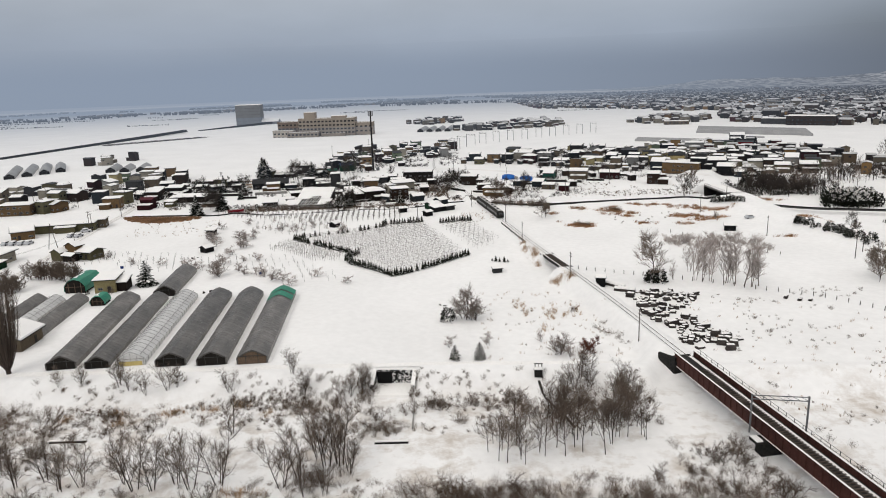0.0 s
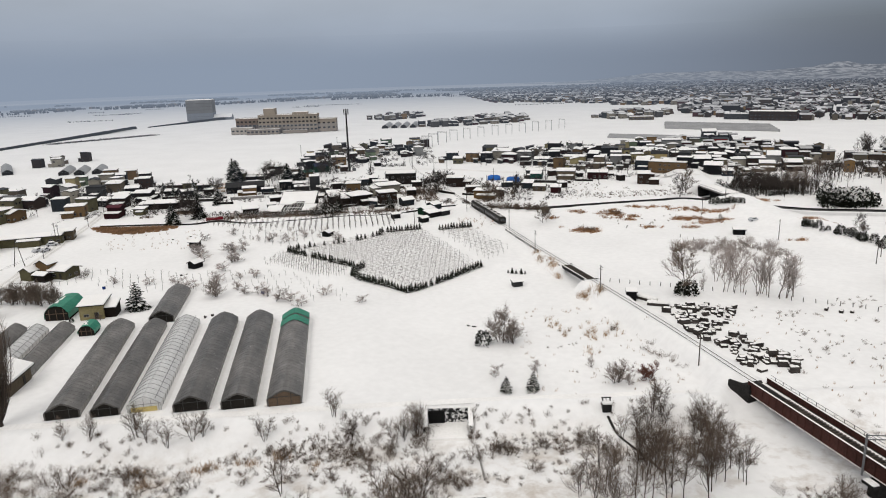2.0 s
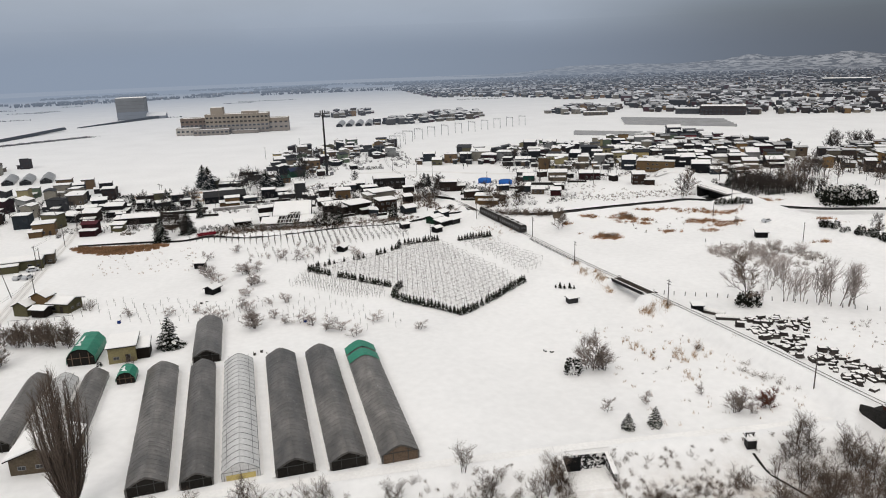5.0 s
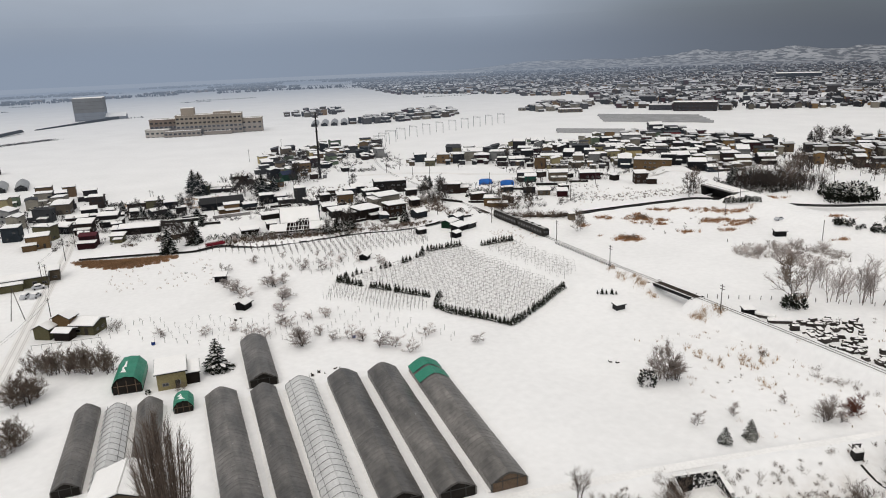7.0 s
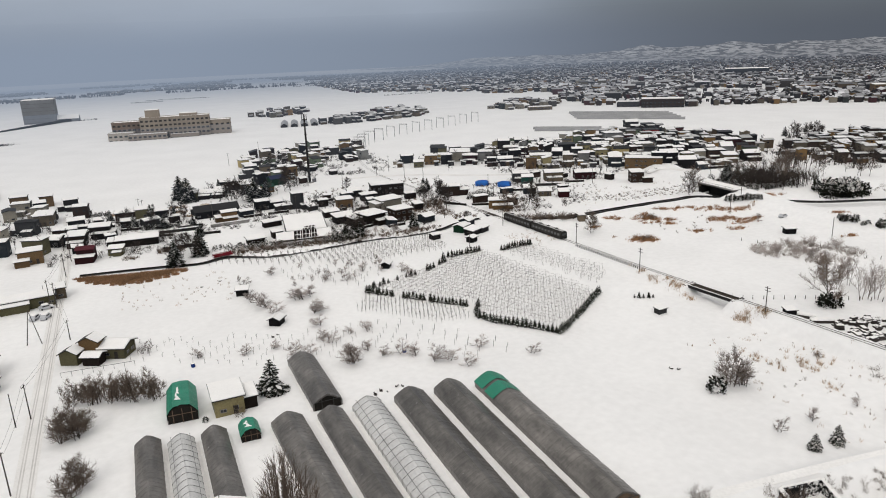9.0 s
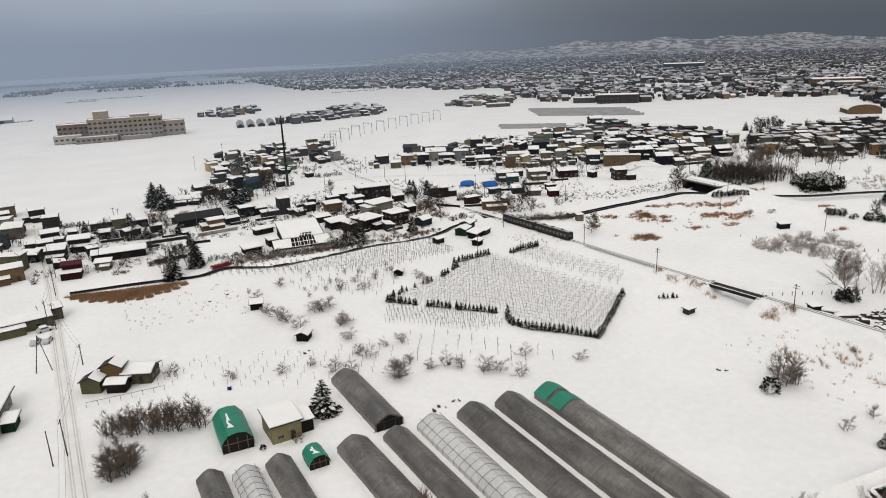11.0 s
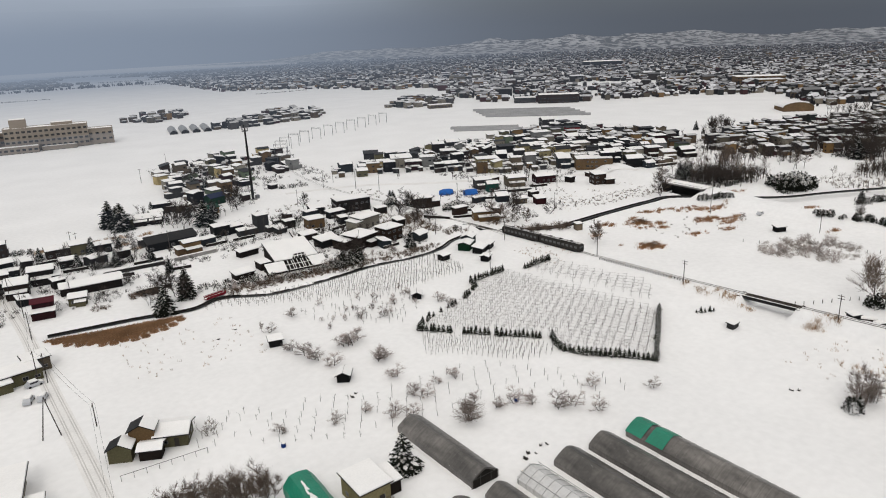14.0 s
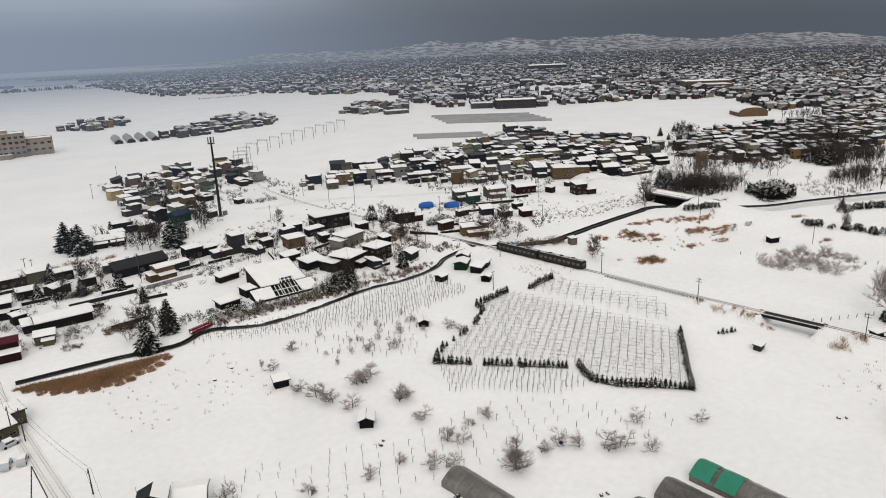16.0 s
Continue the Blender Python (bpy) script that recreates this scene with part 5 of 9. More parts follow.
# row of bare trees by the lane
for i in range(10):
    x = -138.5 + 2.0 * i
    plant('dome', 4 + i % 4, x, 223.0 - 0.5 * i + rnd.uniform(-1.0, 1.0), rnd.uniform(0.85, 1.05) + 0.03 * i, "leafless tree in a row beside the lane", "row of trees by the lane", squash=0.85)
plant('broad', 2, -136.6, 208.0, 0.62, "dense leafless tree beside the lane")
for x, y, k in ((-135.2, 206.5, 1.9), (-137.5, 209.0, 1.8), (-134.5, 209.5, 1.7), (-138.2, 206.0, 1.7), (-132.0, 188.0, 1.7), (-133.5, 184.5, 1.6)):
    plant('dome', 4 + int(y) % 4, x, y, k * 0.58, "dense leafless shrub beside the lane", "shrubs by the lane")
plant('broad', 3, -132.5, 185.5, 0.58, "dense leafless tree beside the lane")
plant('shrub', 1, -131.5, 187.5, 1.4, "dense leafless shrub beside the lane")
plant('shrub', 0, -124.5, 247.5, 1.2, "leafless shrub against the farmhouse")
# orchard
for x, y, k in ((-79.4, 271, 1.25), (-76.5, 272.5, 1.1), (-82, 270, 1.1), (-79.2, 258, 1.2), (-77.5, 259, 1.0), (-78.8, 247.7, 1.0), (-92.9, 272.9, 1.15), (-95.2, 278.0, 0.9), (-91, 268, 1.1), (-89.0, 262.7, 1.0), (-66.3, 237.4, 0.85), (-80.4, 235.6, 0.9), (-78, 233, 0.8), (-56.7, 212.2, 1.1), (-42.6, 214.8, 0.8), (-32.1, 206.2, 0.7), (-72.5, 237.8, 0.6), (-48.6, 205.6, 0.8), (-62, 219, 0.9), (-59, 216, 0.9), (-67, 221, 0.8), (-53, 210.5, 0.9), (-70, 224, 0.8), (-84, 229, 0.8), (-88, 231, 0.9), (-93, 236, 0.7), (-100, 236, 0.7), (-112, 238, 0.7),
                (-86, 300, 0.9), (-96, 292, 0.7), (-44, 283, 0.9), (-42, 279, 0.8), (-63, 283, 0.8), (-56, 290, 0.8), (-70, 288, 0.8)):
    plant('orchard', rnd.randrange(4), x, y, k * 1.1, "low spreading leafless fruit tree dusted with snow", "fruit trees in the orchard", squash=1.75)
plant('dome', 0, -74.2, 219.2, 0.92, "round bushy leafless tree behind the greenhouses", squash=1.45)
plant('young', 2, -98, 295, 0.6, "small leafless tree in the snowy field")
for i in range(22):
    x, y = -84 + 36 * rnd.random(), 284 + 20 * rnd.random()
    plant('orchard', rnd.randrange(4), x, y, rnd.uniform(0.5, 0.8), "low spreading leafless fruit tree dusted with snow", "fruit trees in the orchard")
# hedge of small conifers round the vineyard
for line in ([(-60.2, 268.2), (-35.0, 243.6)], [(-32.2, 242.6), (-34.6, 238.0), (-35.4, 234.3), (-32.5, 228.5), (-18.6, 217.6)], [(-18.6, 217.6), (7.0, 240.0)], [(-60.2, 268.2), (-56.5, 272)], [(-27.5, 288), (-26.5, 292.6), (-10, 295.3)], [(-3.1, 292.7), (11, 295.2)]):
    for x, y, a in along(line, 1.2):
        if rnd.random() < 0.95:
            plant('hedge', rnd.randrange(3), x + rnd.uniform(-0.2, 0.2), y + rnd.uniform(-0.2, 0.2), rnd.uniform(1.1, 1.5), "small dark conifer in a hedge round the vineyard", "hedge round the vineyard")
for line in ([(-56.5, 272), (-51, 275.0), (-37, 280.5), (-27.5, 288)],):
    for x, y, a in along(line, 1.9):
        if rnd.random() < 0.8:
            plant('hedge', rnd.randrange(3), x, y + rnd.uniform(-0.4, 0.4), rnd.uniform(0.85, 1.4), "small dark conifer in a hedge round the vineyard", "hedge round the vineyard")
for x, y in ((16, 232), (17.2, 231.5), (18.8, 231), (20, 230.6), (14.8, 232.6)):
    plant('hedge', rnd.randrange(3), x, y, rnd.uniform(0.6, 1.1), "small dark conifer near the railway")
# along the railway and the east fields
plant('broad', 0, 63.0, 207.0, 1.3, "large spreading leafless tree beside the scrap yard")
for x, y, k in ((61.6, 205.6, 0.6), (64.0, 205.6, 0.65), (62.4, 207.4, 0.55)):
    plant('evergreen', rnd.randrange(3), x, y, k * 3.3, "dark evergreen bush under the large tree")
for x, y, k in ((75.2, 206.3, 0.95), (79, 204.5, 1.0), (82.3, 202, 1.15), (85.2, 200.5, 1.2), (87.0, 199.4, 1.15), (89, 198.2, 1.25), (91.6, 198.6, 1.1), (77, 206, 0.9), (69, 207.5, 0.5), (83.8, 203, 1.1), (76.5, 216, 0.85), (79.5, 219, 0.9), (82, 217, 0.8)):
    plant('birch', rnd.randrange(4), x, y, k, "tall slender pale leafless tree in a row across the field", "row of tall trees")
for i in range(40):
    x, y = 80 + 34 * rnd.random(), 234 + 30 * rnd.random()
    if (x - 97) ** 2 / 300 + (y - 249) ** 2 / 190 > 1:
        continue
    plant('shrub', 2 + rnd.randrange(2), x, y, rnd.uniform(0.7, 1.3), "pale snow-dusted leafless shrub in a thicket", "thicket in the east field")
for x, y, k in ((41.7, 305, 0.8), (43.5, 306, 0.6), (119, 341, 1.1), (24, 352, 0.75), (27, 347, 0.7), (30, 343, 0.55), (113, 290, 0.35), (129, 202, 0.9), (131, 206, 0.8), (127, 199, 0.8), (34, 340, 0.6)):
    plant('broad', rnd.randrange(4), x, y, k, "spreading leafless tree beside the creek", "trees along the creek")
for i in range(60):
    x = 20 + 26 * rnd.random()
    y = 327 + 9 * rnd.random() - 0.35 * (x - 30)
    if to_line(CREEK, x, y) < 2.6 or to_line(RAIL_LINE, x, y) < 4:
        continue
    plant('shrub', rnd.randrange(2), x, y, rnd.uniform(0.7, 1.3), "dark leafless shrub on the creek bank", "creek bank shrubs")
for i in range(46):
    x = -100 + 84 * rnd.random()
    y = 333 + 5.0 * rnd.random() + (4 if -60 < x < -30 else 0)
    if to_line(CREEK, x, y) < 2.8:
        continue
    plant('shrub', rnd.randrange(4), x, y, rnd.uniform(0.5, 1.1), "leafless shrub on the creek bank", "creek bank shrubs")
for i in range(22):
    a = rnd.random()
    x, y = 136 + 13 * a + rnd.uniform(-2.5, 2.5), 276 - 42 * a
    plant('evergreen', rnd.randrange(3), x, y, rnd.uniform(0.9, 1.8), "dark low evergreen bush along the road bank", "bushes along the road")
for i in range(9):
    plant('evergreen', rnd.randrange(3), 123.5 + i * 1.1, 321.0 - 1.3 * i + rnd.uniform(-.5, .5), rnd.uniform(1.1, 1.6), "dark low evergreen bush on the bridge slope", "bushes on the slope")
for i in range(34):
    x, y = 146 + 80 * rnd.random(), 330 + 44 * rnd.random()
    if to_line(ROAD_EAST, x, y) < 8 or to_line(CREEK, x, y) < 4:
        continue
    plant('slim', rnd.randrange(4), x, y, rnd.uniform(0.7, 1.15), "leafless tree in a dark grove", "grove beyond the road", squash=1.3)
for i in range(22):
    plant('snowbush' if i % 2 else 'evergreen', rnd.randrange(3), 171 + 21 * rnd.random(), 307 + 13 * rnd.random(), rnd.uniform(2.6, 4.2), "tall dense dark evergreen bush in a clump", "clump of evergreens")
for x, y in ((150, 352), (153, 356), (157, 350), (160, 358), (155, 361)):
    plant('spruce', rnd.randrange(3), x, y, rnd.uniform(1.0, 1.3), "tall dark conifer by the road bridge", "conifers by the road", squash=1.2)
for i in range(20):
    plant('slim', rnd.randrange(4), 205 + 85 * rnd.random(), 280 + 34 * rnd.random(), rnd.uniform(0.5, 0.85), "leafless tree in a thin row by the creek", "trees along the creek")
for i in range(9):
    plant('evergreen', rnd.randrange(3), 187 + 1.6 * i, 273 - 0.7 * i + rnd.uniform(-0.8, 0.8), rnd.uniform(1.2, 1.8), "dark low evergreen bush in a clipped row", "evergreen row in the east field")
plant('spruce', 1, 181.8, 277.5, 0.75, "dense dark conifer in the east field", squash=1.4)
for x, y, k in ((38.0, 356.5, 1.0), (41.0, 353.0, 0.75), (2.0, 380.0, 0.85), (-6.0, 383.0, 0.7)):
    plant('yard', rnd.randrange(4), x, y, k, "large dark leafless tree beside the railway", "trees by the railway")
for i in range(16):
    plant('shrub', rnd.randrange(2), -12 + 17 * rnd.random(), 374 + 11 * rnd.random(), rnd.uniform(0.8, 1.5), "dark leafless shrub beside the railway", "shrubs by the railway")
for x, y, k in ((18.5, 381.5, 1.7), (21.0, 382.0, 2.0), (23.5, 380.5, 2.3), (26.0, 381.5, 2.0), (28.0, 380.0, 1.6), (9.0, 398.0, 2.2), (0.5, 403.5, 2.4), (-1.5, 405.0, 1.8)):
    plant('snowbush', rnd.randrange(3), x, y, k, "round evergreen bush heavy with snow", "snowy bushes by the houses")
plant('dome', 5, 157.0, 264.0, 0.75, "leafless reddish shrub by the road bank")
# village trees
for x, y, k in ((-119.5, 457, 1.6), (-115.5, 448, 1.6), (-82.5, 430.5, 1.5), (-118.8, 327.5, 1.35), (-110, 337.5, 1.35), (-23.0, 341, 0.85), (-76, 441, 1.1), (-117, 452, 1.35), (1.9, 407, 0.9), (8.8, 401, 0.95), (4.5, 409, 0.8), (270, 330, 1.5), (276, 334, 1.4), (283, 338, 1.5), (330, 352, 1.6), (322, 349, 1.5)):
    plant('spruce', rnd.randrange(3), x, y, k, "tall dark conifer dusted with snow", "village conifers", squash=1.5 if k > 1.4 else 1.25)
for x, y, k in ((-91.5, 432, 1.15), (-95, 436, 0.95), (-88, 436, 0.95), (-61.5, 451, 1.15), (-65, 449, 0.9), (271, 436, 1.3), (276, 438, 1.1), (292, 442, 1.1), (297, 440, 1.0), (154, 262.6, 0.55), (116, 339, 0.9), (-116.8, 342.2, 0.95), (-109.7, 336, 0.85), (-117.5, 343.5, 0.75), (-113, 341, 0.7), (-133.8, 351.5, 0.45), (-50, 338, 0.7), (-47.5, 339, 0.8), (-52.5, 339, 0.7), (-45, 341, 0.7), (-60, 470, 0.9), (-56, 464, 0.8), (-35, 430, 0.7), (-54, 405, 0.6), (0, 365, 0.7), (-4, 372, 0.6), (6, 380, 0.7), (-2, 388, 0.7), (8, 395, 0.7), (12, 412, 0.6), (-122, 338, 0.55)):
    plant('yard', rnd.randrange(4), x, y, k, "dark leafless tree among the village houses", "village trees")
for x, y, k in ((-50, 337, 0.9), (-47, 338, 1.0), (-53, 338.5, 0.8)):
    plant('spruce', rnd.randrange(3), x, y, k * 0.8, "dark evergreen before the brown house", "village conifers", squash=1.5)
for i in range(95):
    x, y = rnd.choice(((-150, 405), (-120, 405), (-110, 380), (-90, 460), (-60, 520), (60, 480), (120, 500), (160, 450), (210, 470), (260, 400), (290, 380), (300, 350), (330, 380), (310, 460)))
    x, y = x + rnd.uniform(-24, 24), y + rnd.uniform(-20, 20)
    if to_line(RAIL_LINE, x, y) < 6:
        continue
    if rnd.random() < 0.45:
        plant('spruce', rnd.randrange(3), x, y, rnd.uniform(0.5, 1.0), "dark conifer among the village houses", "village conifers", squash=1.2)
    else:
        plant('yard', rnd.randrange(4), x, y, rnd.uniform(0.4, 0.75), "dark leafless tree among the village houses", "village trees")


# ---- grasses and brush ----
def tufts(name, label, spots, material, height, blades, seed, category="dry grass", fan=0.35, width=0.05, soft=True):
    """Dry stems in clumps; spots: (x, y, radius_x, radius_y)."""
    r = random.Random(seed)
    s = Shape()
    for x, y, rx, ry in spots:
        for k in range(int(blades * max(0.6, rx * ry))):
            a, q = r.uniform(0, 2 * math.pi), abs(r.gauss(0, 0.62)) if soft else math.sqrt(r.random())
            p = Vector((x + rx * q * math.cos(a), y + ry * q * math.sin(a), 0))
            p.z = ground_z(p.x, p.y) - 0.05
            hh = height * r.uniform(0.5, 1.1)
            spike(s, p, p + Vector((r.uniform(-fan, fan) * hh, r.uniform(-fan, fan) * hh, hh)), width)
    tagged(part(name, s, material), label, category, kind="stuff")


def brush(name, label, spots, material, seed, twigs=26, fan=0.8, thick=0.017):
    """Low tangled bushes, each a fan of twigs with side twigs; spots: (x, y, height)."""
    r = random.Random(seed)
    s = Shape()
    for x, y, h in spots:
        for k in range(twigs):
            p = Vector((x + r.uniform(-.35, .35) * h, y + r.uniform(-.35, .35) * h, 0))
            p.z = ground_z(p.x, p.y) - 0.08
            q = p + Vector((r.uniform(-fan, fan), r.uniform(-fan, fan), r.uniform(0.6, 1.2))).normalized() * h * r.uniform(0.55, 1.1)
            spike(s, p, q, thick)
            for j in range(3):
                b = p.lerp(q, r.uniform(0.3, 0.9))
                spike(s, b, b + Vector((r.uniform(-1, 1), r.uniform(-1, 1), r.uniform(-0.1, 1))).normalized() * h * 0.32, thick * 0.75)
    tagged(part(name, s, material), label, "brush", kind="stuff")


spots = []
for k in range(16):
    u = k / 15
    spots.append((-150.5 + 33 * u, 325.5 - 4.0 * u - 4.8 * math.sin(math.pi * u), 2.8, 0.9 + 4.6 * math.sin(math.pi * u)))
for k in range(26):
    u = (k % 13) / 12
    spots.append((-150 + 34 * u, 322.5 - 4.0 * u - 8.2 * math.sin(math.pi * u) + 1.2 * math.sin(k * 2.1), 1.3, 1.0))
tufts("reed_bed", "bed of flattened russet reeds beside the creek wall", spots, REED, 0.9, 90, 1, fan=0.9, width=0.075, soft=False)
g_spots = [(-56.9, 129, 2.6, 1.2), (-50.1, 130.5, 1.6, 1), (-36.9, 128.3, 1.3, 1), (-68, 129.5, 1.6, 1), (-66, 126, 1, 1), (-77, 128, 1.5, 1), (-44, 132, 2, .8)]
g_spots += [(33.8, 206.0, 2.4, 1.8), (36, 203, 1.8, 1.6), (32.5, 208, 1.4, 1.2), (29.5, 231, 1.0, 6), (27.3, 244, 0.8, 6)]
r_spots = [(74, 311, 4, 2.2), (75, 316, 2.5, 1.6), (55, 289, 4, 2.2), (58, 288, 3, 1.6), (102, 302, 5, 1.2), (110, 293, 4, 1.2), (84, 289.6, 3, 1.2), (99, 286, 2.5, 1), (62, 318, 3, 1.2), (47, 311, 2, 1), (88, 322, 3, 0.8), (97, 320, 5, 0.9), (105, 316, 5, 0.9), (112, 312, 4, 1.0), (118, 309, 3, 1.5), (124, 310, 3, 1), (84, 308, 3, 1), (79, 304, 1.5, .8), (113, 297, 7, 0.7), (103, 301, 5, 0.6), (148, 280, 5, 0.8), (128, 258, 3, .6), (190, 318, 6, 1), (150, 322, 3, 1)]
g_spots += [(-128, 432, 5, 1.6), (-120, 434, 4, 1.4), (-108, 432, 3, 1.6), (-140, 436, 4, 1.5)]
g_spots += [(-148, 431, 4, 1.6), (-141, 424, 4, 1.4), (-119, 421, 4, 1.6), (-115, 410, 2, 1.2), (-34.8, 100.5, 4, 0.8)]
rg = random.Random(88)
g_clumps = []
for x, y, rx, ry in g_spots:
    for k in range(max(4, int(2.6 * rx * ry))):
        q = rg.uniform(0.6, 1.6)
        g_clumps.append((x + rg.gauss(0, 0.45) * rx, y + rg.gauss(0, 0.6) * ry, q, q * 0.9))
golden = [(19.5, 185.5), (20.5, 182), (19.0, 188), (27, 179.7), (27.5, 183), (26, 176.5), (24, 169), (31, 176), (34.5, 181.5)]
for x, y in golden:
    for k in range(5):
        g_clumps.append((x + rg.gauss(0, 1.0), y + rg.gauss(0, 2.0), 0.45, 0.45))
tufts("dry_grass", "clumps of golden dry grass standing out of the snow", g_clumps, DRY, 1.6, 24, 2, fan=0.55, width=0.03)
r_clumps = []
for x, y, rx, ry in r_spots:
    for k in range(max(6, int(3.4 * rx * ry))):
        q = rg.uniform(0.6, 1.7)
        r_clumps.append((x + rg.gauss(0, 0.75) * rx, y + rg.gauss(0, 1.1) * ry, q * 1.3, q * 0.8))
tufts("russet_grass", "flattened russet grass standing out of the snowy field", r_clumps, mat("russet_grass", (0.30, 0.165, 0.085), 0.9, 0.35, 0.6, 0, per='island', spread=0.4), 1.1, 26, 4, fan=0.8, width=0.05)
r2 = random.Random(9)
w_spots = [(r2.uniform(8, 42), r2.uniform(147, 200), 0.7, 0.7) for i in range(90)]
w_spots += [(r2.uniform(60, 125), r2.uniform(340, 372), 0.6, 0.5) for i in range(50)]
w_spots += [(r2.uniform(-135, -100), r2.uniform(280, 312), 0.5, 0.4) for i in range(70)]
w_spots += [(r2.uniform(6, 20), r2.uniform(290, 312), 0.5, 0.4) for i in range(60)]
w_spots += [(r2.uniform(60, 135), r2.uniform(120, 185), r2.uniform(0.3, 0.8), 0.4) for i in range(150)]
tufts("weeds", "scattered dry weeds poking through the snow", w_spots, WEED, 0.8, 9, 3)
b_spots = []
for i in range(700):
    x = r2.uniform(-92, 40)
    y = r2.uniform(118, 140.5 - 0.07 * max(0, x))
    if noise.noise((x * 0.09, y * 0.13, 7)) > -0.12 and abs(x + 12.6) > 4.5:
        b_spots.append((x, y, r2.uniform(0.5, 1.5)))
for i in range(420):
    x, y = r2.uniform(-95, 66), r2.uniform(88, 104)
    if to_line(RAIL_LINE, x, y) > 4 and noise.noise((x * 0.07, y * 0.1, 2)) > -0.1:
        b_spots.append((x, y, r2.uniform(0.6, 1.8)))
for i in range(130):
    x, y = r2.uniform(-92, -60), r2.uniform(104, 132)
    b_spots.append((x, y, r2.uniform(0.8, 2.0)))
for i in range(110):
    x, y = r2.uniform(38, 66), r2.uniform(90, 112)
    if to_line(RAIL_LINE, x, y) > 3:
        b_spots.append((x, y, r2.uniform(0.7, 1.9)))
brush("riverbank_brush", "tangled grey-brown brush on the snowy riverbank", b_spots, BRUSH, 5, twigs=20)
c_spots = []
for i in range(900):
    x, y = r2.uniform(64, 150), r2.uniform(100, 195)
    if noise.noise((x * 0.06, y * 0.08, 4)) > 0.05:
        c_spots.append((x, y, r2.uniform(0.3, 1.15)))
for i in range(160):
    x, y = r2.uniform(70, 125), r2.uniform(342, 372)
    if noise.noise((x * 0.1, y * 0.1, 4)) > 0.1:
        c_spots.append((x, y, r2.uniform(0.4, 1.2)))
for i in range(40):
    x, y = r2.uniform(12, 42), r2.uniform(150, 196)
    if to_line(RAIL_LINE, x, y) > 3.5 and noise.noise((x * 0.09, y * 0.09, 6)) > 0.0:
        c_spots.append((x, y, r2.uniform(0.3, 0.9)))
for x, y, h in ((34, 182, 1.8), (33, 181, 1.4), (38, 165, 1.6), (39.5, 163, 1.8), (37, 168, 1.3), (40.5, 160, 1.5), (41.5, 157, 1.3), (39, 171, 1.2)):
    c_spots += [(x + r2.uniform(-1, 1), y + r2.uniform(-1, 1), h) for k in range(3)]
brush("field_brush", "scattered low brush standing out of the field snow", c_spots, BRUSH, 6, twigs=16)
THICK = ((158, 344, 15, 9, 26, 2.8), (-98, 342, 12, 4, 60, 1.6), (-85, 341, 12, 4, 50, 1.7), (-70, 335.5, 14, 2.5, 70, 1.6), (-53, 333, 5, 5, 45, 3.0), (-58, 336, 4, 3, 18, 2.2), (-128, 392, 6, 1.6, 26, 2.2), (-116, 395, 4, 3, 14, 2.4), (-85, 403, 3, 2, 10, 2.0), (-160, 434, 8, 3, 34, 1.8), (-133, 428, 6, 2, 16, 1.8), (25.5, 384, 6, 2, 20, 2.8), (160, 340, 16, 10, 120, 2.4), (154, 352, 10, 8, 50, 2.6), (280, 333, 14, 10, 70, 3.0), (322, 350, 16, 10, 60, 3.0), (180, 276, 8, 4, 16, 2.0), (-20, 483, 8, 4, 22, 2.0), (-22, 352, 5, 3, 12, 1.5), (-90, 412, 7, 4, 16, 1.6), (-78, 392, 8, 5, 20, 1.4), (-36, 372, 10, 6, 34, 1.6), (-45, 383, 8, 6, 26, 1.6), (-30, 396, 10, 6, 26, 1.5), (-45, 408, 12, 5, 30, 1.5), (-160, 392, 10, 16, 60, 1.5), (-150, 404, 14, 10, 50, 1.5), (-138, 410, 12, 6, 26, 1.4), (-104, 420, 12, 5, 20, 1.6), (-88, 446, 14, 8, 34, 1.8), (-66, 470, 16, 12, 50, 1.8), (8, 352, 5, 5, 20, 1.5), (-186, 420, 24, 24, 70, 1.6), (-210, 370, 24, 20, 50, 1.6))


def bushes(name, label, spots, seed):
    """Dense dark bushes: a ragged shell of small sprays each, some carrying snow; spots: (x, y, height)."""
    r = random.Random(seed)
    s, sn = Shape(), Shape()
    for x, y, h in spots:
        z = ground_z(x, y) - 0.1
        spray_dome(s, sn, r, x, y, z, h, h * r.uniform(0.4, 0.7), 36, 0.2, 0.7)
    t = thing(name, 0, 0, 0, 0, label, "bushes", kind="stuff")
    tagged(part("sprays", s, BUSH, t), kind="stuff")
    tagged(part("snow", sn, SNOW, t), kind="stuff")


HOME = [(-165, 345, -120, 425), (-110, 372, -20, 425), (-60, 342, -12, 372), (20, 345, 70, 420), (60, 395, 220, 540), (-80, 480, 10, 600), (230, 345, 460, 445)]
d_spots = []
for x, y, rx, ry, n_, h in THICK:
    for k in range(n_):
        d_spots.append((x + rx * r2.uniform(-1, 1), y + ry * r2.uniform(-1, 1), h * r2.uniform(0.55, 1.15)))
h_spots = []
for x0, y0, x1, y1 in HOME:
    for k in range(int((x1 - x0) * (y1 - y0) / (9 if y1 < 430 else 11))):
        x, y = r2.uniform(x0, x1), r2.uniform(y0, y1)
        if noise.noise((x * 0.08, y * 0.08, 11)) > -0.05 and to_line(RAIL_LINE, x, y) > 4 and to_line(ROAD_EAST, x, y) > 7 and to_line(CREEK, x, y) > 1.8:
            h_spots.append((x, y, r2.uniform(1.0, 2.8)))
brush("garden_brush", "dark tangled garden shrubs between the village houses", h_spots, BRUSH_DARK, 19, twigs=12, fan=0.9, thick=0.04)
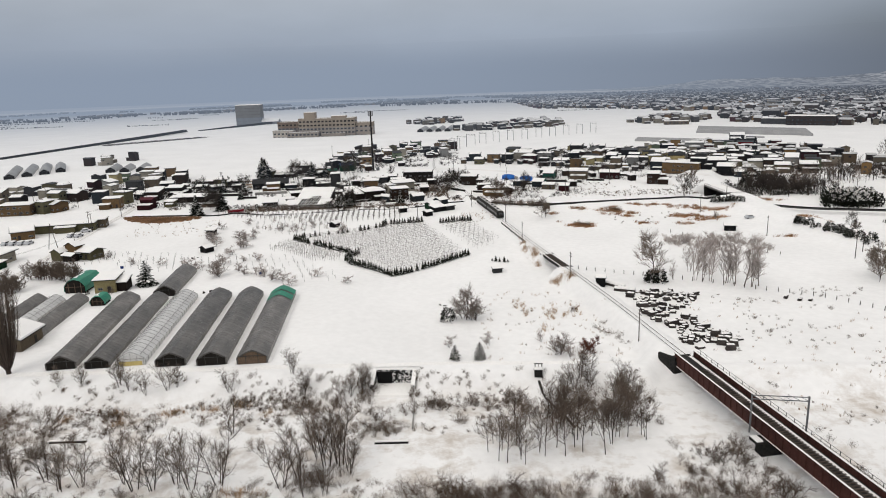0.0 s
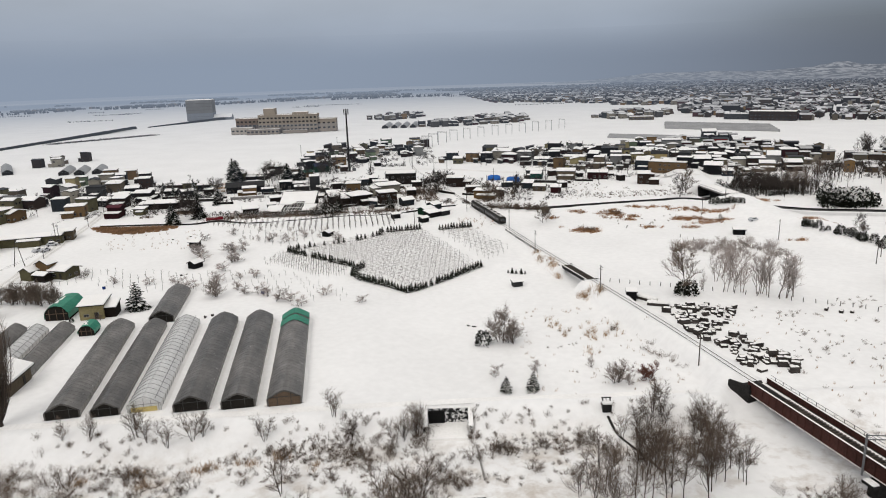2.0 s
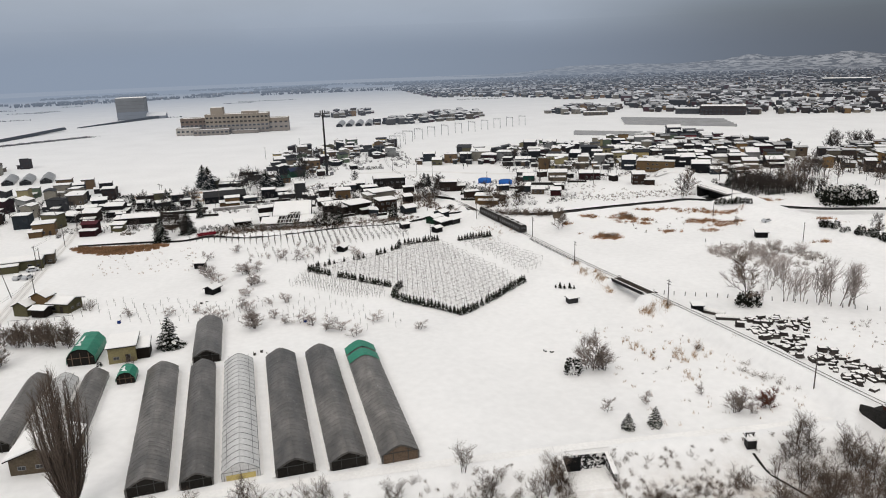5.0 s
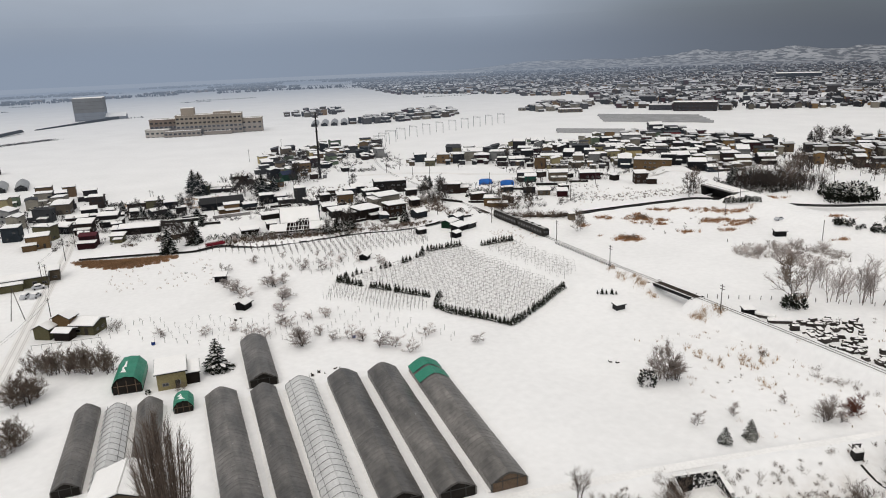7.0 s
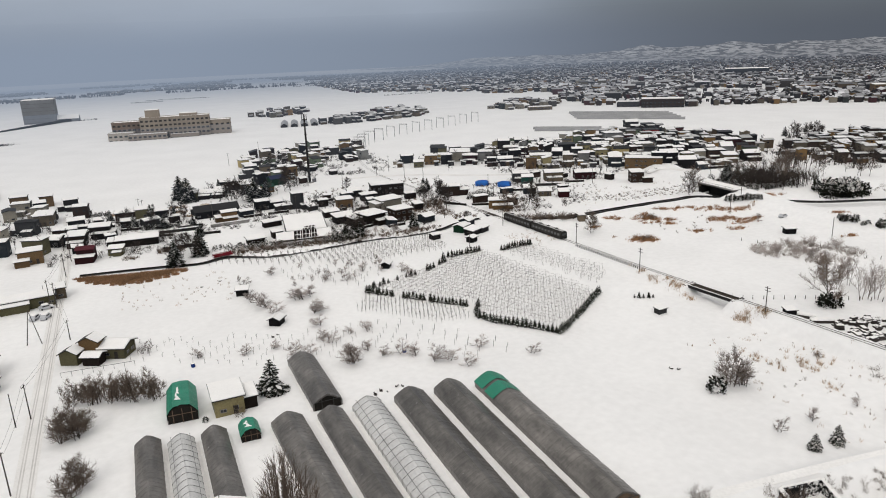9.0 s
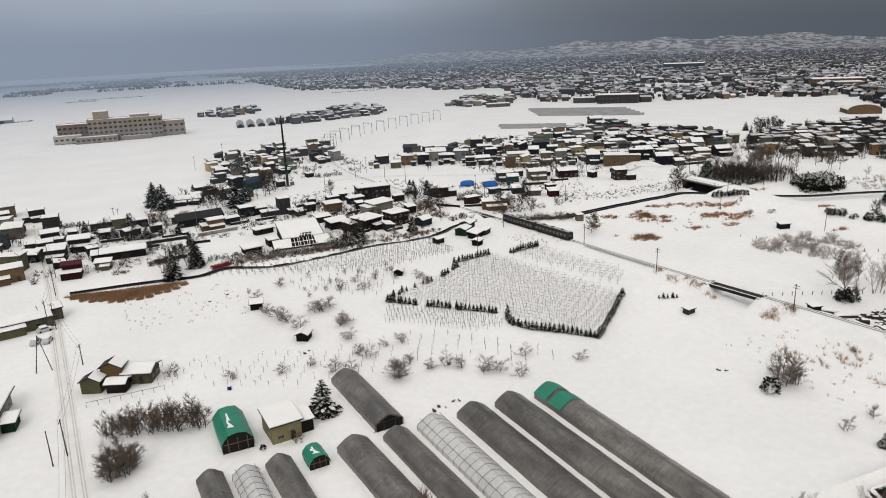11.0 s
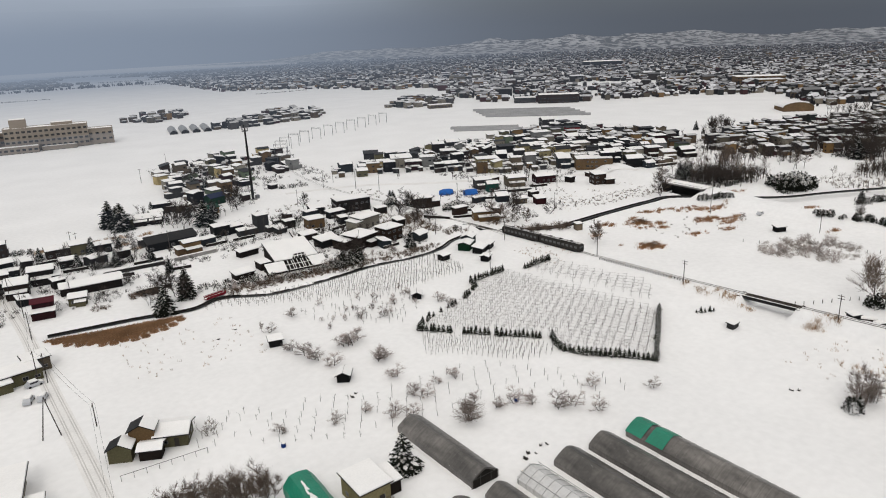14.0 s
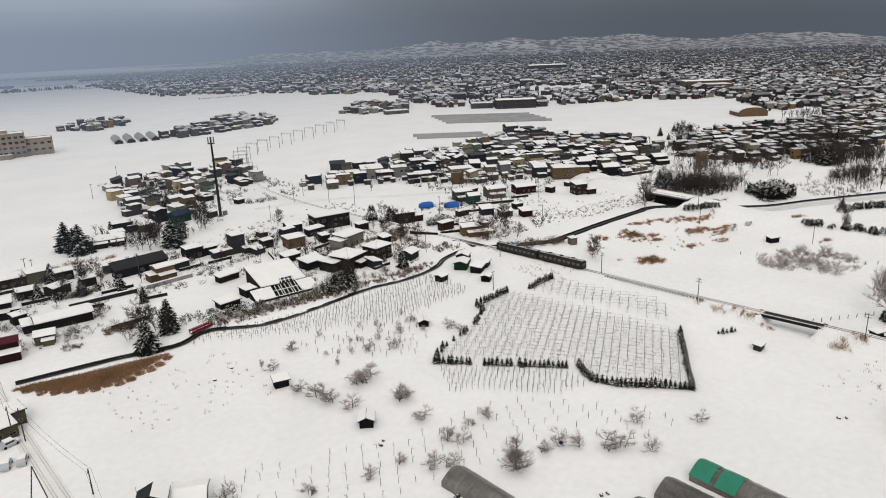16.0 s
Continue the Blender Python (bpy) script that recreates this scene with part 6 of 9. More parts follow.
d_spots = [p for p in d_spots if to_line(RAIL_LINE, p[0], p[1]) > 4 and to_line(ROAD_EAST, p[0], p[1]) > 7 and to_line(CREEK, p[0], p[1]) > 1.8]
bushes("garden_bushes", "dark dense garden bushes dusted with snow between houses", d_spots, 7)
y_spots = []
for qx, qy, rx, ry, n_, h in ((-8, 368, 9, 14, 200, 1.9), (-121, 350, 5, 2.5, 60, 2.2), (-136, 345, 3, 2, 20, 1.6), (27, 350, 5, 5, 60, 1.6), (6, 350, 8, 5, 60, 1.4), (-14, 392, 8, 6, 60, 1.4), (-40, 432, 22, 10, 70, 1.2), (0, 440, 12, 14, 60, 1.2), (-60, 334, 40, 3.5, 420, 1.5), (-20, 336, 8, 3, 60, 1.2), (100, 350, 26, 8, 120, 1.0), (240, 300, 40, 14, 160, 2.2), (60, 380, 30, 20, 90, 1.0), (75, 313, 3, 2, 20, 2.2), (57, 289, 3, 2, 18, 2.2), (88, 300, 20, 10, 24, 0.8)):
    for i in range(n_):
        x, y = qx + rx * r2.uniform(-1, 1), qy + ry * r2.uniform(-1, 1)
        if to_line(RAIL_LINE, x, y) > 4 and to_line(CREEK, x, y) > 1.5:
            y_spots.append((x, y, h * r2.uniform(0.5, 1.2)))
brush("yard_brush", "grey-brown leafless brush by the creek and rail yard", y_spots, BRUSH, 17, twigs=11, thick=0.04)
t_spots = []
for qx, qy, rx, ry, n_, h in ((-89, 126, 9, 9, 90, 2.4), (-86, 108, 9, 9, 60, 2.0), (3, 97.5, 17, 3.5, 190, 2.6), (34, 96, 16, 5, 130, 2.2), (-70, 127, 10, 4, 60, 1.6), (-40, 133, 10, 3, 90, 1.3), (-30, 131, 6, 5, 80, 1.6), (-14, 121, 6, 3, 70, 1.5), (0, 130, 12, 3, 60, 1.5), (56, 104, 9, 10, 90, 2.2), (-24, 104, 5, 5, 50, 2.0), (28, 128, 9, 7, 120, 1.8), (-18, 136, 2.0, 4, 46, 1.7), (-8, 135.5, 1.0, 3, 14, 1.2)):
    for i in range(n_):
        x, y = qx + rx * r2.gauss(0, 0.55), qy + ry * r2.gauss(0, 0.55)
        if to_line(RAIL_LINE, x, y) > 3.5:
            t_spots.append((x, y, h * r2.uniform(0.45, 1.2)))
brush("riverbank_thicket", "dense brown leafless thicket along the snowy riverbank", t_spots, BRUSH, 27, twigs=22, fan=0.6, thick=0.014)


def far_trees(name, label, areas, seed):
    """Small leafless trees of far groves; areas: (x, y, rx, ry, count, height)."""
    r = random.Random(seed)
    s = Shape()
    for qx, qy, rx, ry, n_, h0 in areas:
        for i in range(n_):
            x, y = qx + rx * r.gauss(0, 0.5), qy + ry * r.gauss(0, 0.5)
            if to_line(ROAD_EAST, x, y) < 7 or to_line(CREEK, x, y) < 3:
                continue
            h = h0 * r.uniform(0.6, 1.15)
            b = Vector((x, y, ground_z(x, y) - 0.2))
            s.tube(b, b + Vector((0, 0, h * 0.6)), 0.02 * h, 0.008 * h, 4)
            for k in range(11):
                a = r.uniform(0, 6.283)
                p = b + Vector((0, 0, h * r.uniform(0.25, 0.6)))
                q = p + Vector((math.cos(a) * 0.5, math.sin(a) * 0.5, r.uniform(0.5, 1.1))).normalized() * h * r.uniform(0.25, 0.45)
                spike(s, p, q, 0.07)
                for j in range(5):
                    c = p.lerp(q, r.uniform(0.3, 1.0))
                    spike(s, c, c + Vector((r.uniform(-1, 1), r.uniform(-1, 1), r.uniform(0, 1.3))).normalized() * h * 0.16, 0.045)
    tagged(part(name, s, TWIG_DARK), label, "trees", kind="stuff")


p_spots = []
for i in range(420):
    a, q = r2.uniform(0, 6.283), math.sqrt(r2.random())
    x, y = 98 + 17 * q * math.cos(a), 249 + 15 * q * math.sin(a) - 0.3 * 17 * q * math.cos(a)
    if noise.noise((x * 0.15, y * 0.15, 8)) > -0.1:
        p_spots.append((x, y, r2.uniform(0.8, 2.2)))
brush("pale_thicket", "pale snow-dusted thicket in the open field", p_spots, PALE_TWIG, 37, twigs=16, fan=0.8, thick=0.022)
far_trees("far_grove", "dark leafless trees among the far houses and fields", [(158, 342, 14, 10, 110, 10), (174, 336, 16, 9, 90, 9), (305, 322, 26, 10, 130, 9), (258, 306, 26, 7, 70, 7), (250, 360, 30, 10, 60, 8), (330, 372, 50, 18, 90, 9), (420, 400, 50, 22, 90, 9), (278, 333, 16, 12, 90, 13), (325, 352, 24, 14, 120, 13), (380, 390, 40, 16, 60, 11), (300, 372, 60, 20, 130, 8), (400, 400, 60, 30, 130, 9), (240, 395, 22, 16, 60, 7), (275, 410, 30, 20, 60, 7), (250, 300, 30, 12, 50, 8), (210, 372, 20, 12, 40, 8), (120, 480, 80, 40, 70, 6), (-50, 540, 30, 50, 40, 7), (455, 440, 30, 20, 40, 9), (550, 450, 60, 30, 60, 9), (-190, 400, 40, 40, 30, 7), (240, 470, 20, 40, 40, 7), (-155, 395, 16, 24, 36, 5), (-60, 400, 50, 16, 60, 5), (-35, 372, 20, 14, 30, 5), (110, 440, 60, 30, 70, 6), (60, 395, 30, 20, 30, 5), (-90, 455, 26, 20, 36, 7)], 61)


# ---- stakes and trellis ----
def stakes(name, label, poly, du, dv, rot, h, thick, seed, keep=1.0, material=None, branch=0):
    r = random.Random(seed)
    s = Shape()
    xs, ys = [p[0] for p in poly], [p[1] for p in poly]
    cx, cy, span = sum(xs) / len(xs), sum(ys) / len(ys), max(max(xs) - min(xs), max(ys) - min(ys))
    c, sn = math.cos(radians(rot)), math.sin(radians(rot))
    u = -span
    while u < span:
        v = -span
        while v < span:
            x, y = cx + u * c - v * sn + r.uniform(-.15, .15), cy + u * sn + v * c + r.uniform(-.3, .3)
            if inside(poly, x, y) and r.random() < keep:
                hh = h * r.uniform(0.75, 1.1)
                z = ground_z(x, y) - 0.1
                top = Vector((x + r.uniform(-.12, .12), y + r.uniform(-.12, .12), z + hh))
                s.tube((x, y, z), top, thick, thick * 0.8, 4, True)
                for k in range(branch):
                    b = Vector((x, y, z)).lerp(top, r.uniform(0.3, 1))
                    s.tube(b, b + Vector((r.uniform(-.6, .6), r.uniform(-.6, .6), r.uniform(0, .7))), 0.03, 0.02, 3)
            v += dv
        u += du
    tagged(part(name, s, material or STAKE), label, "stakes", kind="stuff")


stakes("orchard_rows", "rows of staked young fruit trees along the creek", [(-109, 323), (-103, 327.5), (-69, 321), (-44, 324.5), (-22, 325), (-20, 304), (-54, 298), (-76, 308)], 2.35, 1.75, 4, 2.3, 0.055, 4, 0.95, branch=7)
stakes("orchard_stakes", "scattered orchard stakes and saplings in the snow", [(-85, 304), (-50, 297), (-48, 286), (-62, 275), (-80, 284)], 3.0, 2.6, 8, 1.9, 0.05, 5, 0.55, branch=5)
stakes("vine_rows", "rows of thin vine stakes below the conifer hedge", [(-61, 265.5), (-37.5, 242.5), (-38, 233.5), (-46, 234.5), (-67.5, 254)], 2.1, 1.35, 43, 2.1, 0.05, 6, 0.97, branch=4)
stakes("field_stakes", "lines of thin wooden stakes across the snowy orchard", [(-140, 262), (-88, 243), (-58, 242), (-32, 212), (-42, 206), (-64, 224), (-96, 226), (-126, 240)], 3.4, 3.2, -28, 1.9, 0.05, 7, 0.78, branch=2)

VINE = [(-58.5, 268.5), (-34.0, 245.0), (-33.8, 235.5), (-18.4, 219.5), (5.6, 240.0), (-11.0, 293.5), (-25, 291), (-27.5, 286), (-37, 279.5), (-51, 274.0)]
VINE2 = [(-5.0, 291.5), (9.5, 293.0), (19.5, 255.0), (9.5, 243.5)]


def trellis(name, poly, du, dv, rot, label):
    t = thing(name, 0, 0, 0, 0, label, "vineyard trellis")
    s, wires = Shape(), Shape()
    xs, ys = [p[0] for p in poly], [p[1] for p in poly]
    cx, cy, span = sum(xs) / len(xs), sum(ys) / len(ys), 60
    c, sn = math.cos(radians(rot)), math.sin(radians(rot))
    r = random.Random(4)

    def at(u, v):
        return cx + u * c - v * sn, cy + u * sn + v * c

    nu, nv = int(span / du), int(span / dv)
    for i in range(-nu, nu):
        for j in range(-nv, nv):
            x, y = at(i * du, j * dv)
            if not inside(poly, x, y):
                continue
            z = ground_z(x, y)
            s.tube((x, y, z - 0.1), (x + r.uniform(-.1, .1), y + r.uniform(-.1, .1), z + 1.95), 0.032, 0.03, 4, True)
            for a, b in ((1, 0), (0, 1)):
                x2, y2 = at((i + a) * du, (j + b) * dv)
                if inside(poly, x2, y2):
                    wires.tube((x, y, z + 1.85), (x2, y2, ground_z(x2, y2) + 1.85), 0.022, 0.022, 3)
            # cane along the row
            x2, y2 = at((i + 1) * du, j * dv)
            if inside(poly, x2, y2):
                p = Vector((x + r.uniform(-.9, .9), y + r.uniform(-.9, .9), z - 0.05))
                top = p + Vector((r.uniform(-.3, .3), r.uniform(-.3, .3), 1.8))
                spike(wires, p, top, 0.05)
                for k in range(5):
                    a = r.uniform(0, 6.28)
                    spike(wires, top - Vector((0, 0, 0.1)), top + Vector((1.3 * math.cos(a), 1.3 * math.sin(a), r.uniform(-0.3, 0.15))), 0.03)
    tagged(part("trellis_post", s, STAKE, t), kind="stuff")
    tagged(part("wire_net", wires, WIRE, t), kind="stuff")


trellis("vineyard_trellis", VINE, 2.2, 2.2, 38, "vineyard with a net of trellis posts and wires over snow")
trellis("small_vineyard_trellis", VINE2, 2.5, 2.8, 38, "open vineyard strip with thin trellis posts and wires")


# ---- railway ----
def ribbon(line, half, z, lift=0.0):
    s = Shape()
    pts = []
    for i, (x, y) in enumerate(line):
        a, b = line[max(0, i - 1)], line[min(len(line) - 1, i + 1)]
        dx, dy = b[0] - a[0], b[1] - a[1]
        n = math.hypot(dx, dy) or 1
        zz = (z(x, y) if callable(z) else z) + lift
        pts += [(x - dy / n * half, y + dx / n * half, zz), (x + dy / n * half, y - dx / n * half, zz)]
    return s.add(pts, [(2 * i + 1, 2 * i + 3, 2 * i + 2, 2 * i) for i in range(len(line) - 1)])


def offset(line, d):
    out = []
    for i, (x, y) in enumerate(line):
        a, b = line[max(0, i - 1)], line[min(len(line) - 1, i + 1)]
        dx, dy = b[0] - a[0], b[1] - a[1]
        n = math.hypot(dx, dy) or 1
        out.append((x - dy / n * d, y + dx / n * d))
    return out


def strip(line, half, z0, z1):
    """One continuous bar of rectangular section along a line."""
    s = Shape()
    a, b = offset(line, half), offset(line, -half)
    for (x0, y0), (x1, y1) in zip(a, b):
        s.v.extend(((x0, y0, z0), (x0, y0, z1), (x1, y1, z1), (x1, y1, z0)))
    n = len(line)
    for i in range(n - 1):
        for k in range(4):
            s.f.append((4 * i + k, 4 * i + (k + 1) % 4, 4 * i + 4 + (k + 1) % 4, 4 * i + 4 + k))
    s.f += [(3, 2, 1, 0), tuple(4 * n - 4 + k for k in range(4))]
    return s


track = thing("railway_track", 0, 0, 0, 0, "single railway track half buried in snow on a low bank", "railway track", kind="structure")
TRACK = [p for p in RAIL_LINE if p[1] < 560]
for sx in (-0.56, 0.56):
    part("rail", Shape().pipe([(x0, y0, 1.36) for x0, y0 in offset(TRACK, sx)], 0.075), RAIL, track)
sl = Shape().box(0, 0, 0, 0.24, 2.2, 0.14).mesh("sleeper", SLEEPER)
for x, y, a in along([p for p in RAIL_LINE if 60 < p[1] < 140], 0.75):
    o = part("sleeper", sl, None, track)
    o.matrix_basis = pose(x, y, 1.15, 0, 0, a)


def girder_bridge():
    b = thing("railway_bridge", 0, 0, 0, 0, "long rust-red steel plate girder railway bridge on concrete piers", "railway bridge")
    line = [p for p in RAIL_LINE if p[1] < 141]
    for side, m in ((2.15, STEEL_RED), (-2.15, STEEL_RED)):
        l2 = offset(line, side)
        g = part("girder", strip(l2, 0.06, -0.45, 2.2), m, b, "rusty dark red plate girder")
        for zz, nm in ((2.2, "top_flange"), (-0.5, "bottom_flange")):
            part(nm, strip(l2, 0.21, zz, zz + 0.06), m, g)
            part("snow_line", strip(l2, 0.15 if zz > 0 else 0.2, zz + 0.063, zz + 0.15), SNOW, g)
        st = Shape().box(0, 0, -0.4, 0.10, 0.34, 2.6).mesh("stiffener", m)
        for x, y, a in along(l2, 1.9):
            if y > 60:
                o = part("stiffener", st, None, g)
                o.matrix_basis = pose(x, y, 0, 0, 0, a)
    part("deck", strip(line, 2.05, 0.6, 1.1), STEEL_DARK, b)
    part("snow_strip", ribbon(offset(line, -1.3), 0.35, 1.17), SNOW, b)
    part("snow_strip", ribbon(offset(line, 1.5), 0.3, 1.17), SNOW, b)
    # walkway rail outside the far girder
    rl = offset(line, -3.0)
    for zz in (2.6, 2.0):
        part("handrail", Shape().pipe([(x0, y0, zz) for x0, y0 in rl], 0.04), STEEL_DARK, b)
    po = Shape().box(0, 0, 1.3, 0.08, 0.08, 1.35).mesh("rail_post", STEEL_DARK)
    for x, y, a in along(rl, 2.2):
        if y > 60:
            o = part("rail_post", po, None, b)
            o.matrix_basis = pose(x, y, 0, 0, 0, a)
    walk_ = ribbon(rl, 0.45, 1.25)
    part("walkway", walk_, STEEL_DARK, b)
    for px_, py_ in ((54.6, 108.5), (61.5, 70), (68, 25)):
        s = Shape().box(px_, py_, -9, 6.0, 2.2, 8.0, 9, 0.92).box(px_, py_, -1.05, 8.0, 2.4, 0.5, 9)
        part("pier", s, DARK_WALL, b, "dark concrete pier")
        part("pier_snow", Shape().box(px_ - 3.3, py_ - 0.5, -0.549, 1.2, 2.2, 0.25, 9, 0.85), SNOW, b)
    # abutment with its slanting wing wall
    s = Shape().box(49.9, 140.6, -5, 6.0, 3.4, 5.6, 10)
    part("abutment", s, DARK_WALL, b, "dark concrete abutment")
    w = Shape()
    w.add([(47.1, 138.4, -5), (47.1, 138.4, 1.5), (44.7, 142.3, 1.35), (44.7, 142.3, 0.2), (47.6, 138.8, -5), (47.6, 138.8, 1.5), (45.2, 142.6, 1.35), (45.2, 142.6, 0.2)],
          [(0, 1, 2, 3), (7, 6, 5, 4), (1, 5, 6, 2), (0, 4, 5, 1), (3, 2, 6, 7)])
    part("wing_wall", w, DARK_WALL, b)


girder_bridge()


def catenary_portal(x, y, rot, span, h, base, label):
    t = thing("catenary_portal", x, y, base, rot, label, "catenary portal", "portals over the railway")
    for sx in (-1, 1):
        part("mast", Shape().box(sx * span / 2, 0, 0, 0.26, 0.26, h), POLE_GREY, t)
    tr = Shape()
    for zz in (h - 0.2, h - 0.9):
        tr.tube((-span / 2, 0, zz), (span / 2, 0, zz), 0.09, 0.09, 4)
    n = max(3, int(span / 1.2))
    for i in range(n):
        a, b = -span / 2 + span * i / n, -span / 2 + span * (i + 1) / n
        tr.tube((a, 0, h - 0.2), (b, 0, h - 0.9), 0.05, 0.05, 3)
    part("truss_beam", tr, POLE_GREY, t)


catenary_portal(55.0, 108.5, -10, 9.0, 7.2, 0.0, "grey steel portal frame standing over the bridge deck")


def pole(x, y, h=8.0, arms=1, rot=0.0, r=0.14, base=None, label="dark utility pole with a short crossarm beside the track", group="poles along the railway", lean=0):
    z = ground_z(x, y) - 0.1 if base is None else base
    t = thing("utility_pole", x, y, z, rot, label, "utility pole", group)
    part("pole", Shape().tube((0, 0, 0), (lean, 0, h), r, r * 0.7, 6, True), POLE, t)
    for k in range(arms):
        part("crossarm", Shape().box(lean, 0.12, h - 0.6 - 0.8 * k, 1.8, 0.12, 0.12), POLE, t)
    return t


for x, y in ((43.6, 153.6), (36.2, 202.5), (26.8, 248), (24.0, 285), (11.5, 325)):
    pole(x, y, 8.0, 2, -80)


def train():
    p = [q for q in RAIL_LINE if 285 < q[1] < 345]
    cars = along(bezier_line(RAIL_NEAR, 4), 1.0)
    def at(yy):
        return min(cars, key=lambda c: abs(c[1] - yy))
    t = thing("diesel_train", 0, 0, 0, 0, "dark two-car railway train standing on the track", "train")
    for yc in (301.0, 321.0):
        x, y, a = at(yc)
        L, Wd = 19.4, 2.9
        body = Shape()
        prof = [(-Wd / 2, 1.0), (-Wd / 2, 3.3), (-Wd / 2 + 0.45, 3.75), (0, 3.95), (Wd / 2 - 0.45, 3.75), (Wd / 2, 3.3), (Wd / 2, 1.0)]
        k = len(prof)
        body.add([(-L / 2, u, v) for u, v in prof] + [(L / 2, u, v) for u, v in prof], [tuple(range(k)), tuple(range(2 * k - 1, k - 1, -1))] + [(i + 1, i, k + i, k + i + 1) for i in range(k - 1)])
        c = part("carriage", body, TRAIN, t, "dark grey carriage with a row of windows")
        c.matrix_basis = pose(x, y, 0.55, 0, 0, a)
        wm = Shape().box(0, 0, 0, 1.15, 0.06, 0.85).mesh("carriage_window", mat("train_glass", (0.10, 0.10, 0.10), 0.2, 0.2, 0.5, 0, spec=0.6))
        for sy in (-1, 1):
            for i in range(9):
                w = part("carriage_window", wm, None, c)
                w.location = (-L / 2 + 1.6 + i * 2.02, sy * (Wd / 2 + 0.01), 2.1)
        for sx in (-1, 1):
            w = part("end_window", Shape().box(0, 0, 0, 0.06, 2.0, 0.8), GLASS, c)
            w.location = (sx * (L / 2 + 0.01), 0, 2.2)
        for sx in (-0.33, 0.33):
            bg = part("bogie", Shape().box(0, 0, 0.2, 2.6, 2.2, 0.75), STEEL_DARK, c)
            bg.location = (sx * L, 0, 0)
        uf = part("underframe", Shape().box(0, 0, 0.5, L * 0.5, 2.2, 0.5), STEEL_DARK, c)
        sn = Shape()
        for i in range(6):
            sn.slab([(-L / 2 + i * L / 6 + .2, -0.8, 3.86), (-L / 2 + (i + 1) * L / 6 - .3, -0.7, 3.86), (-L / 2 + (i + 1) * L / 6 - .3, 0.8, 3.86), (-L / 2 + i * L / 6 + .2, 0.7, 3.86)], 0.16, 0.1)
        part("roof_snow", sn, mat("thin_roof_snow", (0.45, 0.44, 0.43), 0.8, 0.4, 1.0), c)
        for i in range(3):
            part("roof_vent", Shape().box(-5 + i * 5, 0, 3.95, 1.4, 0.9, 0.28), STEEL_DARK, c)


train()


def small_rail_bridge(y0, y1, label):
    pts = along(RAIL_LINE, 0.5)
    ps = [q for q in pts if y0 < q[1] < y1]
    x, y, a = ps[len(ps) // 2]
    n = math.hypot(ps[0][0] - ps[-1][0], ps[0][1] - ps[-1][1])
    t = thing("small_railway_bridge", x, y, 0, a, label, "railway bridge")
    for sy in (-1.4, 1.4):
        part("girder", Shape().box(0, sy, 0.2, n, 0.3, 1.0), STEEL_DARK, t)
        part("snow_line", Shape().box(0, sy, 1.2, n, 0.26, 0.1), SNOW, t)
    part("deck", Shape().box(0, 0, 0.7, n, 2.6, 0.3), STEEL_DARK, t)
    for sx in (-1, 1):
        part("abutment", Shape().box(sx * n / 2, 0, -1.0, 1.2, 4.6, 2.1), DARK_WALL, t)
    sl2 = Shape().box(0, 0, 0, 0.24, 2.4, 0.16).mesh("sleeper", SLEEPER)
    for i in range(int(n / 0.6)):
        part("sleeper", sl2, None, t).location = (-n / 2 + i * 0.6, 0, 1.0)


small_rail_bridge(213.3, 231.0, "short dark steel railway bridge over a snowy gap")
small_rail_bridge(329.5, 353, "dark steel railway bridge over the creek")
# low trackside fence of old sleepers
fence = thing("trackside_fence", 0, 0, 0, 0, "low dark trackside fence on the railway bank", "fence")
fl = [p for p in offset(RAIL_LINE, 2.2) if 245 < p[1] < 288]
pm = Shape().box(0, 0, 0, 0.3, 0.12, 0.7).mesh("fence_post", DARK_IN)
for x, y, a in along(fl, 1.0):
    o = part("fence_post", pm, None, fence)
    o.matrix_basis = pose(x, y, ground_z(x, y) - 0.05, 0, 0, a)
s = Shape()
for (x0, y0), (x1, y1) in zip(fl, fl[1:]):
    s.tube((x0, y0, 1.8), (x1, y1, 1.8), 0.06, 0.06, 4)
part("top_rail", s, DARK_IN, fence)

# ---- creek and east road ----
cr = Shape()
for lo, hi, half in ((-999, 30, 0.62), (27, 126, 1.0), (124, 999, 0.62)):
    piece = ribbon([p for p in CREEK if lo < p[0] < hi], half, -0.60 if half == 1.0 else -0.62)
    cr.add(piece.v, piece.f)
tagged(part("water", cr, WATER), "dark narrow creek between snowy banks", "creek", kind="structure")
walls = thing("creek_wall", 0, 0, 0, 0, "dark wet concrete wall lining the creek", "retaining wall", kind="structure")
for sd, lo, hi in ((1.05, -999, 29), (1.4, 28, 126), (-1.4, 28, 126), (1.05, 125, 999)):
    s = Shape()
    l2 = offset([p for p in CREEK if lo < p[0] < hi], sd)
    for k, ((x0, y0), (x1, y1)) in enumerate(zip(l2, l2[1:])):
        low = 0.3 + 0.35 * noise.noise((x0 * 0.2, y0 * 0.2, 5)) if -98 < x0 < -16 else 0.0
        s.box((x0 + x1) / 2, (y0 + y1) / 2, -1.2, math.hypot(x1 - x0, y1 - y0) + 0.05, 0.3, 1.0 - low, math.degrees(math.atan2(y1 - y0, x1 - x0)))
    part("wall", s, DARK_WALL, walls)


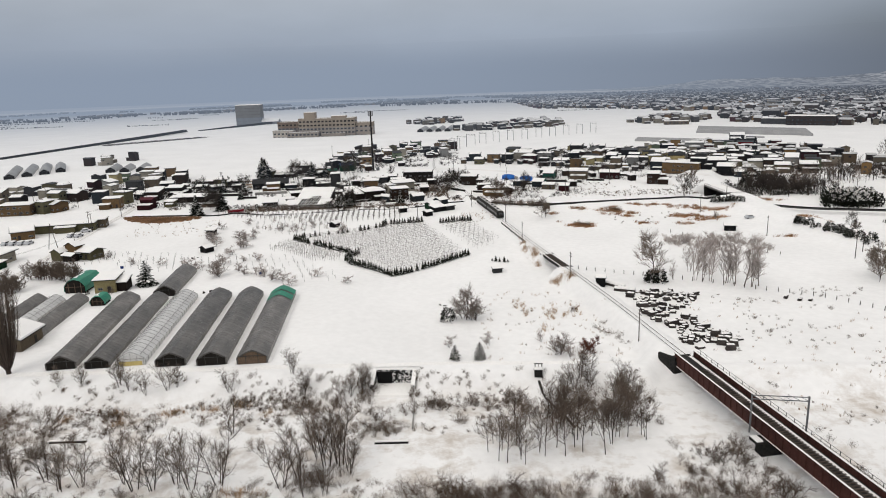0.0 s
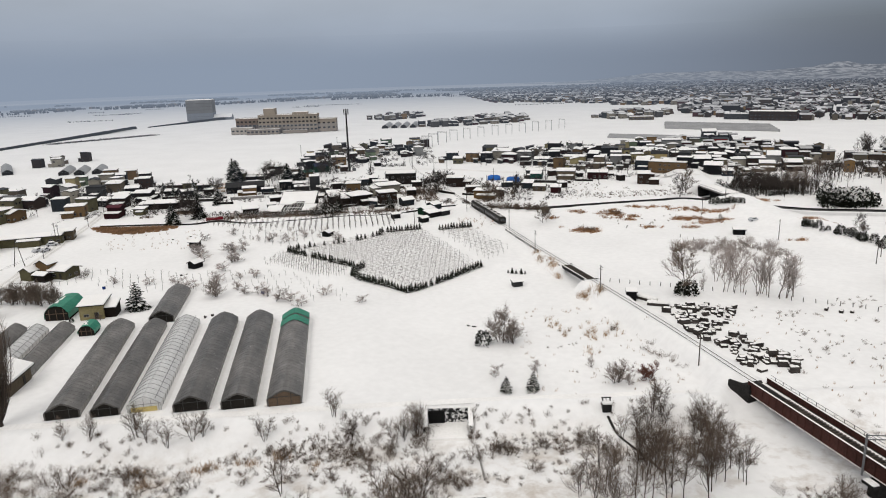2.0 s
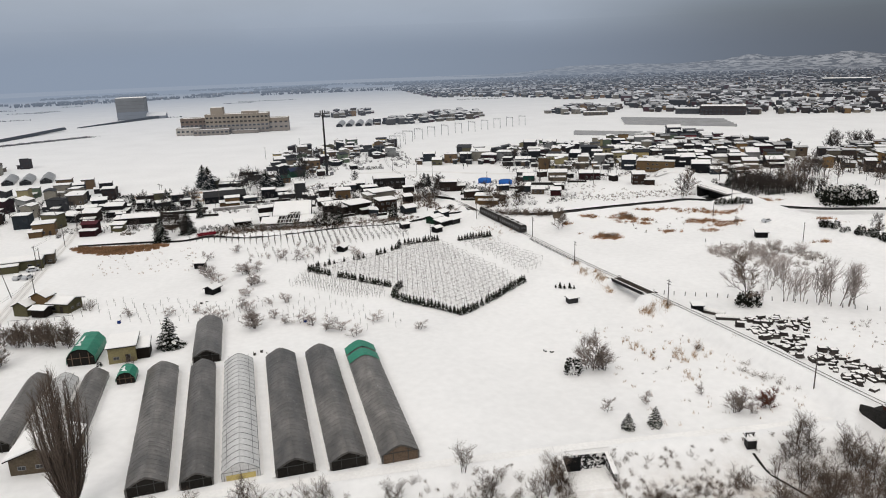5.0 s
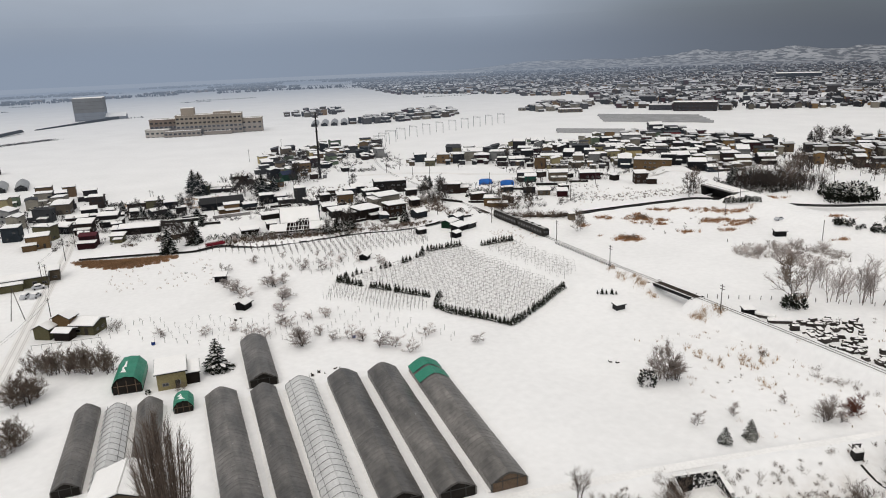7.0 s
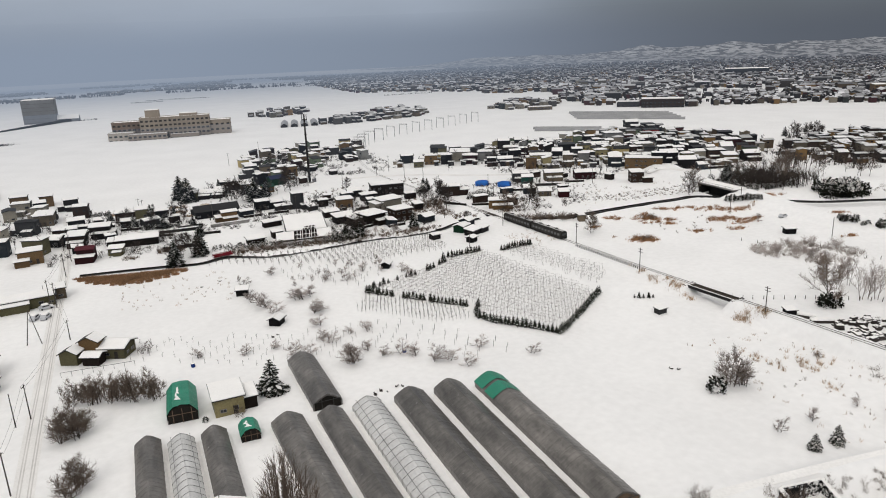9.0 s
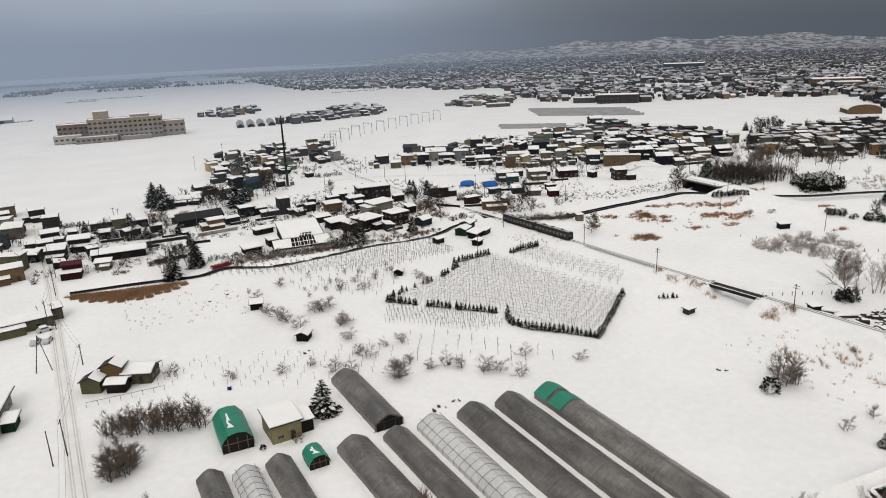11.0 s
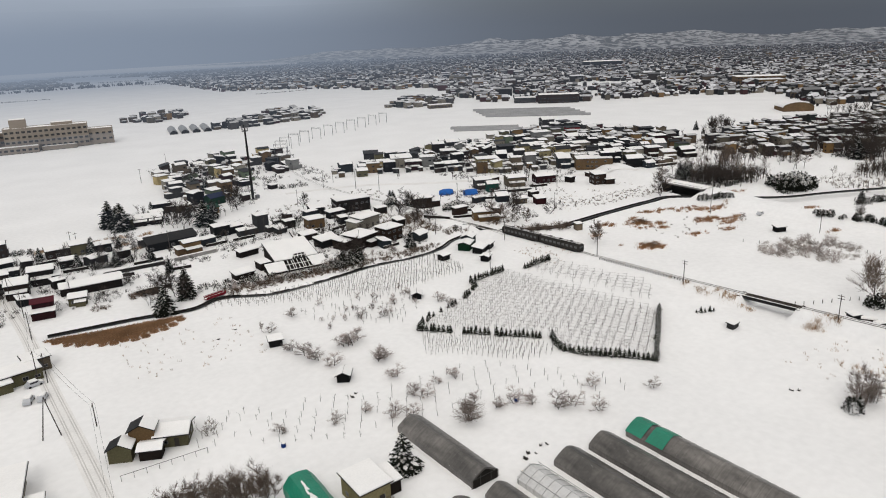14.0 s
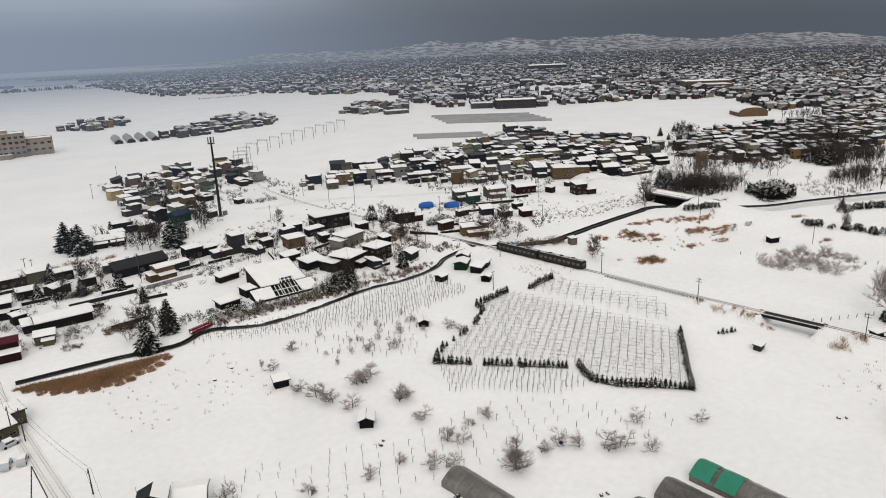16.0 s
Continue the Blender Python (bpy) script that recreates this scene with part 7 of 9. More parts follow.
def road_bridge():
    t = thing("road_bridge", 134, 338, 0, 92, "concrete road bridge with railings over the dark creek", "road bridge")
    part("deck", Shape().box(0, 0, 2.45, 24, 8.6, 0.6), mat("bridge_concrete", (0.13, 0.125, 0.12), 0.9, 0.3, 0.5, 0.3), t)
    part("deck_snow", Shape().box(0, 0, 3.053, 24, 8.0, 0.14), SNOW, t)
    for sy in (-4.2, 4.2):
        part("kerb", Shape().box(0, sy, 2.7, 24, 0.3, 0.55), CONCRETE, t)
        part("kerb_snow", Shape().box(0, sy, 3.253, 24, 0.3, 0.1), SNOW, t)
        part("handrail", Shape().box(0, sy, 3.95, 24, 0.08, 0.08), POLE_GREY, t)
        pm = Shape().box(0, 0, 0, 0.08, 0.08, 0.7).mesh("rail_post", POLE_GREY)
        for i in range(11):
            part("rail_post", pm, None, t).location = (-11.5 + i * 2.3, sy, 3.3)
    for k in range(4):
        part("beam", Shape().box(0, -3 + 2 * k, 1.7, 22, 0.5, 0.75), DARK_WALL, t)
    # slab and wall added to blacken the void; their colour paints its shade
    part("apron", Shape().box(0, 0, -4.0, 22, 9.8, 1.2), DARK_WALL, t, "dark slab added to paint the shade under the deck")
    part("pier_wall", Shape().box(0, -1.5, -4.0, 20, 0.8, 5.7), DARK_WALL, t, "dark wall added to paint shade and block light under the deck")
    for sx in (-1, 1):
        part("abutment", Shape().box(sx * 11.4, 0, -4.0, 1.4, 9.0, 6.44), DARK_WALL, t)


road_bridge()
for nm, line, half, lab in (("lane", [(-137, 150), (-143, 200), (-149, 255), (-154, 300), (-157, 332), (-161, 362), (-166, 400), (-172, 440)], 1.9, "snow-covered lane marked with wheel tracks"),
                            ("village_road", [(-30, 470), (10, 462), (45, 440), (80, 425), (112, 408), (136, 392), (143, 380)], 2.4, "snow-covered village road"),
                            ("levee_track", [(-140, 146), (-90, 143.6), (-20, 143.4), (25, 141.5), (40, 143)], 1.1, "snow-covered track along the levee")):
    tagged(part(nm, ribbon(bezier_line(line), half, ground_z, 0.06), SNOW if nm == "levee_track" else ROAD_SNOW), lab, "road", kind="structure")
rut = mat("packed_rut", (0.62, 0.60, 0.58), 0.85, 0.15, 0.6, 0.3)
LANE_LINE = bezier_line([(-137, 150), (-143, 200), (-149, 255), (-154, 300), (-157, 332), (-161, 362), (-166, 400), (-172, 440)])
for k in (-1.25, -0.75, 0.55, 1.05):
    tagged(part("wheel_track", ribbon(offset(LANE_LINE, k), 0.13, ground_z, 0.075), rut), "faint grey wheel rut in the snowy lane", "wheel track", kind="structure")


# ---- riverbank structures ----
def culvert():
    t = thing("culvert_outlet", -12.6, 138.6, -2.0, -4, "concrete culvert outlet with a dark square mouth in the levee", "culvert")
    # near-black base paints the mouth's shade over the walls; pale flecks are ice
    icy = mat("icy_concrete", (0.012, 0.012, 0.012), 0.8, 0.4, 0.9, 0.3, fleck=(0.72, 0.71, 0.70), fleck_at=0.50)
    part("back_wall", Shape().box(0, 2.2, -2.2, 8.0, 0.5, 4.0), icy, t)
    # solid black box painted as the shaded opening
    part("mouth", Shape().box(-2.2, 1.8, -1.2, 3.2, 0.5, 2.7), mat("culvert_dark", (0.01, 0.01, 0.01), 0.9), t, "black box painted as the shaded culvert mouth")
    for sx in (-1, 1):
        w = Shape()
        x = sx * 4.0
        w.add([(x, 2.2, -2.2), (x, 2.2, 1.9), (x + sx * 0.4, -2.6, 0.4), (x + sx * 0.4, -2.6, -2.2), (x + sx * 0.4, 2.2, -2.2), (x + sx * 0.4, 2.2, 1.9), (x + sx * 0.8, -2.6, 0.4), (x + sx * 0.8, -2.6, -2.2)],
              [(0, 1, 2, 3), (7, 6, 5, 4), (1, 5, 6, 2), (2, 6, 7, 3), (0, 4, 5, 1)])
        part("wing_wall", w, icy, t)
        part("wall_snow", Shape().slab([(x - 0.1, -2.5, 0.42), (x + sx * 0.8, -2.5, 0.42), (x + sx * 0.8, 2.2, 1.93), (x - 0.1, 2.2, 1.93)] if sx > 0 else [(x - 0.8, -2.5, 0.42), (x + 0.1, -2.5, 0.42), (x + 0.1, 2.2, 1.93), (x - 0.8, 2.2, 1.93)], 0.08, 0.1), SNOW, t)
    part("cap_snow", Shape().box(0, 2.3, 1.8, 8.0, 0.5, 0.12, 0, 0.97), SNOW, t)
    part("floor", Shape().box(0, -1, -2.0, 7.4, 6.5, 0.9), SNOW, t)


culvert()
channel = thing("drain_wall", -7.9, 126, -3.6, 0, "low dark concrete drain edge running down to the river", "drain wall")
part("edge", Shape().box(0, 0, 0, 0.25, 11, 0.5), CONCRETE, channel)
for x, y, n, a in ((-11.5, 115.3, 6.2, 0), (-72.5, 119.0, 7.0, 0)):
    t = thing("bank_edge", x, y, ground_z(x, y) - 0.15, a, "low dark concrete edge showing under the snow", "kerb")
    part("edge", Shape().box(0, 0, 0, n, 0.5, 0.42, 0, 0.98), DARK_WALL, t)
    part("snow_cap", Shape().box(0, 0.25, 0.40, n * 0.98, 0.6, 0.14), SNOW, t)
gate = thing("sluice_gate", 18.1, 137.2, -1.4, -6, "small dark sluice gate on steel posts in the levee", "sluice gate")
part("box", Shape().box(0, 0, 0.3, 1.7, 1.3, 1.7), STEEL_DARK, gate)
part("snow_cap", Shape().box(0, 0, 2.0, 1.75, 1.35, 0.3, 0, 0.9), SNOW, gate)
for sx in (-0.7, 0.7):
    part("post", Shape().box(sx, 0.4, 0, 0.18, 0.18, 3.0), STEEL_DARK, gate)
part("crossbeam", Shape().box(0, 0.4, 2.9, 1.8, 0.16, 0.16), STEEL_DARK, gate)
for sx in (-0.75, 0.0, 0.75):
    part("guide_rail", Shape().tube((sx, -0.5, 2.1), (sx, 1.5, 2.5), 0.07, 0.07, 4, True), PLANK, gate)

drain = bezier_line([(18.0, 136.0), (19.0, 131), (21.0, 125), (22.5, 119)])
tagged(part("drain_channel", ribbon(drain, 0.28, ground_z, 0.05), DARK_WALL), "narrow dark drain running down from the sluice gate", "drain", kind="structure")

# ---- scrap yard ----
r3 = random.Random(12)
YARD = [(x * 1.037, y * 1.037) for x, y in [(49, 190), (52, 190), (69.5, 186), (66, 180), (58.5, 172), (61, 163), (67.5, 150), (66, 146.5), (60.5, 145.5), (58.6, 151), (56.5, 150), (55.5, 146), (53.5, 153), (52, 160), (49.5, 172)]]


def scrap_pile(x, y, rot, k):
    t = thing("scrap_pile", x, y, ground_z(x, y) - 0.08, rot, "flat stack of dark rusty scrap under a cap of snow", "scrap pile", "piles in the scrap yard")
    z = 0.0
    w, d = r3.uniform(1.6, 3.2) * k, r3.uniform(0.9, 1.6) * k
    for i in range(r3.choice((1, 2, 2, 3))):
        hh = r3.uniform(0.3, 0.6) * min(1.0, k + 0.1)
        part("layer", Shape().box(r3.uniform(-.2, .2), r3.uniform(-.2, .2), z, w * r3.uniform(0.75, 1.05), d * r3.uniform(0.75, 1.05), hh, r3.uniform(-9, 9), r3.uniform(0.88, 1.0)), SCRAP, t)
        z += hh
    part("snow_cap", Shape().slab([(-w * .38, -d * .34, z), (w * .36, -d * .38, z), (w * .38, d * .4, z), (-w * .35, d * .42, z)], r3.uniform(0.08, 0.16), 0.12), SNOW, t)


n = 0
while n < 165:
    x, y = r3.uniform(48, 74), r3.uniform(149, 199)
    if inside(YARD, x, y) and to_line(RAIL_LINE, x, y) > 4.5:
        scrap_pile(x, y, r3.choice((-12, 78, 10, -25)) + r3.uniform(-25, 25), r3.uniform(0.55, 1.15))
        n += 1
for x, y, rr, w in ((49.6, 202.6, -52, 7), (51.4, 197.6, -25, 6)):
    t = thing("timber_stack", x, y, ground_z(x, y) - 0.05, rr, "long low timber stack under thick snow by the track", "timber stack")
    part("timber", Shape().box(0, 0, 0, w, 1.5, 0.9), SCRAP, t)
    part("snow_cap", Shape().box(0, 0, 0.9, w + 0.2, 1.7, 0.4, 0, 0.95), SNOW, t)
for x, y in ((96.5, 184.6), (99, 184), (93.5, 186.7)):
    scrap_pile(x, y, r3.uniform(0, 90), 0.6)

# fence of short posts across the east field
pmesh = Shape().tube((0, 0, -0.2), (0, 0, 1.25), 0.12, 0.10, 6, True).mesh("fence_post", POLE)
for x, y, a in along(bezier_line([(42.5, 222.6), (46, 220), (63, 212.2), (76, 204.8), (90, 195), (103, 187), (113.5, 174), (122.4, 160.7)]), 3.0):
    o = part("fence_post", pmesh, None)
    o.matrix_basis = pose(x + r3.uniform(-.1, .1), y, ground_z(x, y), r3.uniform(-5, 5), r3.uniform(-5, 5), 0)
    tagged(o, "short dark wooden fence post in the snow", "fence post", "posts of the field fence")
for x, y in ((107, 252), (101, 244), (108, 238), (110, 235), (113, 232), (98, 247), (91, 266), (88, 271)):
    o = part("fence_post", pmesh, None)
    o.matrix_basis = pose(x, y, ground_z(x, y), 0, r3.uniform(-5, 5), 0)
    tagged(o, "short dark wooden fence post in the snow", "fence post", "posts of the field fence")

for x, y, a in along([(207, 295.5), (245, 287)], 3.2):
    o = part("fence_post", pmesh, None)
    o.matrix_basis = pose(x, y, ground_z(x, y), 0, r3.uniform(-3, 3), 0)
    o.scale = (1.2, 1.2, 2.0)
    tagged(o, "tall dark post of a fence beside the creek", "fence post", "posts of the creek fence")

# ---- poles, wires and vehicles ----
P = "dark wooden utility pole beside the snowy lane"
LANE = [(-143.8, 189.5, 9), (-146.2, 219.4, 8.5), (-145.2, 265.5, 6), (-153.5, 296.3, 8.5), (-155.5, 298.0, 9), (-156, 330, 9), (-157.5, 352, 9), (-161, 372, 9)]
for x, y, h in LANE:
    pole(x, y, h, 1, 80, label=P, group="poles along the lane")
pole(-148.6, 216.8, 8.0, 0, 0, label=P, group="poles along the lane")
pole(-156.0, 266, 10.2, 0, 0, label="leaning wooden strut pole forming an A-frame", group="poles along the lane", lean=1.9)
pole(-152.3, 266, 10.2, 0, 0, label="leaning wooden strut pole forming an A-frame", group="poles along the lane", lean=-1.8)
for k in range(2):
    ln = Shape()
    pts = [(x + 0.5 - k, y, ground_z(x, y) + h - 0.4) for x, y, h in LANE]
    for a, b in zip(pts, pts[1:]):
        a, b = Vector(a), Vector(b)
        prev = a
        for i in range(1, 9):
            q = a.lerp(b, i / 8) - Vector((0, 0, 0.9 * (1 - (2 * i / 8 - 1) ** 2)))
            ln.tube(prev, q, 0.025, 0.025, 3)
            prev = q
    tagged(part("overhead_wire", ln, STEEL_DARK), "thin dark overhead wire sagging between poles", "wire")
for x, y, h in ((121, 260, 8), (134.5, 225, 8), (141, 232, 7), (112, 306, 8), (128, 318, 9), (118, 342, 9), (60, 352, 8), (-6, 350, 8), (-13, 300, 7), (27, 372, 9), (34, 396, 9), (62, 392, 9), (90, 386, 9), (12, 440, 10), (5, 455, 10), (-8, 470, 10), (2, 480, 10), (-35, 437, 9), (-66, 392, 9), (-104, 398, 9), (-122, 412, 8), (-138, 428, 8), (-136, 424, 8), (-90, 560, 9), (-66, 610, 9), (110, 470, 9), (150, 430, 9), (190, 420, 9), (75, 455, 9), (40, 470, 9)):
    pole(x, y, h, 1, (x * 13) % 90, label="dark utility pole standing in the snow", group="village poles")


def car(x, y, rot, label):
    t = thing("parked_car", x, y, ground_z(x, y), rot, label, "car", "parked cars")
    b = Shape()
    prof = [(-2.1, 0.3), (-2.1, 0.95), (-1.7, 1.05), (-1.1, 1.55), (0.7, 1.55), (1.3, 1.0), (2.0, 0.85), (2.1, 0.3)]
    k = len(prof)
    b.add([(u, -0.85, v) for u, v in prof] + [(u, 0.85, v) for u, v in prof], [tuple(range(k - 1, -1, -1)), tuple(range(k, 2 * k))] + [(i, i + 1, k + i + 1, k + i) for i in range(k - 1)] + [(k - 1, 0, k, 2 * k - 1)])
    part("body", b, CAR_WHITE, t)
    for sx in (-1.3, 1.3):
        for sy in (-0.8, 0.8):
            part("wheel", Shape().tube((sx, sy - 0.1, 0.32), (sx, sy + 0.1, 0.32), 0.32, 0.32, 10, True), RUBBER, t)
    for sy in (-0.87, 0.87):
        part("side_window", Shape().box(-0.2, sy, 1.05, 1.9, 0.02, 0.4), GLASS, t)
    part("roof_snow", Shape().slab([(-1.2, -0.8, 1.56), (0.75, -0.8, 1.56), (0.75, 0.8, 1.56), (-1.2, 0.8, 1.56)], 0.25, 0.15), SNOW, t)
    part("bonnet_snow", Shape().slab([(1.2, -0.8, 1.0), (2.0, -0.8, 0.86), (2.0, 0.8, 0.86), (1.2, 0.8, 1.0)], 0.14, 0.1), SNOW, t)


for x, y, a in ((-158.0, 287.5, 75), (-155.0, 287.2, 75), (-156.5, 296.5, 20), (119, 465.5, 70), (122.5, 464.5, 70), (126, 463, 70), (141.5, 455, -20), (-172, 275.5, 85), (-175.5, 275.5, 85), (-178.8, 275.8, 85), (-169.5, 276, 85), (128, 292, 10)):
    car(x, y, a, "parked white car capped with snow")


def blue_heap(x, y):
    t = thing("tarp_heap", x, y, ground_z(x, y), -15, "rounded heap under a bright blue tarpaulin", "tarpaulin heap", "heaps by the road")
    s = Shape()
    for k in range(7):
        for i in range(7):
            a = math.pi * i / 6
            q = 1 - 0.25 * abs(k / 3 - 1) ** 2
            s.v.append((-3.6 + 1.2 * k, -1.9 * math.cos(a) * q, 3.1 * math.sin(a) * q))
    for k in range(6):
        for i in range(6):
            s.f.append((k * 7 + i, k * 7 + i + 1, (k + 1) * 7 + i + 1, (k + 1) * 7 + i))
    s.f += [tuple(range(6, -1, -1)), tuple(range(42, 49))]
    part("tarpaulin", s, TARP_BLUE, t, smooth=True)
    part("snow_patch", Shape().slab([(-2.0, -0.4, 2.98), (2.0, -0.4, 2.98), (2.0, 0.5, 2.98), (-2.0, 0.5, 2.98)], 0.14, 0.2), SNOW, t)


blue_heap(36.5, 411)
blue_heap(46, 402.5)
# red footbridge at the creek
t = thing("red_footbridge", -102, 333, 0, 20, "small dark red footbridge over the creek", "footbridge")
part("deck", Shape().box(0, 0, 0.1, 7.5, 1.6, 0.25), RED_PAINT, t)
part("deck_snow", Shape().box(0, 0, 0.352, 7.4, 1.3, 0.15), SNOW, t)
for sy in (-0.8, 0.8):
    part("handrail", Shape().box(0, sy, 1.1, 7.5, 0.12, 0.14), RED_PAINT, t)
    part("side_panel", Shape().box(0, sy, 0.35, 7.4, 0.06, 0.62), RED_PAINT, t)
    for i in range(6):
        part("rail_post", Shape().box(-3.6 + i * 1.44, sy, 0.2, 0.14, 0.14, 1.0), RED_PAINT, t)
# garden walls
for x, y, n, a, m in ((-97, 383.5, 17, 8, CONCRETE), (-120, 381, 22, 2, DARK_WALL), (-118, 352, 12, 6, DARK_WALL), (94.5, 452.0, 26, -22, DARK_WALL), (66, 392.5, 20, -22, DARK_WALL), (128, 456.0, 18, -16, DARK_WALL), (172, 389.0, 22, -10, DARK_WALL)):
    t = thing("garden_wall", x, y, ground_z(x, y) - 0.3, a, "low concrete garden wall capped with snow", "wall", "garden walls")
    part("wall", Shape().box(0, 0, 0, n, 0.4, 1.7), m, t)
    part("snow_cap", Shape().box(0, 0, 1.7, n + 0.1, 0.5, 0.3, 0, 0.99), SNOW, t)
# small dark field stones and gear
for x, y in ((-72, 202), (-70.5, 201), (-68, 203), (-66.8, 202.3), (-73.5, 200.8), (-3, 190), (-1.5, 189), (-110, 297), (-104, 301), (-92, 244), (-90.5, 245)):
    scrap_pile(x, y, r3.uniform(0, 180), 0.35)
# blue drums among the fruit trees
for x, y, h in ((-112.6, 233.0, 1.0), (-61.4, 220.1, 0.9)):
    t = thing("blue_drum", x, y, ground_z(x, y) - 0.05, 15, "small blue plastic drum with a cap of snow", "drum", "drums in the orchard")
    part("body", Shape().tube((0, 0, 0), (0, 0, h), 0.5, 0.5, 12, True), mat("drum_blue", (0.01, 0.035, 0.16), 0.5, 0.2, 1.0, 0), t)
    for zz in (0.3, 0.65):
        part("rim", Shape().tube((0, 0, h * zz), (0, 0, h * zz + 0.05), 0.53, 0.53, 12, True), mat("drum_blue", (0.01, 0.035, 0.16)), t)
    part("snow_cap", Shape().tube((0, 0, h + 0.003), (0, 0, h + 0.14), 0.48, 0.36, 12, True), SNOW, t)
# pipe rail before the farmhouse
t = thing("pipe_rail", -135, 239.8, ground_z(-135, 239.8), 1, "long thin grey pipe rail on short posts before the farmhouse", "rail")
part("rail", Shape().tube((-8.5, 0, 1.3), (8.5, 0, 1.3), 0.06, 0.06, 6, True), PIPE, t)
for i in range(8):
    part("post", Shape().tube((-8.4 + 2.4 * i, 0, -0.2), (-8.4 + 2.4 * i, 0, 1.3), 0.05, 0.05, 6, True), PIPE, t)


# ---- far buildings ----
def hospital():
    t = thing("hospital", -128, 782, -3.0, -4, "large beige five-storey hospital with rows of windows and a roof tower", "hospital")
    blocks = [("main_block", 0, 0, 62, 15, 21, HOSP_BEIGE, 5), ("west_block", -44, 8, 26, 14, 17.5, HOSP_BROWN, 4), ("east_wing", 40, 2, 20, 13, 15.5, HOSP_BEIGE, 3),
              ("front_block", -24, -14, 34, 12, 7.5, HOSP_BEIGE, 2), ("west_annex", -48, -6, 22, 12, 9, mat("pale_render", (0.42, 0.38, 0.33), 0.85), 2), ("roof_tower", -20, 3, 12, 10, 28, HOSP_BEIGE, 0),
              ("entrance_block", 8, -11, 26, 8, 5.5, HOSP_BEIGE, 1), ("plant_room", 12, 3, 16, 8, 23.5, HOSP_BEIGE, 0)]
    wm = Shape().box(0, 0, 0, 2.5, 0.3, 1.6).mesh("window", GLASS)
    for nm, x, y, w, d, h, m, st in blocks:
        b = part(nm, Shape().box(x, y, 0, w, d, h), m, t)
        part("snow_cover", Shape().box(x, y, h + 0.003, w - 0.6, d - 0.6, 0.35), ROOF_SNOW, b)
        if st:
            pr = Shape()
            for sx in (-1, 1):
                pr.box(x + sx * w / 2, y, h - 0.2, 0.4, d + 0.4, 0.9)
                pr.box(x, y + sx * d / 2, h - 0.2, w + 0.4, 0.4, 0.9)
            part("parapet", pr, m, b)
        for k in range(st):
            n = int(w / 4.1)
            for i in range(n):
                o = part("window", wm, None, b)
                o.location = (x - w / 2 + (i + 0.5) * w / n, y - d / 2 - 0.08, 1.5 + k * (h - 1) / st)
            for i in range(int(d / 5)):
                for sx in (-1, 1):
                    o = part("window", wm, None, b)
                    o.matrix_basis = pose(x + sx * (w / 2 + 0.08), y - d / 2 + (i + 0.7) * d / (int(d / 5) + .4), 1.5 + k * (h - 1) / st, 0, 0, 90)


hospital()


def silo_block():
    t = thing("grain_store", -305, 1120, -9, 2, "tall windowless grey block with a lower hall beside it", "warehouse")
    b = part("tower_block", Shape().box(0, 0, 0, 38, 24, 33), GREY_BLOCK, t)
    part("snow_cover", Shape().box(0, 0, 33.003, 37, 23, 0.5), ROOF_SNOW, b)
    for k in range(6):
        part("band", Shape().box(0, -12.1, 4 + k * 4.8, 38.1, 0.25, 0.35), mat("band_grey", (0.13, 0.135, 0.145), 0.8), b)
    h = part("hall", walls_shape('gable', 26, 20, 7, 0.4), GREY_BLOCK, t)
    h.location = (32, 0, 0)
    s = Shape()
    for q in roof_planes('gable', 26, 20, 7, 0.4, 0.6)[0]:
        s.slab(q, 0.5, 0.2)
    part("hall_snow", s, ROOF_SNOW, h)


silo_block()


def mast():
    t = thing("telecom_mast", -48.5, 468, 0, 20, "tall dark steel telecom mast with antennas at its top", "telecom mast")
    part("pole", Shape().tube((0, 0, 0), (0, 0, 39.5), 0.75, 0.42, 10, True), STEEL_DARK, t)
    part("platform", Shape().tube((0, 0, 36.2), (0, 0, 36.5), 1.7, 1.7, 12, True), STEEL_DARK, t)
    am = Shape().box(0, 0, 0, 0.32, 0.22, 2.6).mesh("antenna", POLE_GREY)
    for k in range(6):
        a = radians(60 * k)
        o = part("antenna", am, None, t)
        o.matrix_basis = pose(1.5 * math.cos(a), 1.5 * math.sin(a), 36.8, 0, 0, 60 * k)
    for z in (28, 18):
        part("bracket", Shape().tube((0, 0, z), (0, 0, z + 0.25), 0.85, 0.85, 8, True), STEEL_DARK, t)
    part("base_block", Shape().box(0, 0, -0.4, 3.2, 3.2, 0.8), CONCRETE, t)
    part("cabinet", Shape().box(3.2, 0.5, -0.2, 2.0, 1.2, 2.2), POLE_GREY, t)


mast()
GANTRY = [p for p in along([p for p in RAIL_LINE if p[1] > 530], 17)][:15]
for x, y, a in GANTRY:
    catenary_portal(x, y, a + 90, 8.5, 9.5, ground_z(x, y) - 0.1, "pale grey portal frame over the snowy railway line")

# ---- village houses ----
PALETTE = ["dark brown"] * 4 + ["brown"] * 4 + ["ochre"] * 4 + ["tan"] * 5 + ["olive"] * 3 + ["grey"] * 4 + ["charcoal"] * 4 + ["cream"] * 5 + ["pale grey"] * 4 + ["yellow"] * 2 + ["pale olive"] * 2 + ["maroon", "sage", "sage", "blue-grey"]


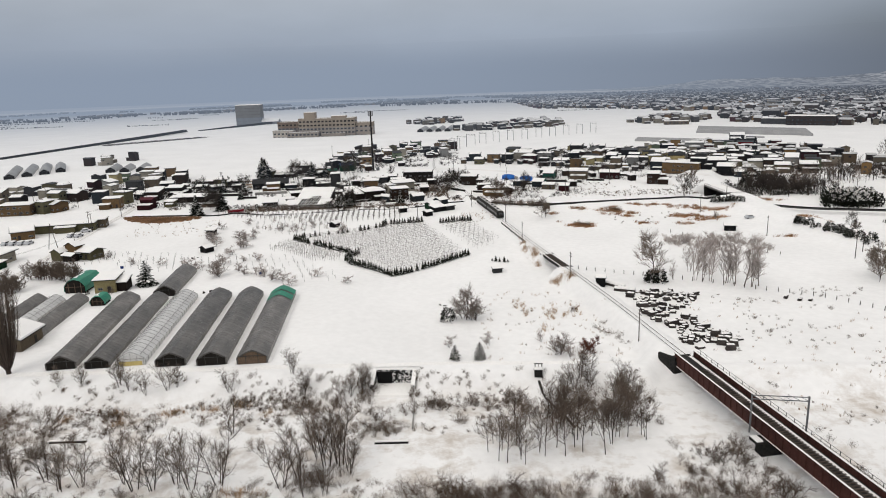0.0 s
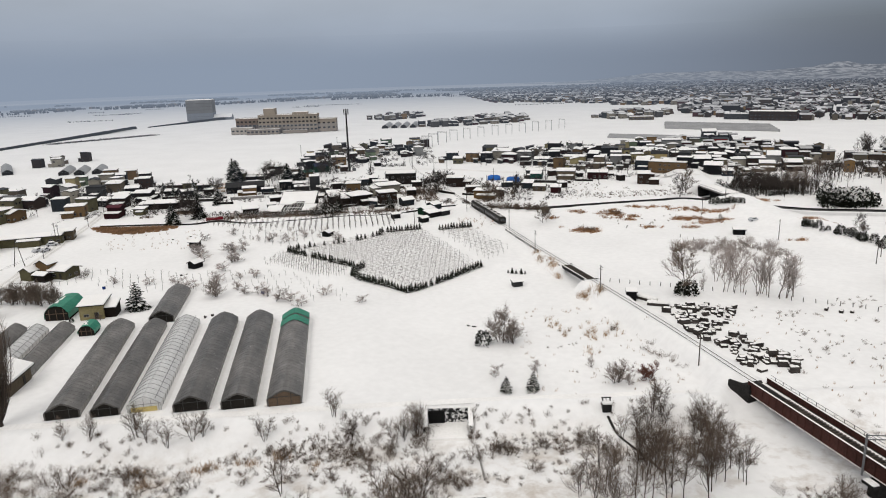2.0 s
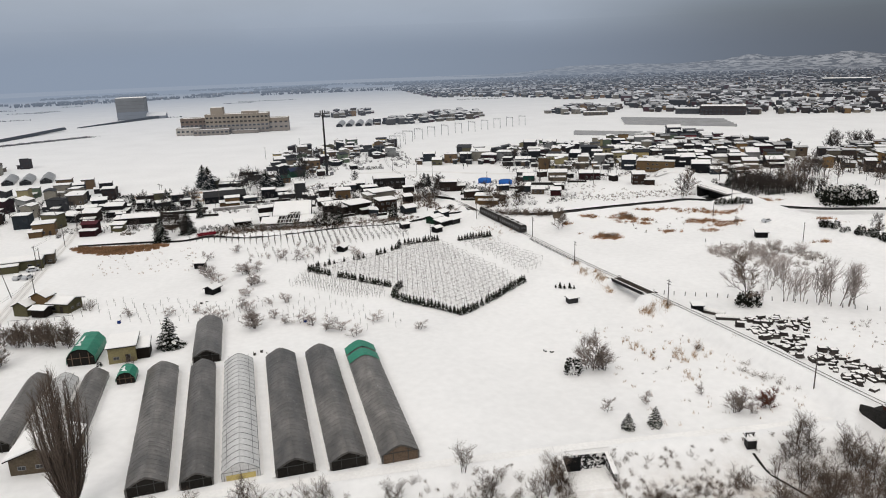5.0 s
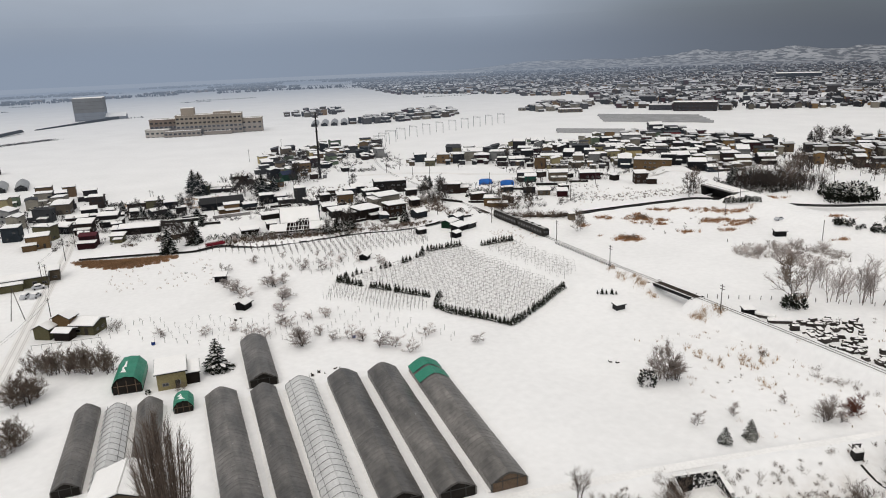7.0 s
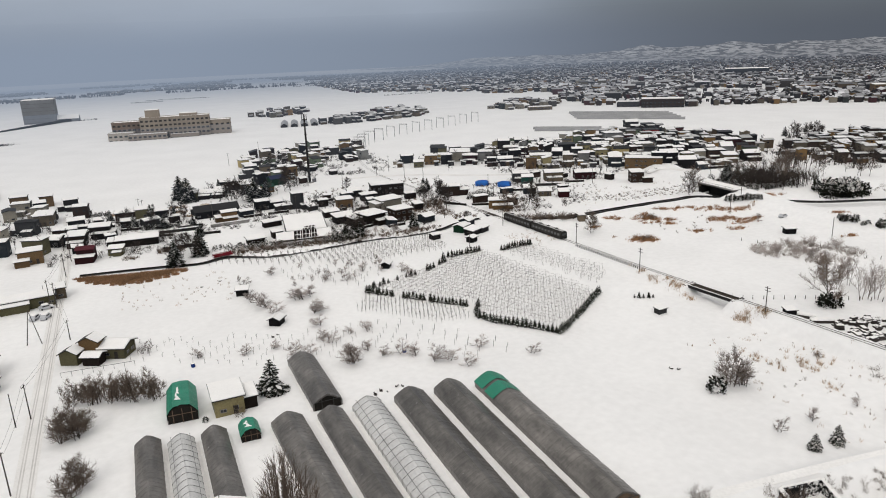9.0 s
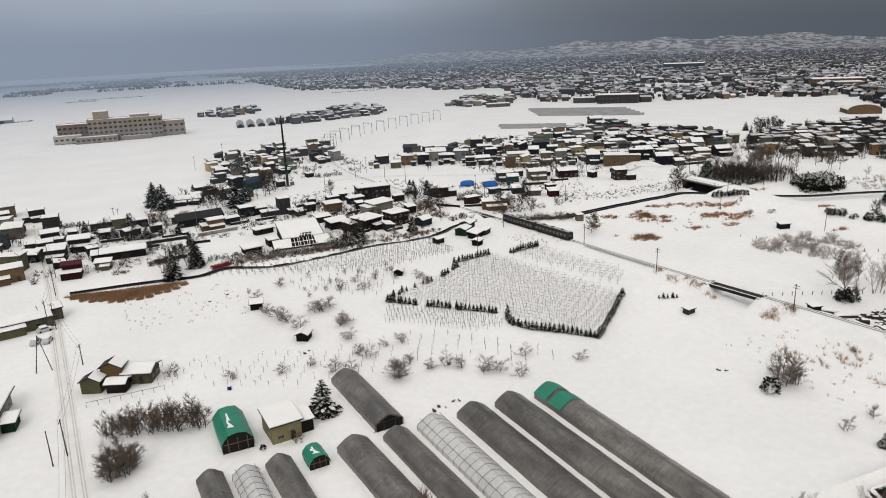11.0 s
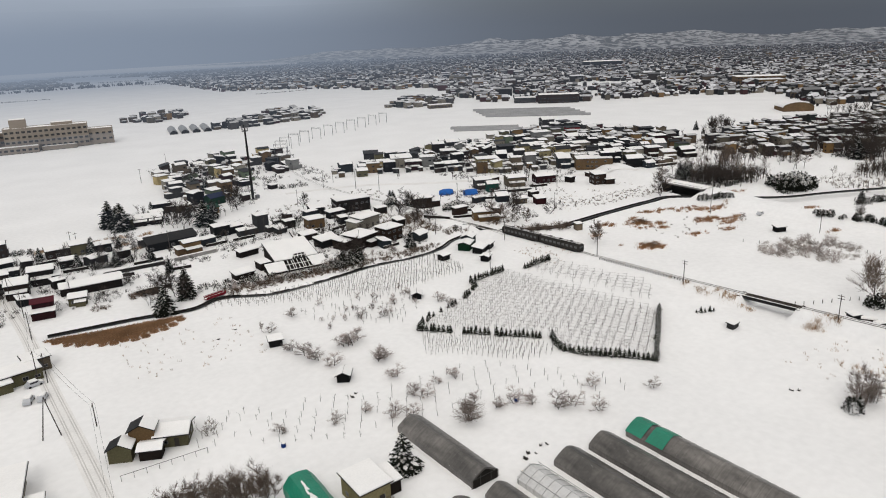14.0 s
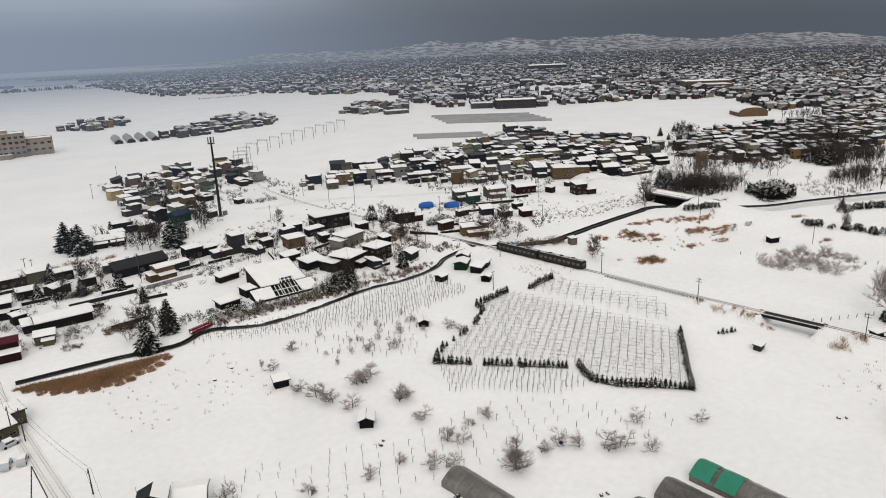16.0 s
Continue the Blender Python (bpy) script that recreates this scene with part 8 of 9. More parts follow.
def spots_in(poly, count, seed, rot, gap):
    """Plots in uneven rows over a quarter."""
    rnd = random.Random(seed)
    xs, ys = [p[0] for p in poly], [p[1] for p in poly]
    c, s = math.cos(radians(rot)), math.sin(radians(rot))
    out = []
    span = max(max(xs) - min(xs), max(ys) - min(ys))
    cx, cy = (max(xs) + min(xs)) / 2, (max(ys) + min(ys)) / 2
    u = -span
    while u < span:
        v = -span
        while v < span:
            x, y = cx + v * c - u * s + rnd.uniform(-1.8, 1.8), cy + v * s + u * c + rnd.uniform(-1.8, 1.8)
            if inside(poly, x, y) and rnd.random() < 0.9 and all(math.hypot(x - a, y - b) > 4.5 + 0.35 * gap for a, b in STANDING):
                out.append((x, y))
            v += gap * rnd.uniform(0.8, 1.2)
        u += gap * rnd.choice((0.9, 1.0, 1.3))
    rnd.shuffle(out)
    return out[:count]


def house_form(rnd, big):
    w, d = rnd.uniform(5.5, 8.5) * big, rnd.uniform(5.0, 6.6) * big
    h = rnd.choice((3.0, 5.0, 5.6, 6.0, 6.2))
    if big < 0.6:
        h = rnd.uniform(1.9, 3.0)
    wings = []
    if big > 0.6 and rnd.random() < 0.75:
        wings.append((rnd.uniform(-1, 1), -d / 2 - 1.3, rnd.uniform(3.5, w), 2.6, 2.3))
    if rnd.random() < 0.3:
        wings.append((rnd.choice((-1, 1)) * (w / 2 + 1.5), rnd.uniform(-1, 1), 3.0, rnd.uniform(3.5, d), 2.5))
    return w, d, h, rnd.choice(('gable', 'gable', 'gable', 'shed', 'flat', 'hip', 'hip')), rnd.uniform(0.14, 0.34), wings


def cluster(poly, count, seed, rot, gap, group, big=1.0):
    """Houses of one quarter, each a thing of its own."""
    rnd = random.Random(seed)
    for x, y in spots_in(poly, count, seed, rot, gap):
        w, d, h, kind, pitch, wings = house_form(rnd, big)
        house(x, y, w, d, h, rot + rnd.choice((0, 0, 90, 180, 270)) + rnd.uniform(-13, 13), rnd.choice(PALETTE), kind, pitch, 0.35, 0.0 if rnd.random() < 0.2 else 0.18, wings=wings, seed=rnd.randrange(10 ** 6), group=group, full=False)


def quarter(name, label, polys, seed, rot, gap, big=1.0):
    """Far houses joined into one: walls, roofs, snow and windows."""
    rnd = random.Random(seed)
    walls_, roofs, snow_, panes = Shape(), Shape(), Shape(), Shape()
    for poly, count in polys:
        for x, y in spots_in(poly, count, rnd.randrange(1000), rot, gap):
            w, d, h, kind, pitch, wings = house_form(rnd, big)
            a = rot + rnd.choice((0, 0, 90, 180)) + rnd.uniform(-6, 6)
            m = pose(x, y, ground_z(x, y), 0, 0, a)

            def lay(src, dst):
                dst.add([m @ Vector(p) for p in src.v], src.f)

            lay(walls_shape(kind, w, d, h, pitch), walls_)
            for q in roof_planes(kind, w, d, h, pitch, 0.4)[0]:
                lay(Shape().slab(q, 0.18), roofs)
                lay(Shape().slab([(u, v, z + 0.185) for u, v, z in q], 0.22, 0.12), snow_)
            for ax, ay, aw, ad, ah in wings:
                lay(Shape().box(ax, ay, -0.6, aw, ad, ah + 0.6), walls_)
                lay(Shape().slab([(ax - aw / 2 - .3, ay - ad / 2 - .3, ah), (ax + aw / 2 + .3, ay - ad / 2 - .3, ah), (ax + aw / 2 + .3, ay + ad / 2 + .3, ah + .3), (ax - aw / 2 - .3, ay + ad / 2 + .3, ah + .3)], 0.3, 0.1), snow_)
            for k in range(3):
                lay(Shape().box(rnd.uniform(-.35, .35) * w, rnd.choice((-1, 1)) * (d / 2 + 0.02), 0.9 + 2.5 * (k % 2) * (h > 4), 1.4, 0.05, 1.0), panes)
                lay(Shape().box(rnd.choice((-1, 1)) * (w / 2 + 0.02), rnd.uniform(-.3, .3) * d, 0.9 + 2.5 * (k % 2) * (h > 4), 0.05, 1.4, 1.0), panes)
    t = thing(name, 0, 0, 0, 0, label, "houses", kind="stuff")
    for nm, sh, mt in (("walls", walls_, TOWN_WALL), ("roofs", roofs, ROOF_DARK), ("roof_snow", snow_, mat("patchy_roof_snow", (0.62, 0.615, 0.61), 0.8, 0.2, 0.5, 0, per="island", spread=0.35)), ("windows", panes, GLASS)):
        tagged(part(nm, sh, mt, t), kind="stuff")


# houses that stand out in the village
STANDING = [(137, 411)]


def village_house(x, y, w, d, h, rot, colour, kind, pitch=0.0, snow=0.24, wings=()):
    STANDING.append((x, y))
    return house(x, y, w, d, h, rot, colour, kind, pitch, 0.45, snow, wings=wings, group="houses of the village", full=False, glazed=0.6)


village_house(51.3, 532.3, 9.4, 7.1, 4.8, -24, "grey", 'shed', 0.14, 0.0)
village_house(46.8, 504.6, 8.6, 6.4, 3.8, -20, "yellow", 'flat', 0, 0.24, wings=((-5.8, 0.5, 3.0, 4.5, 2.4),))
village_house(36.3, 506.0, 12.4, 8.5, 2.1, -24, "maroon", 'flat', 0, 0.24)
village_house(23.3, 486.1, 6.2, 5, 3.6, -16, "olive", 'gable', 0.42, 0.24)
village_house(68.8, 522.6, 7.0, 5.2, 4.5, -16, "grey", 'flat', 0, 0.24, wings=((5.0, 0.5, 3.0, 3.6, 2.4),))
village_house(55.0, 495.8, 13.1, 8.5, 6.1, -22, "cream", 'shed', 0.14, 0.24, wings=((8.1, 0.5, 3.0, 5.9, 2.4),))
village_house(57.8, 485.0, 9.6, 7.2, 5.0, -20, "maroon", 'hip', 0.26, 0.24, wings=((-0.8, -4.9, 7.7, 2.6, 2.4),))
village_house(69.1, 486.9, 10.4, 7.8, 6.1, -25, "pale grey", 'flat', 0, 0.24, wings=((-6.7, 0.5, 3.0, 5.5, 2.4),))
village_house(96.7, 519.5, 8.6, 6.4, 7.2, -25, "dark brown", 'shed', 0.14, 0.24, wings=((5.8, 0.5, 3.0, 4.5, 2.4),))
village_house(78.4, 475.6, 10.3, 7.7, 2.4, -17, "blue-grey", 'gable', 0.3, 0.24)
village_house(115.0, 530.2, 9.6, 7.2, 5.5, -19, "grey", 'shed', 0.14, 0.24)
village_house(96.4, 506.1, 10.4, 7.8, 4.4, -23, "brown", 'flat', 0, 0.24)
village_house(95.9, 459.6, 13.4, 8.5, 5.3, -22, "pale olive", 'flat', 0, 0.24, wings=((0.3, -5.5, 10.7, 2.6, 2.4),))
village_house(125.4, 480.6, 10.3, 7.8, 7.2, -17, "charcoal", 'flat', 0, 0.0)
village_house(145.7, 481.6, 11.3, 8.5, 4.9, -23, "brown", 'gable', 0.42, 0.24)
village_house(180.7, 512.9, 13.2, 8.5, 7.2, -17, "pale grey", 'flat', 0, 0.24, wings=((-0.1, -5.5, 10.6, 2.6, 2.4),))
village_house(147.7, 450.0, 9.5, 7.1, 6.4, -20, "yellow", 'gable', 0.42, 0.0, wings=((-6.2, 0.5, 3.0, 5.0, 2.4),))
village_house(169.7, 457.8, 11.3, 8.5, 6.7, -17, "cream", 'flat', 0, 0.24, wings=((-0.9, -5.5, 9.0, 2.6, 2.4),))
village_house(174.8, 447.6, 7.0, 5.3, 4.5, -14, "yellow", 'flat', 0, 0.24)
village_house(183.9, 450.2, 6.4, 5, 4.9, -25, "brown", 'hip', 0.26, 0.24)
village_house(223.5, 526.9, 10.8, 8.1, 5.0, -24, "red", 'flat', 0, 0.0)
village_house(197.1, 495.5, 10.8, 8.1, 4.2, -16, "maroon", 'shed', 0.14, 0.24)
village_house(210.7, 532.1, 10.7, 8.1, 5.4, -19, "sage", 'flat', 0, 0.0)
village_house(236.1, 573.6, 10.8, 8.1, 5.9, -17, "grey", 'gable', 0.42, 0.24, wings=((6.9, 0.5, 3.0, 5.7, 2.4),))
village_house(245.1, 563.1, 9.8, 7.4, 4.5, -18, "charcoal", 'flat', 0, 0.0)
village_house(239.6, 530.3, 8.5, 6.4, 5.1, -16, "blue-grey", 'flat', 0, 0.24, wings=((5.8, 0.5, 3.0, 4.5, 2.4),))
village_house(240.9, 502.7, 8.3, 6.2, 5.4, -15, "brown", 'flat', 0, 0.24)
village_house(162.1, 420.9, 10.5, 7.9, 4.8, -17, "charcoal", 'gable', 0.42, 0.24, wings=((6.8, 0.5, 3.0, 5.5, 2.4),))
village_house(160.2, 400.4, 10.2, 7.6, 5.3, -26, "charcoal", 'gable', 0.42, 0.24, wings=((-6.6, 0.5, 3.0, 5.3, 2.4),))
village_house(164.6, 392.2, 5.7, 5, 3.0, -18, "blue-grey", 'gable', 0.42, 0.24)
village_house(188.6, 424.6, 11.0, 8.3, 4.4, -20, "cream", 'hip', 0.26, 0.24)
village_house(193.7, 416.4, 10.3, 7.7, 5.8, -20, "brown", 'flat', 0, 0.24, wings=((-0.5, -5.2, 8.2, 2.6, 2.4),))
village_house(194.1, 404.5, 8.8, 6.6, 4.3, -23, "tan", 'shed', 0.14, 0.24, wings=((-0.2, -4.6, 7.0, 2.6, 2.4),))
village_house(207.7, 402.4, 9.7, 7.2, 4.7, -19, "dark brown", 'gable', 0.42, 0.24, wings=((0.7, -4.9, 7.8, 2.6, 2.4),))
village_house(247.0, 472.3, 8.8, 6.6, 7.2, -26, "charcoal", 'flat', 0, 0.0, wings=((-5.9, 0.5, 3.0, 4.6, 2.4),))
village_house(230.9, 446.6, 10.6, 8.0, 6.0, -20, "maroon", 'flat', 0, 0.24)
village_house(272.2, 480.9, 7.1, 5.3, 4.2, 66, "tan", 'gable', 0.42, 0.24)
village_house(249.5, 450.3, 7.8, 5.9, 6.7, -23, "charcoal", 'flat', 0, 0.0)

V_MAIN = [(4, 500), (54, 528), (108, 545), (166, 545), (166, 500), (200, 470), (225, 410), (181, 392), (150, 400), (126, 420), (90, 438), (60, 470), (20, 484)]
cluster(V_MAIN, 92, 5, -20, 10.2, "houses of the village")
cluster([(-84, 523), (-79, 578), (-50, 608), (-21, 606), (-10, 585), (-36, 512), (-60, 480), (-80, 480)], 34, 8, 10, 10.5, "houses round the mast")
cluster([(-8, 590), (-1, 610), (14, 582), (1, 540), (-20, 530)], 11, 9, 10, 10.5, "houses round the mast")
cluster([(-210, 480), (-199, 489), (-172, 459), (-150, 430), (-160, 426), (-190, 432), (-225, 440)], 12, 12, 0, 13, "houses by the lane")
cluster([(-215, 425), (-172, 415), (-163, 360), (-180, 338), (-260, 370), (-262, 420)], 18, 13, -10, 13, "houses by the lane")
cluster([(-265, 595), (-250, 590), (-275, 540), (-295, 545)], 4, 14, 0, 12, "farm on the plain")
quarter("village_quarter", "close-set far quarter of dark small houses with snowy roofs", [([(166, 545), (228, 556), (254, 525), (251, 467), (250, 430), (225, 412), (200, 470), (166, 500)], 80)], 31, -20, 9.4, 0.85)
quarter("outbuildings", "crowded dark sheds and lean-tos between the village houses", [(V_MAIN, 190), ([(-84, 523), (-79, 578), (-50, 608), (-21, 606), (-10, 585), (-36, 512), (-60, 480), (-80, 480)], 50)], 35, -20, 7.5, 0.45)
quarter("east_quarter", "loose far quarter of dark houses with snowy roofs among trees", [([(222, 388), (256, 425), (277, 445), (349, 448), (448, 423), (478, 384), (353, 334), (290, 345), (264, 352), (242, 366)], 190), ([(478, 384), (448, 423), (560, 470), (640, 420)], 80)], 32, -25, 9.5, 0.8)
quarter("far_hamlet", "far hamlet of small dark houses with snowy roofs on the plain", [([(-51, 946), (-14, 1015), (30, 1000), (15, 918), (-28, 913)], 26), ([(9, 790), (50, 845), (115, 905), (147, 855), (123, 792), (73, 778), (25, 772)], 66), ([(213, 845), (275, 898), (320, 862), (278, 795), (212, 808)], 42), ([(330, 1190), (420, 1240), (480, 1130), (400, 1080)], 40)], 33, 15, 12)


def hall(x, y, w, d, h, rot, colour, label, arched=False):
    t = thing("hall", x, y, ground_z(x, y) - 0.3, rot, label, "hall")
    if arched:
        n = 12
        pr = [(-w / 2 * math.cos(math.pi * i / n), h * 0.45 + h * 0.55 * math.sin(math.pi * i / n)) for i in range(n + 1)]
        b = Shape().add([(-w / 2, -d / 2, 0)] + [(u, -d / 2, v) for u, v in pr] + [(w / 2, -d / 2, 0)] + [(-w / 2, d / 2, 0)] + [(u, d / 2, v) for u, v in pr] + [(w / 2, d / 2, 0)],
                        [tuple(range(n + 3)), tuple(range(2 * n + 5, n + 2, -1))] + [(i, n + 3 + i, n + 4 + i, i + 1) for i in range(n + 2)])
        part("wall", b, wall_mat(colour), t)
        r = Shape()
        r.v = [(u * 1.03, y_, v + 0.25) for y_ in (-d / 2 + 0.5, d / 2 + 0.3) for u, v in pr]
        r.f = [(i, i + 1, n + 2 + i, n + 1 + i) for i in range(n)]
        part("roof_snow", r, ROOF_SNOW, t)
        return
    part("wall", Shape().box(0, 0, 0, w, d, h), wall_mat(colour), t)
    part("roof_snow", Shape().box(0, 0, h + 0.003, w - 0.5, d - 0.5, 0.4), ROOF_SNOW, t)
    wm = Shape().box(0, 0, 0, 2.2, 0.2, 1.3).mesh("window", GLASS)
    for k in range(max(1, int(h / 3.6))):
        for i in range(int(w / 4)):
            part("window", wm, None, t).location = (-w / 2 + 2.5 + i * 4, -d / 2 - 0.05, 1.4 + 3.4 * k)


hall(368, 715, 44, 16, 9.5, -35, "brown", "long brown school block with snowy flat roof")
hall(345, 745, 24, 14, 6, -35, "grey", "low grey school wing with snowy flat roof")
hall(452, 490, 26, 22, 8, -35, "ochre", "ochre hall with an arched snowy roof", True)
hall(680, 690, 60, 22, 11, -37, "ochre", "long ochre factory hall with a snowy roof")
hall(655, 660, 36, 20, 9, -37, "ochre", "ochre factory annex with a snowy roof")
hall(1068, 1385, 90, 40, 14, -37, "charcoal", "large dark far hall with a snowy roof")
hall(253, 778, 26, 10, 4, -15, "tan", "low tan far shed with a snowy roof")


# ---- the town ----
TOWN = [(190, 1480), (290, 1390), (365, 1237), (440, 1120), (345, 900), (318, 790), (397, 690), (465, 640), (560, 590), (480, 490), (560, 470), (700, 400), (3200, 1200), (3400, 2700), (1300, 3600), (500, 3000), (200, 2150)]
HOLE_A = [(300, 640), (420, 690), (520, 640), (570, 590), (480, 490), (330, 520)]
HOLE_B = [(520, 900), (620, 960), (700, 860), (600, 800)]


def town():
    rnd = random.Random(77)
    walls_, roofs = Shape(), Shape()
    n = 0
    while n < 12000:
        r = 520 + 3050 * rnd.random() ** 1.35
        a = radians(rnd.uniform(-8, 72))
        x, y = r * math.sin(a), r * math.cos(a)
        if not inside(TOWN, x, y) or inside(HOLE_A, x, y) or inside(HOLE_B, x, y):
            continue
        if (x * 0.8 - y * 0.6) % 95 < 9:
            continue
        n += 1
        w, d, h = rnd.uniform(5.0, 8.5), rnd.uniform(4.6, 6.6), rnd.choice((2.8, 4.6, 5.2, 5.6))
        if rnd.random() < 0.03:
            w, d, h = w * 2.6, d * 1.6, h * 1.7
        rot = rnd.choice((-37, 53, -37, 53, -20)) + rnd.uniform(-4, 4)
        z = ground_z(x, y) - 0.5
        walls_.box(x, y, z, w, d, h + 0.5, rot)
        c, s = math.cos(radians(rot)), math.sin(radians(rot))
        rise = rnd.choice((0.25, 1.1, 1.5, 1.9))
        lip = 0.35

        def at(u, v, zz):
            return (x + u * c - v * s, y + u * s + v * c, z + h + 0.5 + zz)

        W, D = w / 2 + lip, d / 2 + lip
        if rise > 0.5:
            walls_.add([at(-w / 2, -d / 2, 0), at(-w / 2, d / 2, 0), at(-w / 2, 0, rise), at(w / 2, -d / 2, 0), at(w / 2, d / 2, 0), at(w / 2, 0, rise)], [(1, 0, 2), (3, 4, 5)])
            roofs.slab([at(-W, -D, -0.1), at(W, -D, -0.1), at(W, 0, rise), at(-W, 0, rise)], 0.28)
            roofs.slab([at(-W, 0, rise), at(W, 0, rise), at(W, D, -0.1), at(-W, D, -0.1)], 0.28)
        else:
            roofs.slab([at(-W, -D, 0), at(W, -D, 0), at(W, D, rise), at(-W, D, rise)], 0.28)
    n = 0
    while n < 1500:
        r, a = rnd.uniform(2150, 3350), radians(rnd.uniform(-34, 14))
        x, y = r * math.sin(a), r * math.cos(a)
        if noise.noise((x * 0.0035, y * 0.0035, 21)) < 0.34 - 0.42 * smooth_step(-30, 14, math.degrees(a)):
            continue
        n += 1
        w, d, h, rot = rnd.uniform(6, 11), rnd.uniform(5, 8), rnd.choice((3.0, 4.8, 5.6)), rnd.choice((-37, 53, 10)) + rnd.uniform(-4, 4)
        z = ground_z(x, y) - 0.5
        walls_.box(x, y, z, w, d, h + 0.5, rot)
        roofs.box(x, y, z + h + 0.503, w - 0.3, d - 0.3, 0.35, rot, 0.9)
    t = thing("town", 0, 0, 0, 0, "distant town of many small snow-roofed houses on the plain", "town", kind="stuff")
    tagged(part("walls", walls_, TOWN_WALL, t), kind="stuff")
    tagged(part("roofs", roofs, TOWN_SNOW, t), kind="stuff")


town()

# ---- far fields ----
for fx, fy, bx, by in ((-304, 486, -330, 540), (-298, 497, -322, 548), (-291, 507, -314, 553), (-285, 518, -305, 556), (-242, 505, -248, 530), (-231, 503, -237, 528), (-220, 505, -226, 530),
                       (-27, 785, -22, 825), (-17, 784, -12, 824), (-7, 783, -2, 823), (3, 782, 8, 822)):
    greenhouse((fx, fy), (bx, by), 7.0, 4.0, "far hoop greenhouse under grey film in the snow", film=FILM_FAR, hoops=False)
for k in range(5):
    greenhouse((236 + 5 * k, 664 + 13 * k), (312 + 5 * k, 602 + 13 * k), 5.4, 2.4, "far hoop greenhouse under grey film in the snow", film=FILM_FAR, hoops=False)
for k in range(2):
    greenhouse((163 + 5 * k, 605 + 13 * k), (210 + 5 * k, 572 + 13 * k), 5.4, 2.4, "far hoop greenhouse under grey film in the snow", film=FILM_FAR, hoops=False)
for x0, y0, x1, y1 in ((-398, 627, -338, 930), (-335, 965, -262, 1130)):
    t = thing("field_bank", (x0 + x1) / 2, (y0 + y1) / 2, ground_z((x0 + x1) / 2, (y0 + y1) / 2) - 0.5, math.degrees(math.atan2(y1 - y0, x1 - x0)), "long dark bank crossing the snowy plain", "bank")
    part("bank", Shape().box(0, 0, 0, math.hypot(x1 - x0, y1 - y0), 3.5, 3.0, 0, 0.98), DARK_WALL, t)
tufts("fallow_strip", "strip of dark fallow scrub on the far plain", [(-355 + 9 * k, 748 + 8 * k, 9, 7) for k in range(9)], mat("fallow", (0.10, 0.09, 0.085), 0.9, 0.3), 1.4, 9, 21, width=0.12)


def far_woods():
    r = random.Random(50)
    s = Shape()

    def clump(x, y, k):
        z = ground_z(x, y) - 0.4
        for i in range(3):
            a = r.uniform(0, 6.28)
            px_, py_ = x + r.uniform(-2, 2) * k, y + r.uniform(-2, 2) * k
            hh = r.uniform(3.5, 8) * k
            for j in range(6):
                b = a + j * 1.05
                s.add([(px_ + 0.3, py_, z), (px_ - 0.3, py_, z), (px_ + 1.6 * k * math.cos(b), py_ + 1.6 * k * math.sin(b), z + hh * r.uniform(0.5, 1.0)), (px_ + 0.5 * math.cos(b), py_, z + hh)], [(0, 1, 2), (1, 3, 2)])

    # rows of trees and wooded strips far out on the plain
    for i in range(26):
        d, a = r.uniform(1150, 2800), radians(r.uniform(-42, 12))
        x, y = d * math.sin(a), d * math.cos(a)
        n, slope = r.uniform(20, 80) * d / 1800, r.uniform(-0.22, 0.1)
        for k in range(int(n)):
            u = (k - n / 2) * 2.0 + r.uniform(-1.5, 1.5)
            clump(x + u, y + u * slope + r.uniform(-6, 6), r.uniform(0.15, 0.38) * (0.6 + d / 3500))
    # woods closing the plain
    for i in range(900):
        a = radians(r.uniform(-44, 24))
        d = 2150 + 110 * noise.noise((a * 9, 3, 1)) + r.uniform(-40, 40)
        if noise.noise((a * 14, 7, 2)) > -0.18:
            clump(d * math.sin(a), d * math.cos(a), r.uniform(0.6, 1.3))
    # trees in the town
    for i in range(7500):
        a, d = radians(r.uniform(0, 66)), 560 + 2300 * r.random() ** 1.4
        x, y = d * math.sin(a), d * math.cos(a)
        if inside(TOWN, x, y) and not inside(HOLE_A, x, y) and not inside(HOLE_B, x, y):
            clump(x, y, r.uniform(0.5, 1.1))
    tagged(part("far_woods", s, FAR_WOOD), "distant rows of grey leafless trees on the plain", "woods", kind="stuff")


far_woods()


def hills():
    """Snowy foothills with patches of forest; their tops go into the cloud."""
    s = Shape()
    na, nr = 150, 14
    for j in range(nr):
        for i in range(na):
            a = radians(2 + 80 * i / (na - 1))
            d = 3700 + 950 * j / (nr - 1)
            x, y = d * math.sin(a), d * math.cos(a)
            rise = smooth_step(0, 1, j / (nr - 1)) * 100 * smooth_step(6, 40, 2 + 80 * i / (na - 1)) * (1 - 0.45 * smooth_step(46, 66, 2 + 80 * i / (na - 1)))
            z = ground_z(x, y) - 2 + rise * (0.55 + 0.75 * noise.fractal((x * 0.0016, y * 0.0016, 2), 0.9, 2.1, 5) + 0.25)
            s.v.append((x, y, z))
    for j in range(nr - 1):
        for i in range(na - 1):
            s.f.append((j * na + i, j * na + i + 1, (j + 1) * na + i + 1, (j + 1) * na + i))
    m = mat("foothill", (0.62, 0.63, 0.65), 0.9, 0.25, 0.014, 0, fleck=(0.12, 0.125, 0.135), fleck_at=0.47)
    tagged(part("backdrop", s, m, smooth=True), "distant snowy foothills patched with forest under cloud", "hills", kind="structure")


hills()


